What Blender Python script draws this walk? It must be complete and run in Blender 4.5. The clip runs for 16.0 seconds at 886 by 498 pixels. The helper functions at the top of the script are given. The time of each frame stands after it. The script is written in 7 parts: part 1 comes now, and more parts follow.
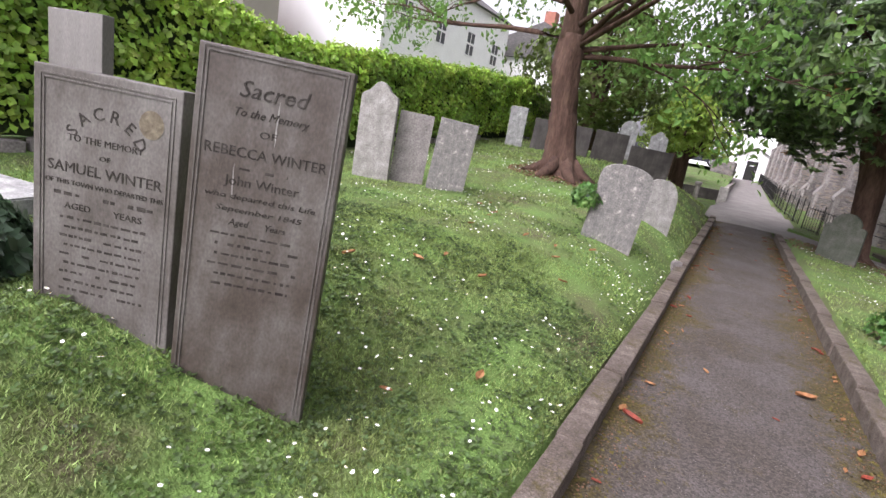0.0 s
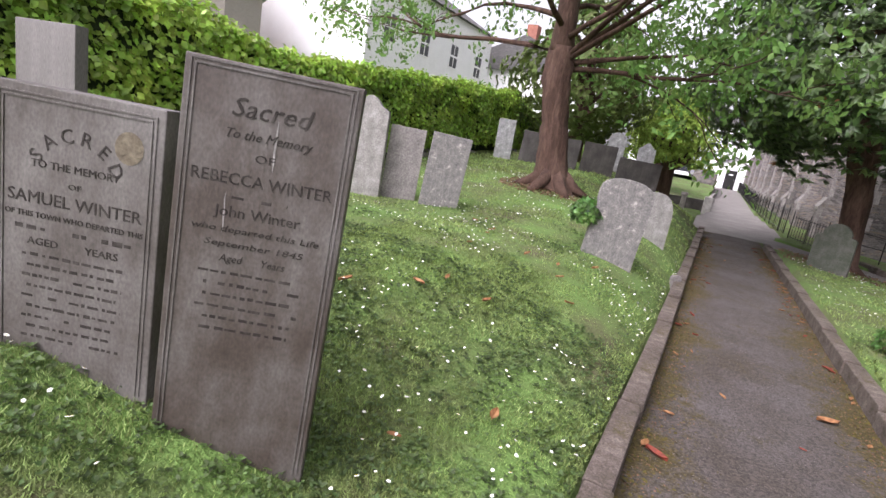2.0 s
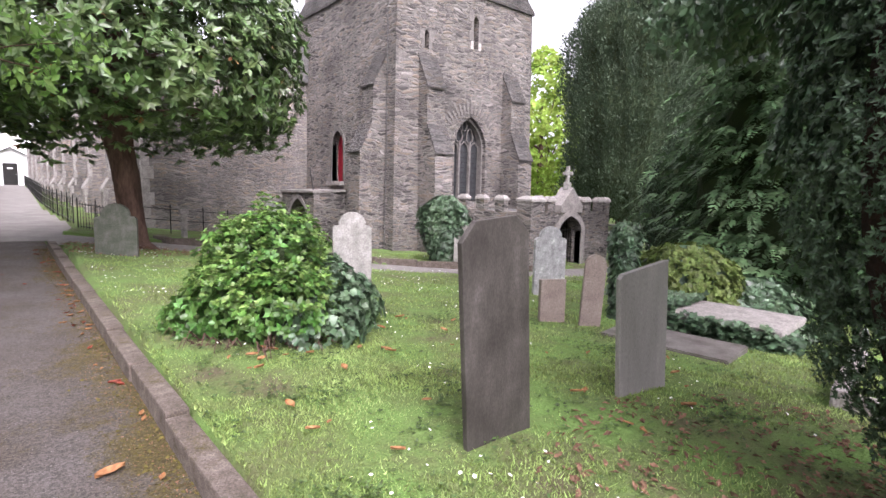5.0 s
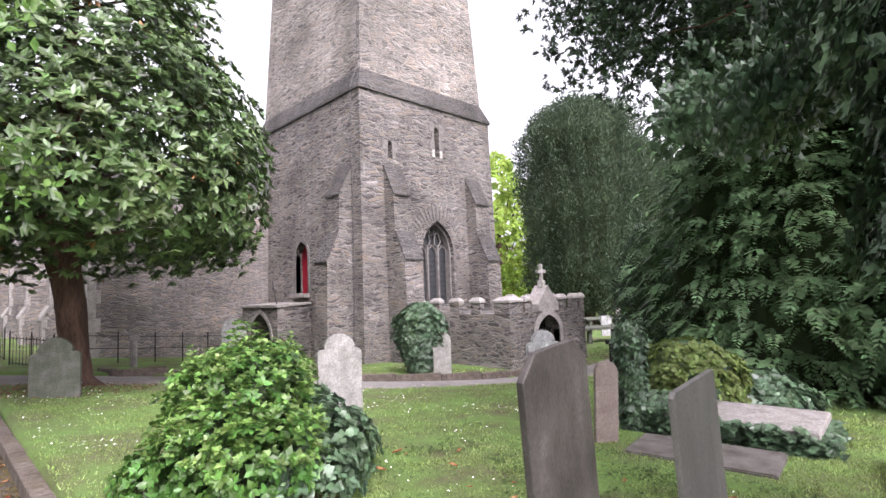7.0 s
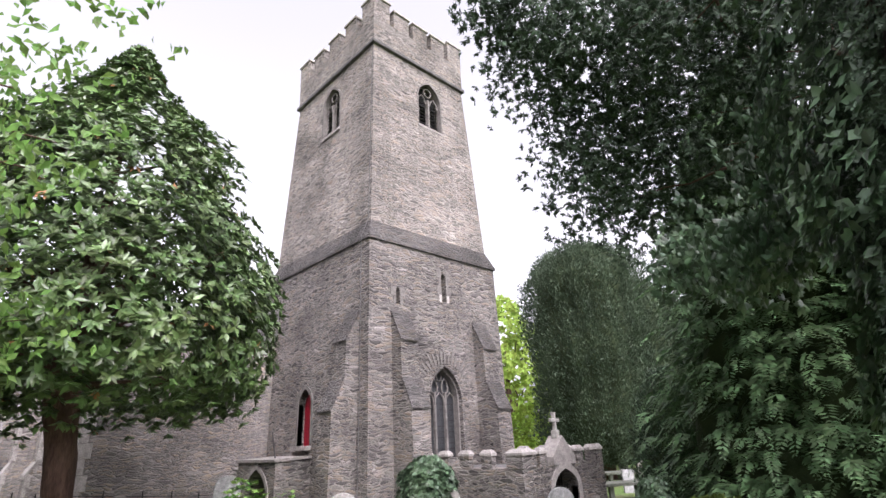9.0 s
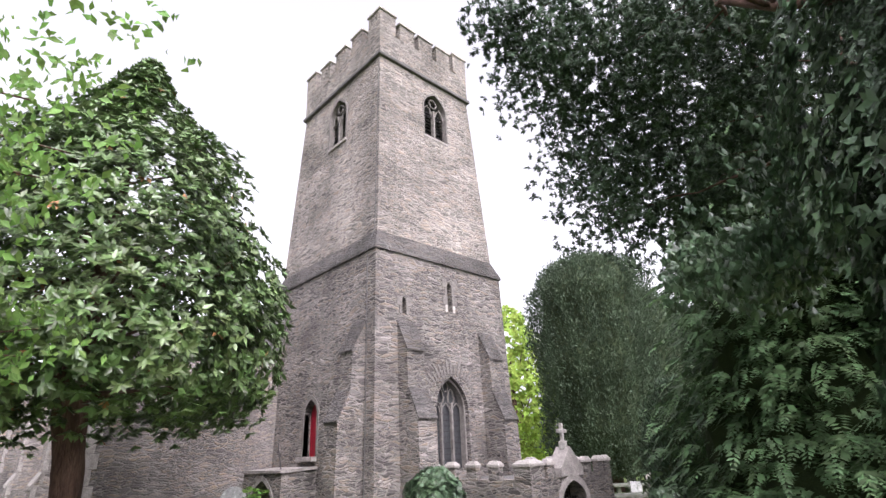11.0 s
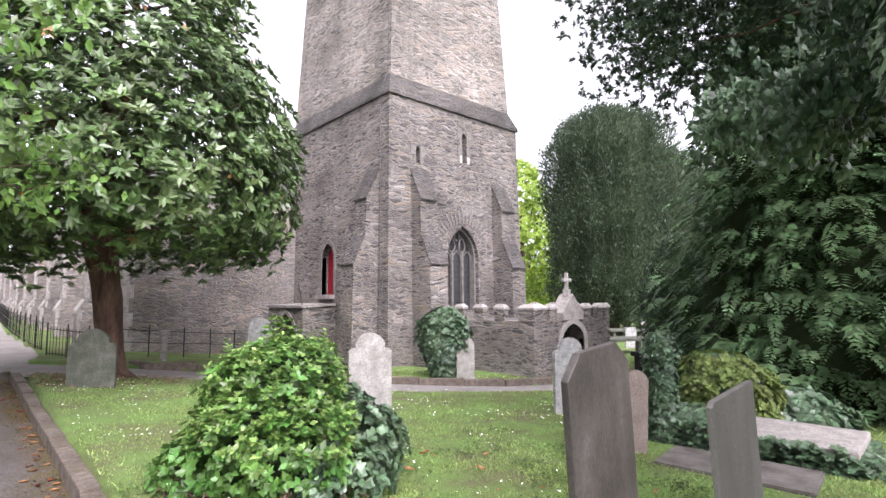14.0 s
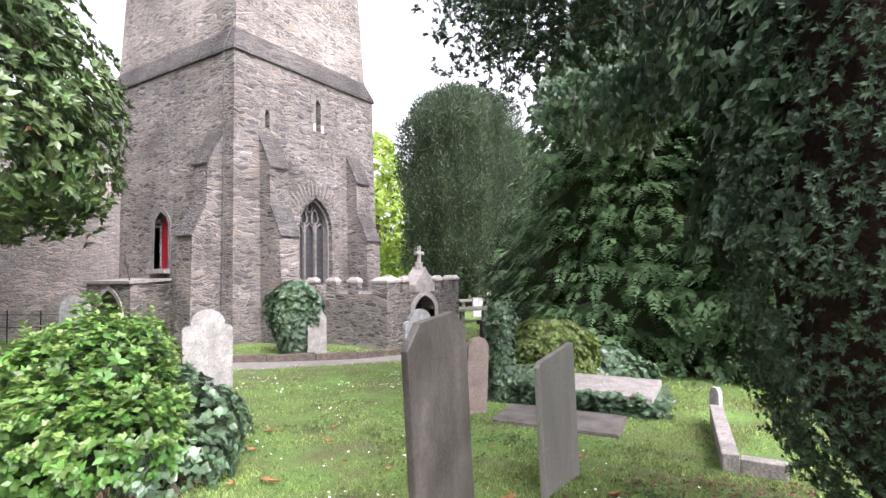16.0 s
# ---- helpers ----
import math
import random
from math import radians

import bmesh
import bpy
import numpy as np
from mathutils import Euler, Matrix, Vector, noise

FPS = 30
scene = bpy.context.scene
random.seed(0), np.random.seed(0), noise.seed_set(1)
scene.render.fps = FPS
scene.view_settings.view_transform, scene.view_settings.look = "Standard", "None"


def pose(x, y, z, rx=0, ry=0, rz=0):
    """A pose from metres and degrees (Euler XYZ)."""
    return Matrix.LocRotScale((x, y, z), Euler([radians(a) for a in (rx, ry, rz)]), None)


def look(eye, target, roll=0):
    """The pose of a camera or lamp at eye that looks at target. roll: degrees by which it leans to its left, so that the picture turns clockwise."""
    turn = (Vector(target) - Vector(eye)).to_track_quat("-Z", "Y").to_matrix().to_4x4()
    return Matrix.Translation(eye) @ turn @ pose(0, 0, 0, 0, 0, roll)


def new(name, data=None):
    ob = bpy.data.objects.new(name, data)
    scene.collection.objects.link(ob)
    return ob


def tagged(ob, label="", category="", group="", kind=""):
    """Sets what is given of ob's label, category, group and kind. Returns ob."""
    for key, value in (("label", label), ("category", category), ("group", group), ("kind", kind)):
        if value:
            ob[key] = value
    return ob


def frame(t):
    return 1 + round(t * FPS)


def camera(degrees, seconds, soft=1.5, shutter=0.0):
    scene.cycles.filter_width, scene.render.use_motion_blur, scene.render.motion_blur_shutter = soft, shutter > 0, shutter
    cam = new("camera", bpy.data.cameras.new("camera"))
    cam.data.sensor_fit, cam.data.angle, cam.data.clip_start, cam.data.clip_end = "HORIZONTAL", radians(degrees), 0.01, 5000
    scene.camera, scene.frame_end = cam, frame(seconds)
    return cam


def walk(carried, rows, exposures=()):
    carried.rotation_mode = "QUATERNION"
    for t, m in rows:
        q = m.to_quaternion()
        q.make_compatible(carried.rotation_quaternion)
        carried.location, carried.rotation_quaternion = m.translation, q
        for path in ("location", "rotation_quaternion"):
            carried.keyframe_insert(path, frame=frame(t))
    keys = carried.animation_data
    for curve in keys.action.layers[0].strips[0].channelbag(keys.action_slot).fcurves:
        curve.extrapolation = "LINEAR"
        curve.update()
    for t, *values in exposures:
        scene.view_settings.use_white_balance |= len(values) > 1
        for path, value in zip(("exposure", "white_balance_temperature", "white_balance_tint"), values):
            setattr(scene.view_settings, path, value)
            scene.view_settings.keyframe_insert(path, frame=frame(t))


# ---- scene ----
cam = camera(81.3, 16.0)
PATH = [
    (0, (-0.408, 0.228, 1.648), (-1.3283, 1.9384, 1.1724), 10.07),
    (0.5, (-0.488, 0.274, 1.662), (-1.4887, 1.9389, 1.1847), 10.80),
    (1, (-0.596, 0.327, 1.660), (-1.5962, 1.9998, 1.2092), 10.26),
    (1.5, (-0.674, 0.339, 1.656), (-1.6538, 2.0246, 1.2096), 9.59),
    (2, (-0.664, 0.382, 1.656), (-1.5419, 2.1283, 1.2318), 9.65),
    (2.5, (-0.537, 0.493, 1.644), (-1.1980, 2.3426, 1.2684), 9.40),
    (3, (-0.308, 0.662, 1.677), (-0.4802, 2.6358, 1.4020), 9.24),
    (3.5, (-0.173, 0.903, 1.639), (0.4686, 2.7848, 1.4199), 7.89),
    (4, (-0.084, 1.161, 1.623), (1.0066, 2.8175, 1.3698), 4.98),
    (4.2, (-0.028, 1.268, 1.629), (1.1322, 2.8733, 1.3527), 4.11),
    (6.3, (0.203, 2.362, 1.732), (1.5298, 3.8580, 1.7253), -1.41),
    (6.5, (0.208, 2.394, 1.749), (1.5505, 3.8768, 1.7824), -1.63),
    (7, (0.158, 2.431, 1.791), (1.5502, 3.8579, 1.9494), -2.19),
    (7.5, (0.132, 2.424, 1.803), (1.5304, 3.8205, 2.1119), -2.85),
    (8, (0.104, 2.414, 1.820), (1.4823, 3.7905, 2.2708), -2.99),
    (8.5, (0.084, 2.391, 1.822), (1.4223, 3.7554, 2.4103), -2.65),
    (9, (0.062, 2.369, 1.814), (1.3707, 3.7117, 2.5107), -2.70),
    (9.2, (0.051, 2.364, 1.815), (1.3500, 3.6951, 2.5489), -2.70),
    (11.3, (0.004, 2.422, 1.794), (1.2908, 3.7663, 2.5261), -2.64),
    (11.5, (0.001, 2.435, 1.795), (1.2970, 3.7902, 2.4918), -2.44),
    (12, (-0.007, 2.450, 1.798), (1.2982, 3.8408, 2.4001), -1.98),
    (12.5, (-0.019, 2.466, 1.793), (1.2669, 3.9201, 2.2748), -1.49),
    (13, (-0.018, 2.479, 1.789), (1.2421, 3.9906, 2.1426), -1.35),
    (13.5, (0.012, 2.496, 1.764), (1.2858, 4.0152, 2.0265), -0.94),
    (14, (0.048, 2.491, 1.748), (1.3787, 3.9722, 1.9344), -0.41),
    (14.5, (0.080, 2.478, 1.749), (1.5146, 3.8645, 1.8869), -0.23),
    (15, (0.077, 2.472, 1.743), (1.6217, 3.7373, 1.8548), -0.23),
    (15.5, (0.093, 2.462, 1.739), (1.7242, 3.6147, 1.8326), -0.35),
    (16, (0.105, 2.458, 1.741), (1.7954, 3.5235, 1.8187), -0.76),
]
walk(cam, [(t, look(eye, target, roll)) for t, eye, target, roll in PATH], [(0, 0.66, 6200, 23), (2.5, 0.57, 6200, 24), (3.4, 0.68, 6200, 24), (4, 1.07, 6200, 25), (7, 1.1, 6200, 24), (9, 0.88, 6200, 23), (11.5, 1.02, 6200, 23), (13.5, 1.12, 6200, 23), (16, 1.4, 6200, 21)])

# ---- world and light ----
world = bpy.data.worlds.new("overcast_sky")
scene.world = world
world.use_nodes = True
wn = world.node_tree
sky = wn.nodes.new("ShaderNodeTexSky")
sky.sky_type = "NISHITA"
sky.sun_disc = False
sky.sun_elevation = radians(48)
sky.sun_rotation = radians(200)
sky.air_density, sky.dust_density, sky.ozone_density = 1.0, 6.0, 1.0
dull = wn.nodes.new("ShaderNodeHueSaturation")
dull.inputs["Saturation"].default_value = 0.1
dull.inputs["Value"].default_value = 1.7
wn.links.new(sky.outputs["Color"], dull.inputs["Color"])
wn.links.new(dull.outputs["Color"], wn.nodes["Background"].inputs["Color"])
wn.nodes["Background"].inputs["Strength"].default_value = 0.15

sun_data = bpy.data.lights.new("sun", "SUN")
sun_data.energy, sun_data.angle, sun_data.color = 0.9, radians(25), (1.0, 0.96, 0.9)
sun = new("sun", sun_data)
sun.matrix_world = look((-20, -30, 50), (0, 0, 0))


# ---- small tools ----
rng = np.random.default_rng(7)


def part(name, bm, material, parent=None, label="", smooth=False):
    """Links a bmesh as one mesh object."""
    me = bpy.data.meshes.new(name)
    bm.to_mesh(me)
    bm.free()
    if smooth:
        me.shade_smooth()
    me.materials.append(material)
    ob = new(name, me)
    ob.parent = parent
    if label:
        ob["label"] = label
    return ob


def thing(name, label, category, group="", at=None, kind=""):
    """An empty at the base of a thing, to carry its parts."""
    ob = new(name)
    ob.empty_display_size = 0.1
    if at is not None:
        ob.matrix_basis = at
    return tagged(ob, label, category, group, kind)


def raw(name, verts, faces, material, parent=None, smooth=False):
    """A mesh from arrays of vertices and equal-sided faces."""
    me = bpy.data.meshes.new(name)
    verts = np.asarray(verts, np.float32).reshape(-1, 3)
    faces = np.asarray(faces, np.int32)
    n, k = faces.shape
    me.vertices.add(len(verts))
    me.vertices.foreach_set("co", verts.ravel())
    me.loops.add(n * k)
    me.loops.foreach_set("vertex_index", faces.ravel())
    me.polygons.add(n)
    me.polygons.foreach_set("loop_start", np.arange(0, n * k, k, dtype=np.int32))
    me.update(calc_edges=True)
    if smooth:
        me.shade_smooth()
    me.materials.append(material)
    ob = new(name, me)
    ob.parent = parent
    return ob


def box(bm, x0, y0, z0, x1, y1, z1, bevel=0.0):
    m = Matrix.LocRotScale(((x0 + x1) / 2, (y0 + y1) / 2, (z0 + z1) / 2), None, (abs(x1 - x0), abs(y1 - y0), abs(z1 - z0)))
    made = bmesh.ops.create_cube(bm, size=1.0, matrix=m)["verts"]
    if bevel:
        edges = list({e for v in made for e in v.link_edges})
        bmesh.ops.bevel(bm, geom=edges, offset=bevel, segments=2, profile=0.6, affect="EDGES")
    return bm


def prism(bm, outline, depth, axis="y"):
    """A closed outline in (u, z), pushed along the axis through depth = (from, to)."""
    a, b = depth
    if axis == "y":
        low = [bm.verts.new((u, a, z)) for u, z in outline]
        high = [bm.verts.new((u, b, z)) for u, z in outline]
    elif axis == "x":
        low = [bm.verts.new((a, u, z)) for u, z in outline]
        high = [bm.verts.new((b, u, z)) for u, z in outline]
    else:
        low = [bm.verts.new((u, z, a)) for u, z in outline]
        high = [bm.verts.new((u, z, b)) for u, z in outline]
    bm.faces.new(low), bm.faces.new(high[::-1])
    n = len(outline)
    for i in range(n):
        bm.faces.new((low[i], high[i], high[(i + 1) % n], low[(i + 1) % n]))
    bmesh.ops.recalc_face_normals(bm, faces=bm.faces)
    return bm


def tube(bm, points, radii, sides=7):
    """A tapered tube along points."""
    rings = []
    pts = [Vector(p) for p in points]
    for i, p in enumerate(pts):
        d = (pts[min(i + 1, len(pts) - 1)] - pts[max(i - 1, 0)]).normalized()
        u = d.orthogonal().normalized()
        if i and abs(d.dot(Vector((1, 0, 0)))) < 0.9:
            u = (Vector((1, 0, 0)) - d * d.x).normalized()
        elif i:
            u = (Vector((0, 1, 0)) - d * d.y).normalized()
        elif abs(d.x) < 0.9:
            u = (Vector((1, 0, 0)) - d * d.x).normalized()
        w = d.cross(u)
        rings.append([bm.verts.new(p + (u * math.cos(2 * math.pi * k / sides) + w * math.sin(2 * math.pi * k / sides)) * radii[i]) for k in range(sides)])
    for a, b in zip(rings, rings[1:]):
        for k in range(sides):
            bm.faces.new((a[k], a[(k + 1) % sides], b[(k + 1) % sides], b[k]))
    bm.faces.new(rings[0][::-1]), bm.faces.new(rings[-1])
    return bm


# ---- materials ----
def mat(name, colors, scale=3.0, rough=0.9, bump=0.3, fine=40.0, metal=0.0, detail=8.0, spec=0.3, distance=0.02, stretch=(1, 1, 1), island=0.0, translucent=0.0):
    """Noise-mottled surface: coarse stains between the colours, fine grain on top, with relief."""
    m = bpy.data.materials.new(name)
    m.use_nodes = True
    nt = m.node_tree
    n, l = nt.nodes, nt.links
    b = n["Principled BSDF"]
    geo = n.new("ShaderNodeTexCoord")
    mp = n.new("ShaderNodeMapping")
    mp.inputs["Scale"].default_value = stretch
    l.new(geo.outputs["Object"], mp.inputs["Vector"])
    big = n.new("ShaderNodeTexNoise")
    big.inputs["Scale"].default_value, big.inputs["Detail"].default_value, big.inputs["Roughness"].default_value = scale, detail, 0.65
    small = n.new("ShaderNodeTexNoise")
    small.inputs["Scale"].default_value, small.inputs["Detail"].default_value = fine, 5
    l.new(mp.outputs[0], big.inputs["Vector"])
    l.new(mp.outputs[0], small.inputs["Vector"])
    ramp = n.new("ShaderNodeValToRGB")
    while len(ramp.color_ramp.elements) < len(colors):
        ramp.color_ramp.elements.new(0.5)
    for i, c in enumerate(colors):
        e = ramp.color_ramp.elements[i]
        e.position = 0.3 + 0.4 * i / max(1, len(colors) - 1)
        e.color = (*c, 1)
    l.new(big.outputs["Fac"], ramp.inputs["Fac"])
    grain = n.new("ShaderNodeMix")
    grain.data_type, grain.blend_type = "RGBA", "MULTIPLY"
    grain.inputs["Factor"].default_value = 1.0
    gr = n.new("ShaderNodeMapRange")
    gr.inputs["From Min"].default_value, gr.inputs["From Max"].default_value = 0.3, 0.7
    gr.inputs["To Min"].default_value, gr.inputs["To Max"].default_value = 0.72, 1.2
    l.new(small.outputs["Fac"], gr.inputs["Value"])
    l.new(ramp.outputs["Color"], grain.inputs["A"])
    l.new(gr.outputs["Result"], grain.inputs["B"])
    out = grain.outputs["Result"]
    if island:
        rnd = n.new("ShaderNodeNewGeometry")
        hv = n.new("ShaderNodeHueSaturation")
        vr = n.new("ShaderNodeMapRange")
        vr.inputs["To Min"].default_value, vr.inputs["To Max"].default_value = 1 - island, 1 + island
        l.new(rnd.outputs["Random Per Island"], vr.inputs["Value"])
        l.new(vr.outputs["Result"], hv.inputs["Value"])
        hr = n.new("ShaderNodeMapRange")
        hr.inputs["To Min"].default_value, hr.inputs["To Max"].default_value = 0.485, 0.515
        l.new(rnd.outputs["Random Per Island"], hr.inputs["Value"])
        l.new(hr.outputs["Result"], hv.inputs["Hue"])
        l.new(out, hv.inputs["Color"])
        out = hv.outputs["Color"]
    l.new(out, b.inputs["Base Color"])
    b.inputs["Roughness"].default_value, b.inputs["Metallic"].default_value = rough, metal
    b.inputs["Specular IOR Level"].default_value = spec
    if bump:
        add = n.new("ShaderNodeMath")
        add.operation = "ADD"
        l.new(big.outputs["Fac"], add.inputs[0])
        l.new(small.outputs["Fac"], add.inputs[1])
        bp = n.new("ShaderNodeBump")
        bp.inputs["Strength"].default_value, bp.inputs["Distance"].default_value = bump, distance
        l.new(add.outputs[0], bp.inputs["Height"])
        l.new(bp.outputs["Normal"], b.inputs["Normal"])
    if translucent:
        tr = n.new("ShaderNodeBsdfTranslucent")
        l.new(out, tr.inputs["Color"])
        mx = n.new("ShaderNodeMixShader")
        mx.inputs[0].default_value = translucent
        l.new(b.outputs[0], mx.inputs[1])
        l.new(tr.outputs[0], mx.inputs[2])
        l.new(mx.outputs[0], n["Material Output"].inputs["Surface"])
    return m


def rubble(name, c1, c2, mortar, course=0.095, length=0.42, warm=(0.30, 0.24, 0.18)):
    """Coursed slate rubble: thin uneven stones of many greys in pale joints, on any upright face."""
    m = bpy.data.materials.new(name)
    m.use_nodes = True
    n, l = m.node_tree.nodes, m.node_tree.links
    b = n["Principled BSDF"]
    tc = n.new("ShaderNodeTexCoord")
    sep = n.new("ShaderNodeSeparateXYZ")
    l.new(tc.outputs["Object"], sep.inputs[0])
    add = n.new("ShaderNodeMath")
    add.operation = "SUBTRACT"
    l.new(sep.outputs["X"], add.inputs[0])
    l.new(sep.outputs["Y"], add.inputs[1])
    warp = n.new("ShaderNodeTexNoise")
    warp.inputs["Scale"].default_value, warp.inputs["Detail"].default_value = 1.7, 4
    l.new(tc.outputs["Object"], warp.inputs["Vector"])
    wz = n.new("ShaderNodeMath")
    wz.operation = "MULTIPLY_ADD"
    wz.inputs[1].default_value = 0.32
    l.new(warp.outputs["Fac"], wz.inputs[0])
    l.new(sep.outputs["Z"], wz.inputs[2])
    cmb = n.new("ShaderNodeCombineXYZ")
    l.new(add.outputs[0], cmb.inputs["X"])
    l.new(wz.outputs[0], cmb.inputs["Y"])
    stones = []
    for off, sc in ((0.0, 1.0), (3.7, 1.6)):
        vo = n.new("ShaderNodeTexVoronoi")
        vo.feature = "F1"
        vo.inputs["Scale"].default_value = 1.0
        vo.inputs["Randomness"].default_value = 0.85
        mp = n.new("ShaderNodeMapping")
        mp.inputs["Scale"].default_value = (sc / length, sc / course, 1)
        mp.inputs["Location"].default_value = (off, off, 0)
        l.new(cmb.outputs[0], mp.inputs["Vector"])
        l.new(mp.outputs[0], vo.inputs["Vector"])
        ve = n.new("ShaderNodeTexVoronoi")
        ve.feature = "DISTANCE_TO_EDGE"
        ve.inputs["Scale"].default_value = 1.0
        ve.inputs["Randomness"].default_value = 0.85
        l.new(mp.outputs[0], ve.inputs["Vector"])
        stones.append((vo, ve))
    pick = n.new("ShaderNodeTexNoise")
    pick.inputs["Scale"].default_value = 0.9
    l.new(tc.outputs["Object"], pick.inputs["Vector"])
    ps = n.new("ShaderNodeMath")
    ps.operation = "GREATER_THAN"
    ps.inputs[1].default_value = 0.52
    l.new(pick.outputs["Fac"], ps.inputs[0])
    cm = n.new("ShaderNodeMix")
    cm.data_type = "RGBA"
    l.new(ps.outputs[0], cm.inputs["Factor"])
    l.new(stones[0][0].outputs["Color"], cm.inputs["A"])
    l.new(stones[1][0].outputs["Color"], cm.inputs["B"])
    em = n.new("ShaderNodeMix")
    em.data_type = "FLOAT"
    l.new(ps.outputs[0], em.inputs["Factor"])
    l.new(stones[0][1].outputs["Distance"], em.inputs["A"])
    l.new(stones[1][1].outputs["Distance"], em.inputs["B"])
    sc3 = n.new("ShaderNodeSeparateColor")
    l.new(cm.outputs["Result"], sc3.inputs["Color"])
    ramp = n.new("ShaderNodeValToRGB")
    els = ramp.color_ramp.elements
    els[0].position, els[0].color = 0.0, (*c1, 1)
    els[1].position, els[1].color = 1.0, (*c2, 1)
    e = els.new(0.55)
    e.color = (*[(p + q) / 2 for p, q in zip(c1, c2)], 1)
    e = els.new(0.88)
    e.color = (*warm, 1)
    l.new(sc3.outputs["Red"], ramp.inputs["Fac"])
    joint = n.new("ShaderNodeMapRange")
    joint.inputs["From Min"].default_value, joint.inputs["From Max"].default_value = 0.03, 0.13
    l.new(em.outputs["Result"], joint.inputs["Value"])
    jm = n.new("ShaderNodeMix")
    jm.data_type = "RGBA"
    jm.inputs["A"].default_value = (*mortar, 1)
    l.new(joint.outputs["Result"], jm.inputs["Factor"])
    l.new(ramp.outputs["Color"], jm.inputs["B"])
    stain = n.new("ShaderNodeTexNoise")
    stain.inputs["Scale"].default_value, stain.inputs["Detail"].default_value = 0.55, 6
    l.new(tc.outputs["Object"], stain.inputs["Vector"])
    sr = n.new("ShaderNodeMapRange")
    sr.inputs["From Min"].default_value, sr.inputs["From Max"].default_value = 0.3, 0.7
    sr.inputs["To Min"].default_value, sr.inputs["To Max"].default_value = 0.62, 1.25
    l.new(stain.outputs["Fac"], sr.inputs["Value"])
    grain = n.new("ShaderNodeTexNoise")
    grain.inputs["Scale"].default_value, grain.inputs["Detail"].default_value = 25, 5
    l.new(tc.outputs["Object"], grain.inputs["Vector"])
    gr = n.new("ShaderNodeMapRange")
    gr.inputs["From Min"].default_value, gr.inputs["From Max"].default_value = 0.3, 0.7
    gr.inputs["To Min"].default_value, gr.inputs["To Max"].default_value = 0.75, 1.2
    l.new(grain.outputs["Fac"], gr.inputs["Value"])
    m1 = n.new("ShaderNodeMath")
    m1.operation = "MULTIPLY"
    l.new(sr.outputs["Result"], m1.inputs[0])
    l.new(gr.outputs["Result"], m1.inputs[1])
    fin = n.new("ShaderNodeMix")
    fin.data_type, fin.blend_type = "RGBA", "MULTIPLY"
    fin.inputs["Factor"].default_value = 1.0
    l.new(jm.outputs["Result"], fin.inputs["A"])
    l.new(m1.outputs[0], fin.inputs["B"])
    l.new(fin.outputs["Result"], b.inputs["Base Color"])
    b.inputs["Roughness"].default_value = 0.9
    b.inputs["Specular IOR Level"].default_value = 0.25
    hh = n.new("ShaderNodeMath")
    hh.operation = "MULTIPLY_ADD"
    hh.inputs[1].default_value = 0.6
    l.new(sc3.outputs["Green"], hh.inputs[0])
    l.new(joint.outputs["Result"], hh.inputs[2])
    bp = n.new("ShaderNodeBump")
    bp.inputs["Strength"].default_value, bp.inputs["Distance"].default_value = 0.9, 0.035
    l.new(hh.outputs[0], bp.inputs["Height"])
    l.new(bp.outputs["Normal"], b.inputs["Normal"])
    return m


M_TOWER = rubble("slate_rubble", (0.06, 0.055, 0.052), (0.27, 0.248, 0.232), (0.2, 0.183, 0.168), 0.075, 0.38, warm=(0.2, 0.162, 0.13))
M_QUOIN = mat("grey_quoin_stone", [(0.2, 0.183, 0.17), (0.28, 0.26, 0.242), (0.36, 0.335, 0.312)], 5, bump=0.4)
M_WINSTONE = mat("weathered_window_stone", [(0.1, 0.09, 0.083), (0.15, 0.137, 0.127), (0.21, 0.192, 0.178)], 6, bump=0.4)
M_SLOPE = rubble("weathered_slate_slope", (0.055, 0.052, 0.05), (0.13, 0.12, 0.115), (0.12, 0.112, 0.105), 0.05, 0.4, warm=(0.1, 0.085, 0.07))
M_UPPER = rubble("upper_slate_rubble", (0.1, 0.092, 0.084), (0.33, 0.302, 0.276), (0.27, 0.245, 0.22), 0.085, 0.4, warm=(0.26, 0.212, 0.17))
M_AISLE = rubble("aisle_rubble", (0.13, 0.118, 0.112), (0.27, 0.25, 0.236), (0.25, 0.23, 0.215), 0.055, 0.34)
M_ASHLAR = mat("pale_dressed_stone", [(0.24, 0.22, 0.20), (0.36, 0.335, 0.305), (0.48, 0.455, 0.42)], 4, bump=0.3)
M_TRIM = mat("grey_dressed_stone", [(0.16, 0.145, 0.135), (0.24, 0.22, 0.205), (0.32, 0.295, 0.275)], 5, bump=0.4)
M_WEATHER = mat("slate_weathering", [(0.06, 0.058, 0.058), (0.10, 0.096, 0.093), (0.17, 0.16, 0.152)], 3, bump=0.6, stretch=(1, 1, 4), fine=18)
M_SLATE = mat("dark_slate", [(0.018, 0.015, 0.012), (0.036, 0.031, 0.027), (0.06, 0.053, 0.047), (0.105, 0.096, 0.088)], 3.0, 0.6, 0.3, 60, stretch=(1.25, 1.25, 0.75), distance=0.006, spec=0.45)
M_SLATE_BROWN = mat("brown_slate", [(0.03, 0.021, 0.015), (0.058, 0.044, 0.035), (0.094, 0.082, 0.072), (0.15, 0.138, 0.125)], 3.2, 0.55, 0.3, 75, stretch=(1.25, 1.25, 0.75), distance=0.006, spec=0.5)
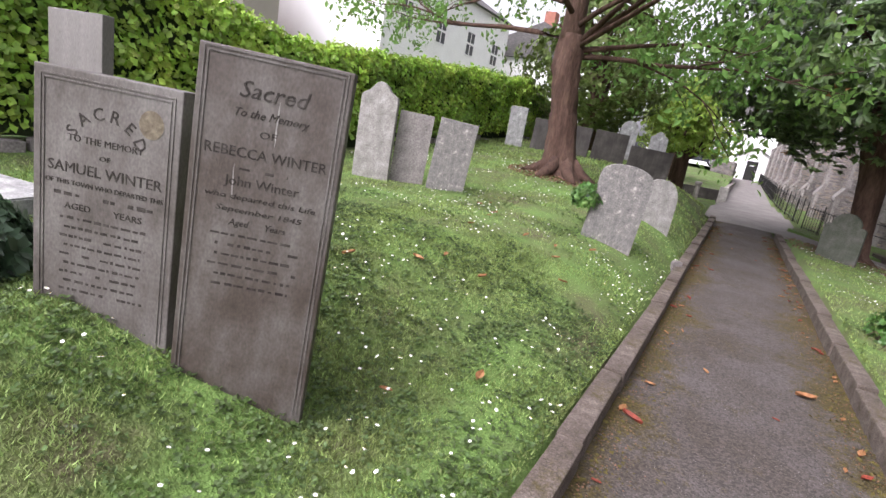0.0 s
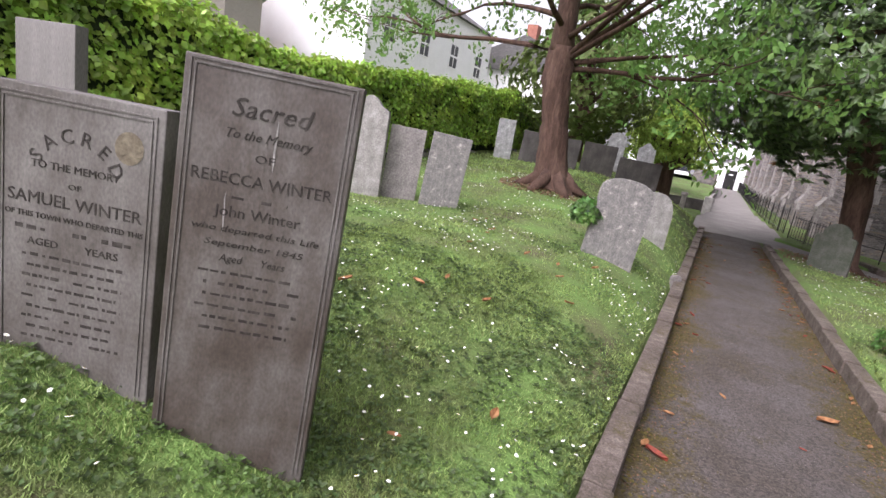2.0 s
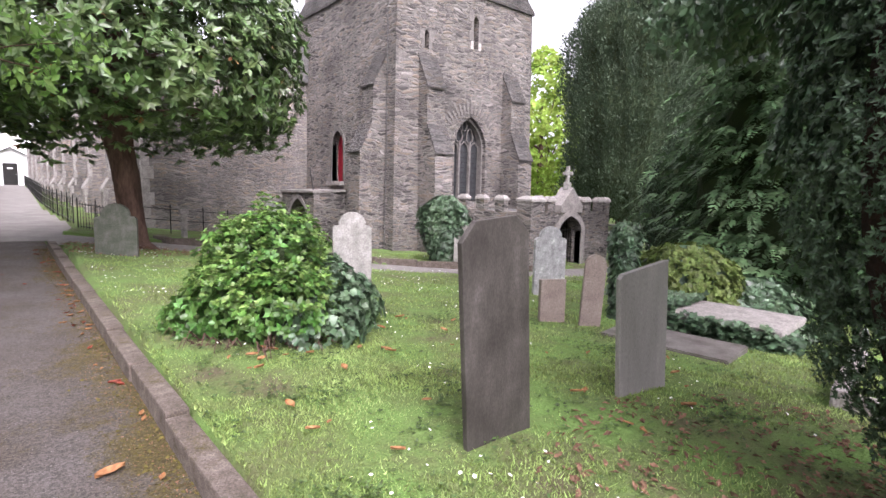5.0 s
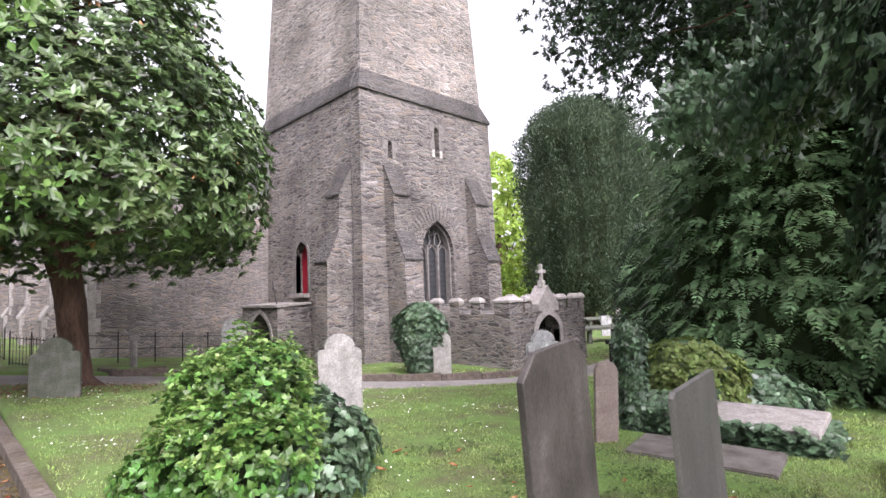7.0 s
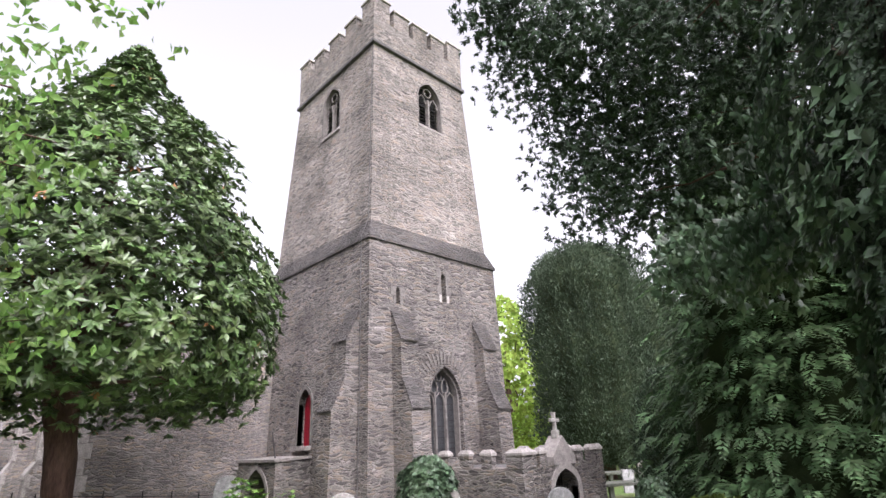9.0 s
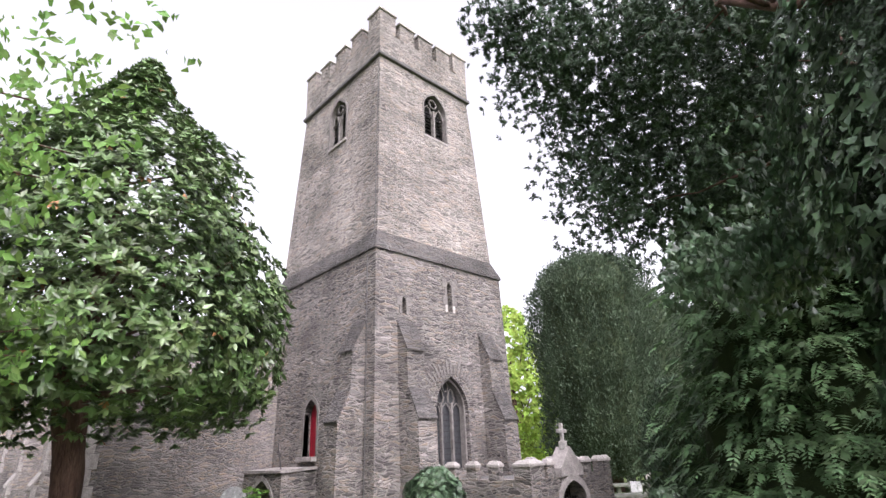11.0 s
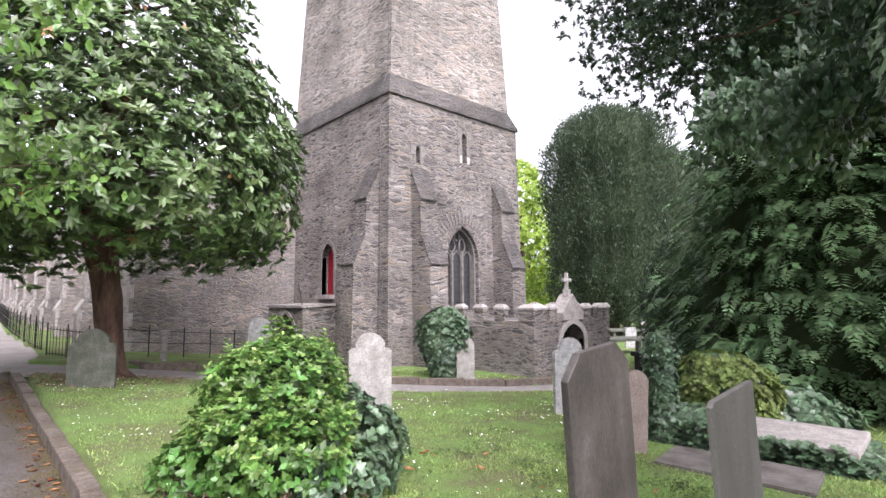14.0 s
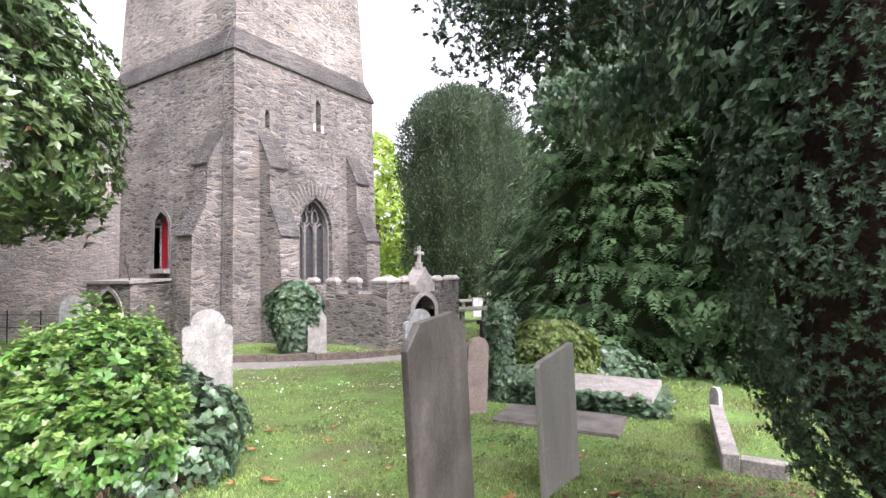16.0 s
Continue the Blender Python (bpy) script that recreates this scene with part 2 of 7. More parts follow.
M_SLATE_GREY = mat("smooth_grey_slate", [(0.042, 0.033, 0.026), (0.085, 0.074, 0.065), (0.125, 0.114, 0.104), (0.17, 0.158, 0.146)], 3.0, 0.6, 0.25, 75, stretch=(1.25, 1.25, 0.75), distance=0.005, spec=0.45)
M_SLATE_PALE = mat("pale_grey_slate", [(0.12, 0.112, 0.1), (0.17, 0.16, 0.148), (0.23, 0.215, 0.2)], 1.6, 0.6, 0.15, 75, stretch=(2.5, 2.5, 0.4), distance=0.004, spec=0.4)
M_LICHEN = mat("lichened_stone", [(0.15, 0.15, 0.145), (0.25, 0.25, 0.245), (0.33, 0.33, 0.32), (0.6, 0.6, 0.57)], 9, 0.9, 0.5, 50, distance=0.01)
M_GREYSTONE = mat("grey_lichened_slate", [(0.11, 0.1071, 0.1008), (0.165, 0.1581, 0.1488), (0.209, 0.1989, 0.1824), (0.462, 0.4284, 0.384)], 13, 0.9, 0.5, 50, distance=0.01)
M_MOSSY = mat("mossy_gravestone", [(0.052, 0.0595, 0.0422), (0.0832, 0.0893, 0.0694), (0.1352, 0.129, 0.119)], 5, 0.9, 0.5, 50, distance=0.01)
M_PALE = mat("pale_limestone", [(0.1638, 0.156, 0.1404), (0.2496, 0.2379, 0.2184), (0.3666, 0.351, 0.3276)], 7, 0.9, 0.35, 50, distance=0.008)
M_RED = mat("red_sandstone", [(0.13, 0.10, 0.085), (0.18, 0.145, 0.125), (0.23, 0.19, 0.17)], 4, 0.9, 0.3, 50, distance=0.008)
M_KERB = mat("granite_kerb", [(0.0454, 0.0374, 0.0181), (0.0842, 0.0674, 0.0549), (0.1233, 0.1008, 0.0842), (0.1746, 0.144, 0.1217)], 7, 0.9, 0.7, 70, distance=0.012)
M_TARMAC = mat("mossy_tarmac", [(0.0595, 0.0476, 0.0357), (0.0765, 0.0654, 0.0578), (0.0978, 0.0867, 0.0808)], 1.5, 0.92, 1.0, 130, distance=0.014)
def speckle(m, scale=260.0, low=0.75, high=1.35):
    """Adds stone-by-stone speckle of aggregate to a mottled material."""
    n, l = m.node_tree.nodes, m.node_tree.links
    bs = n["Principled BSDF"]
    src = bs.inputs["Base Color"].links[0].from_socket
    tc = n.new("ShaderNodeTexCoord")
    vo = n.new("ShaderNodeTexVoronoi")
    vo.inputs["Scale"].default_value = scale
    l.new(tc.outputs["Object"], vo.inputs["Vector"])
    sp = n.new("ShaderNodeSeparateColor")
    l.new(vo.outputs["Color"], sp.inputs["Color"])
    mr = n.new("ShaderNodeMapRange")
    mr.inputs["To Min"].default_value, mr.inputs["To Max"].default_value = low, high
    l.new(sp.outputs["Red"], mr.inputs["Value"])
    mx = n.new("ShaderNodeMix")
    mx.data_type, mx.blend_type = "RGBA", "MULTIPLY"
    mx.inputs["Factor"].default_value = 1.0
    l.new(src, mx.inputs["A"])
    l.new(mr.outputs["Result"], mx.inputs["B"])
    l.new(mx.outputs["Result"], bs.inputs["Base Color"])
    return m


def mossy(m, moss, scale, edge, lean):
    """Lays patches of moss over a surface, thicker towards the kerbs."""
    n, l = m.node_tree.nodes, m.node_tree.links
    bs = n["Principled BSDF"]
    src = bs.inputs["Base Color"].links[0].from_socket
    tc = n.new("ShaderNodeTexCoord")
    sep = n.new("ShaderNodeSeparateXYZ")
    l.new(tc.outputs["Object"], sep.inputs[0])
    ab = n.new("ShaderNodeMath")
    ab.operation = "ABSOLUTE"
    l.new(sep.outputs["X"], ab.inputs[0])
    er = n.new("ShaderNodeMapRange")
    er.inputs["From Min"].default_value, er.inputs["From Max"].default_value = edge
    er.inputs["To Min"].default_value, er.inputs["To Max"].default_value = 0.0, lean
    l.new(ab.outputs[0], er.inputs["Value"])
    total = er.outputs["Result"]
    for sc, w in ((scale, 1.0), (scale * 9, 0.55), (scale * 50, 0.5)):
        nz = n.new("ShaderNodeTexNoise")
        nz.inputs["Scale"].default_value, nz.inputs["Detail"].default_value = sc, 4
        l.new(tc.outputs["Object"], nz.inputs["Vector"])
        ad = n.new("ShaderNodeMath")
        ad.operation = "MULTIPLY_ADD"
        ad.inputs[1].default_value = w
        l.new(nz.outputs["Fac"], ad.inputs[0])
        l.new(total, ad.inputs[2])
        total = ad.outputs[0]
    mr = n.new("ShaderNodeMapRange")
    mr.inputs["From Min"].default_value, mr.inputs["From Max"].default_value = 1.14, 1.34
    l.new(total, mr.inputs["Value"])
    mx = n.new("ShaderNodeMix")
    mx.data_type = "RGBA"
    mx.inputs["B"].default_value = (*moss, 1)
    l.new(mr.outputs["Result"], mx.inputs["Factor"])
    l.new(src, mx.inputs["A"])
    l.new(mx.outputs["Result"], bs.inputs["Base Color"])


mossy(M_TARMAC, (0.062, 0.048, 0.016), 1.1, (0.25, 0.75), 0.3)
mossy(M_KERB, (0.06, 0.048, 0.018), 1.3, (0.0, 2.0), 0.1)
speckle(M_TARMAC, 90, 0.6, 1.5)
speckle(M_KERB, 160, 0.7, 1.3)
M_GRASS_SOIL = mat("lawn_soil", [(0.1013, 0.0798, 0.0525), (0.1013, 0.1232, 0.045), (0.108, 0.1812, 0.045), (0.1418, 0.2465, 0.06)], 1.1, 1.0, 0.8, 60, distance=0.03)
M_BLADE = mat("grass_blades", [(0.2, 0.235, 0.085), (0.225, 0.305, 0.09), (0.3, 0.375, 0.145)], 0.7, 0.6, 0, 5, island=0.6, translucent=0.35)
M_WEED = mat("dark_weed_leaves", [(0.0425, 0.0723, 0.0213), (0.0638, 0.102, 0.0298), (0.0935, 0.1403, 0.0425)], 2, 0.55, 0, 9, island=0.4, translucent=0.25)
M_DAISY = mat("daisy_petals", [(0.8, 0.8, 0.78), (0.85, 0.85, 0.83)], 3, 0.7, 0)
M_YELLOW = mat("yellow_petals", [(0.7, 0.5, 0.02), (0.8, 0.6, 0.03)], 3, 0.7, 0)
M_BARK = mat("brown_bark", [(0.0364, 0.02, 0.014), (0.0788, 0.0453, 0.0328), (0.1272, 0.0789, 0.0592)], 5, 0.95, 1.0, 30, stretch=(1, 1, 0.25), distance=0.03)
M_IVY = mat("ivy_leaves", [(0.0399, 0.1, 0.0193), (0.0725, 0.1632, 0.0307), (0.1593, 0.2788, 0.0571)], 1.5, 0.42, 0, 9, island=0.45, translucent=0.25, spec=0.5)
M_WALLIVY = mat("wall_ivy_leaves", [(0.1638, 0.2916, 0.0429), (0.2912, 0.4536, 0.0644), (0.6006, 0.7452, 0.1287)], 1.5, 0.42, 0, 9, island=0.45, translucent=0.3, spec=0.5)
M_YOUNG = mat("young_bush_leaves", [(0.085, 0.1615, 0.034), (0.1445, 0.2465, 0.0553), (0.2465, 0.34, 0.102)], 2.5, 0.4, 0, 9, island=0.5, translucent=0.35, spec=0.5)
M_IVY_DARK = mat("dark_ivy_leaves", [(0.042, 0.078, 0.042), (0.0696, 0.1176, 0.0624), (0.12, 0.186, 0.096)], 1.5, 0.38, 0, 9, island=0.45, translucent=0.15, spec=0.5)
# near-black green, painted shade for the gaps behind leaves
M_LEAF_SHADE = mat("hedge_shade", [(0.02, 0.03, 0.012), (0.035, 0.05, 0.02)], 4, 1.0, 0.6)
M_LEAF = mat("lime_green_leaves", [(0.0973, 0.1882, 0.0399), (0.1433, 0.2643, 0.0598), (0.2296, 0.3651, 0.0931)], 0.9, 0.55, 0, 9, island=0.3, translucent=0.45)
M_MAGNOLIA = mat("glossy_magnolia_leaves", [(0.0517, 0.0904, 0.0278), (0.0822, 0.1378, 0.0416), (0.1465, 0.1992, 0.074)], 0.9, 0.36, 0, 9, island=0.45, translucent=0.15, spec=0.5)
M_YEW = mat("dark_yew_needles", [(0.0295, 0.0495, 0.0278), (0.0457, 0.076, 0.0426), (0.0775, 0.1241, 0.0659)], 1.2, 0.55, 0, 9, island=0.45, translucent=0.12)
M_CYPRESS = mat("cypress_fronds", [(0.049, 0.0905, 0.0414), (0.0785, 0.1397, 0.0591), (0.1241, 0.2023, 0.0858)], 0.8, 0.55, 0, 9, island=0.35, translucent=0.2)
M_GREYYEW = mat("grey_green_yew", [(0.0369, 0.0589, 0.0353), (0.0553, 0.0824, 0.0471), (0.0812, 0.1139, 0.0667)], 0.8, 0.6, 0, 9, island=0.18, translucent=0.15)
M_FARTREE = mat("bright_spring_leaves", [(0.2, 0.3, 0.04), (0.28, 0.4, 0.07), (0.36, 0.47, 0.1)], 0.4, 0.7, 0, 5, island=0.3, translucent=0.45)
M_FRESH = mat("fresh_ivy_leaves", [(0.168, 0.288, 0.036), (0.264, 0.408, 0.06), (0.36, 0.504, 0.096)], 1.5, 0.5, 0, 9, island=0.4, translucent=0.35)
M_SHRUB = mat("olive_shrub_leaves", [(0.0792, 0.1122, 0.0264), (0.1144, 0.159, 0.0396), (0.1672, 0.2057, 0.0616)], 1.5, 0.55, 0, 9, island=0.4, translucent=0.3)
# twig red-brown, darkened to near black for the shade inside the yew
M_TWIG_SHADE = mat("shaded_red_brown_twigs", [(0.01, 0.0065, 0.005), (0.025, 0.013, 0.01), (0.0425, 0.021, 0.015)], 7, 1.0, 0.8)
M_IRON = mat("black_iron", [(0.02, 0.02, 0.02), (0.035, 0.033, 0.03)], 8, 0.5, 0.1, metal=0.6)
M_WHITE = mat("white_render", [(0.72, 0.72, 0.7), (0.8, 0.8, 0.79)], 1.2, 0.85, 0.15)
M_REDPAINT = mat("red_door_paint", [(0.192, 0.009, 0.018), (0.252, 0.012, 0.024)], 3, 0.4, 0.1)
M_DARK = mat("interior_shade", [(0.01, 0.01, 0.01), (0.02, 0.02, 0.02)], 3, 0.9, 0)
M_GLASS = mat("leaded_glass", [(0.025, 0.026, 0.028), (0.05, 0.052, 0.055)], 9, 0.45, 0.4, 60, spec=0.35, distance=0.004)
M_BRICK = mat("red_brick", [(0.25, 0.1, 0.07), (0.36, 0.16, 0.12)], 6, 0.9, 0.3)
M_TILE = mat("hung_tiles", [(0.30, 0.27, 0.24), (0.40, 0.36, 0.32)], 5, 0.85, 0.5, stretch=(1, 1, 6))
M_LETTER = mat("worn_lettering", [(0.015, 0.011, 0.009), (0.03, 0.025, 0.021), (0.075, 0.066, 0.058)], 14, 0.8, 0.1)
M_DEADLEAF = mat("fallen_leaf", [(0.2, 0.075, 0.03), (0.28, 0.14, 0.06), (0.36, 0.23, 0.12)], 6, 0.7, 0.2)
M_REDLEAF = mat("dark_red_leaf", [(0.12, 0.025, 0.015), (0.3, 0.06, 0.03)], 6, 0.6, 0.2)
M_CARPAINT = mat("dark_grey_car_paint", [(0.05, 0.055, 0.06), (0.06, 0.065, 0.07)], 3, 0.25, 0, metal=0.4)
M_RUBBER = mat("black_rubber", [(0.015, 0.015, 0.015), (0.025, 0.025, 0.025)], 5, 0.8, 0.1)
M_SCRATCH = mat("pale_scratch", [(0.2, 0.19, 0.18), (0.28, 0.27, 0.25)], 20, 0.9, 0.1)
M_CHROME = mat("grey_alloy", [(0.4, 0.4, 0.4), (0.5, 0.5, 0.5)], 5, 0.3, 0, metal=0.9)
M_SOIL = mat("leaf_litter_soil", [(0.09, 0.052, 0.0336), (0.18, 0.104, 0.066), (0.3, 0.169, 0.108)], 6, 1.0, 1.0, 50, distance=0.03)


# ---- the lie of the land ----
def path_z(y):
    return 0.0165 * max(0.0, y - 3.0)


def ground_z(x, y):
    pz = path_z(min(y, 70))
    if x < 0:
        d = max(0.0, -0.95 - x)
        near = min(0.42 * max(0.0, d - 0.9), 0.42)
        far = 0.52 * (1 - math.exp(-d / 0.6)) + 0.08 * min(max(0.0, y - 6.5), 12) * min(1.0, d / 2.5)
        w = min(1.0, max(0.0, (y - 2.5) / 3))
        w2 = min(1.0, max(0.0, (22 - y) / 6))
        return pz * 0.5 + (0.15 + near * (1 - w) + far * w) * w2 + pz * 0.5 * (1 - w2)
    d = max(0.0, x - 1.0)
    return 0.165 + pz * max(0.0, 1 - d / 5) - 0.05 * min(d, 12) + 0.03 * math.exp(-((x - 2.3) ** 2 + (y - 3.8) ** 2))


def left_edge(y):
    return -0.76 - 0.004 * (y - 3.5)


def right_edge(y):
    return 0.81 - 0.018 * (y - 3.6)


KERB_END_L, KERB_END_R = 16.6, 15.6


def paved(x, y):
    """Whether a spot belongs to the tarmac: the straight walk, the forecourt by the aisle and the branch to the porch."""
    if left_edge(y) - 0.17 < x < right_edge(y) + 0.17 and y < 17:
        return True
    if y >= 16.2 and -1.2 < x < np.interp(y, [16, 20, 28, 66], [0.7, 1.35, 1.0, 0.85]) and y < 72:
        return True
    if x > 0.5:
        near, far = branch(x)
        return near < y < far
    return False


def branch(x):
    """Near and far edge of the branch path at x."""
    near = np.interp(x, [0.5, 2.0, 4.2, 6.0, 7.5, 9.5, 12.0, 14, 30], [15.3, 14.6, 13.4, 11.2, 10.2, 9.2, 8.9, 8.7, 12])
    far = np.interp(x, [0.5, 3.0, 5.0, 6.8, 8.4, 9.9, 12.0, 14, 30], [17.5, 16.2, 15.0, 12.4, 11.2, 10.3, 10.4, 10.3, 13.4])
    return near, far


def build_ground():
    xs = np.unique(np.concatenate([np.linspace(-300, -20, 15), np.linspace(-20, -6, 29), np.linspace(-6, 8, 113), np.linspace(8, 22, 57), np.linspace(22, 60, 20), np.linspace(60, 300, 10)]))
    ys = np.unique(np.concatenate([np.linspace(-300, -12, 12), np.linspace(-12, 0, 25), np.linspace(0, 18, 121), np.linspace(18, 60, 60), np.linspace(60, 400, 15)]))
    v = []
    for y in ys:
        for x in xs:
            z = ground_z(float(x), float(y)) if abs(x) < 60 and -20 < y < 90 else ground_z(float(np.clip(x, -60, 60)), float(np.clip(y, -20, 90)))
            if left_edge(y) - 0.15 < x < right_edge(y) + 0.15 and y < 17:
                z = path_z(y) - 0.12
            elif paved(x, y):
                z = min(z, path_z(y) * 0.5) - 0.1
            z += 0.012 * noise.noise((x * 1.3, y * 1.3, 0))
            v.append((x, y, z))
    nx = len(xs)
    f = [(j * nx + i, j * nx + i + 1, (j + 1) * nx + i + 1, (j + 1) * nx + i) for j in range(len(ys) - 1) for i in range(nx - 1)]
    ob = raw("ground", v, f, M_GRASS_SOIL, smooth=True)
    tagged(ob, "mown churchyard lawn with moss and bare patches", "lawn", kind="structure")


build_ground()


def build_path():
    v, f = [], []
    ys = np.concatenate([np.arange(-10, 17.2, 0.25)])
    for y in ys:
        a, b = left_edge(y) - 0.02, right_edge(y) + 0.02
        for i in range(9):
            u = i / 8
            x = a + (b - a) * u
            v.append((x, y, path_z(y) + 0.012 * math.sin(math.pi * u) + 0.004 * noise.noise((x * 3, y * 3, 1))))
    for j in range(len(ys) - 1):
        for i in range(8):
            f.append((j * 9 + i, j * 9 + i + 1, j * 9 + i + 10, j * 9 + i + 9))
    ob = raw("path", v, f, M_TARMAC, smooth=True)
    tagged(ob, "narrow grey tarmac path with brown moss along its edges", "path", kind="structure")
    # forecourt and far walk
    v, f = [], []
    ys = np.concatenate([np.linspace(17.0, 70, 50)])
    for y in ys:
        w0 = np.interp(y, [17, 19, 24, 66], [left_edge(17), -1.6, -1.0, -1.6])
        w1 = np.interp(y, [17, 20, 28, 66], [0.75, 1.45, 1.1, 0.95])
        for i in range(7):
            x = w0 + (w1 - w0) * i / 6
            v.append((x, y, path_z(min(y, 70)) + 0.005))
    for j in range(len(ys) - 1):
        for i in range(6):
            f.append((j * 7 + i, j * 7 + i + 1, j * 7 + i + 8, j * 7 + i + 7))
    tagged(raw("forecourt", v, f, M_TARMAC2, smooth=True), "light grey tarmac walk beside the aisle", "path", kind="structure")
    v, f = [], []
    xs = np.linspace(right_edge(16) + 0.02, 30, 90)
    for x in xs:
        a, b = branch(x)
        for i in range(5):
            y = a + (b - a) * i / 4
            z = ground_z(x, y) - 0.055
            v.append((x, y, z))
    for j in range(len(xs) - 1):
        for i in range(4):
            f.append((j * 5 + i, j * 5 + i + 1, j * 5 + i + 6, j * 5 + i + 5))
    tagged(raw("branch_path", v, f, M_TARMAC2, smooth=True), "grey path that bends round the tower to the porch", "path", kind="structure")


M_TARMAC2 = mat("worn_tarmac", [(0.1398, 0.1267, 0.1154), (0.1922, 0.1773, 0.1642), (0.2446, 0.2289, 0.214)], 1.4, 0.92, 0.5, 90)
build_path()


def kerb_stone(length, width=0.15, high=0.24):
    bm = bmesh.new()
    box(bm, -width / 2, 0.004, 0, width / 2, length - 0.004, high, 0.018)
    return bm


def kerb_run(name, label, spots):
    """A row of kerb stones; spots: (x, y, z, yaw)."""
    root = thing(name, label, "kerb", kind="structure")
    for x, y, z, yaw, length in spots:
        bm = kerb_stone(1.0)
        for vert in bm.verts:
            vert.co.x += 0.007 * noise.noise((x * 9, y * 9 + vert.co.y, vert.co.z * 4))
            vert.co.z += 0.004 * noise.noise((x * 9 + vert.co.x * 5, y * 7 + vert.co.y * 3, 2))
        ob = part("kerb_stone", bm, M_KERB, root)
        ob.matrix_basis = pose(x, y, z, 0, 0, yaw) @ Matrix.Diagonal((1, length, 1, 1))


def straight_kerbs():
    for side, edge, y1, name in ((-1, left_edge, KERB_END_L, "kerb_left"), (1, right_edge, KERB_END_R, "kerb_right")):
        spots, y = [], -6.0
        while y < y1:
            length = min(0.9 + 0.35 * random.random(), y1 - y + 0.01)
            x = edge(y) + side * 0.075
            yaw = math.degrees(math.atan2(-(edge(y + 1) - edge(y)), 1))
            spots.append((x + random.uniform(-0.006, 0.006), y, path_z(y) - 0.085 + random.uniform(-0.008, 0.008), yaw, length))
            y += length
        kerb_run(name, "worn grey stone kerb edging the tarmac path", spots)


straight_kerbs()

# ---- church tower ----
TX0, TY0, TX1, TY1 = 9.0, 14.85, 14.9, 21.7
BASE = -0.6


def arch_outline(w, sill, spring, apex, steps=7, centre=0.0):
    """A pointed arch as an outline of (u, z)."""
    pts = [(centre - w / 2, sill), (centre + w / 2, sill)]
    for i in range(steps + 1):
        t = i / steps
        a = math.radians(62 * t)
        pts.append((centre + w / 2 - w * (1 - math.cos(a)) / (1 - math.cos(math.radians(62))) * 0.5, spring + (apex - spring) * math.sin(a) / math.sin(math.radians(62))))
    left = [(2 * centre - u, z) for u, z in pts[2:-1]][::-1]
    return pts + left


def wall_block(name, parent, x0, y0, x1, y1, z0, z1, material, inset=0.0):
    """A solid with a slight batter: the top is drawn in by inset."""
    bm = bmesh.new()
    lo = [bm.verts.new(p) for p in ((x0, y0, z0), (x1, y0, z0), (x1, y1, z0), (x0, y1, z0))]
    hi = [bm.verts.new(p) for p in ((x0 + inset, y0 + inset, z1), (x1 - inset, y0 + inset, z1), (x1 - inset, y1 - inset, z1), (x0 + inset, y1 - inset, z1))]
    bm.faces.new(lo[::-1]), bm.faces.new(hi)
    for i in range(4):
        bm.faces.new((lo[i], lo[(i + 1) % 4], hi[(i + 1) % 4], hi[i]))
    return part(name, bm, material, parent)


def cut(ob, bm_cutter):
    """Cuts a hole for good."""
    cutter = part("cutter", bm_cutter, M_DARK)
    mod = ob.modifiers.new("hole", "BOOLEAN")
    mod.object, mod.operation, mod.solver = cutter, "DIFFERENCE", "EXACT"
    deps = bpy.context.evaluated_depsgraph_get()
    me = bpy.data.meshes.new_from_object(ob.evaluated_get(deps))
    ob.modifiers.clear()
    old = ob.data
    ob.data = me
    bpy.data.meshes.remove(old)
    data = cutter.data
    bpy.data.objects.remove(cutter)
    bpy.data.meshes.remove(data)


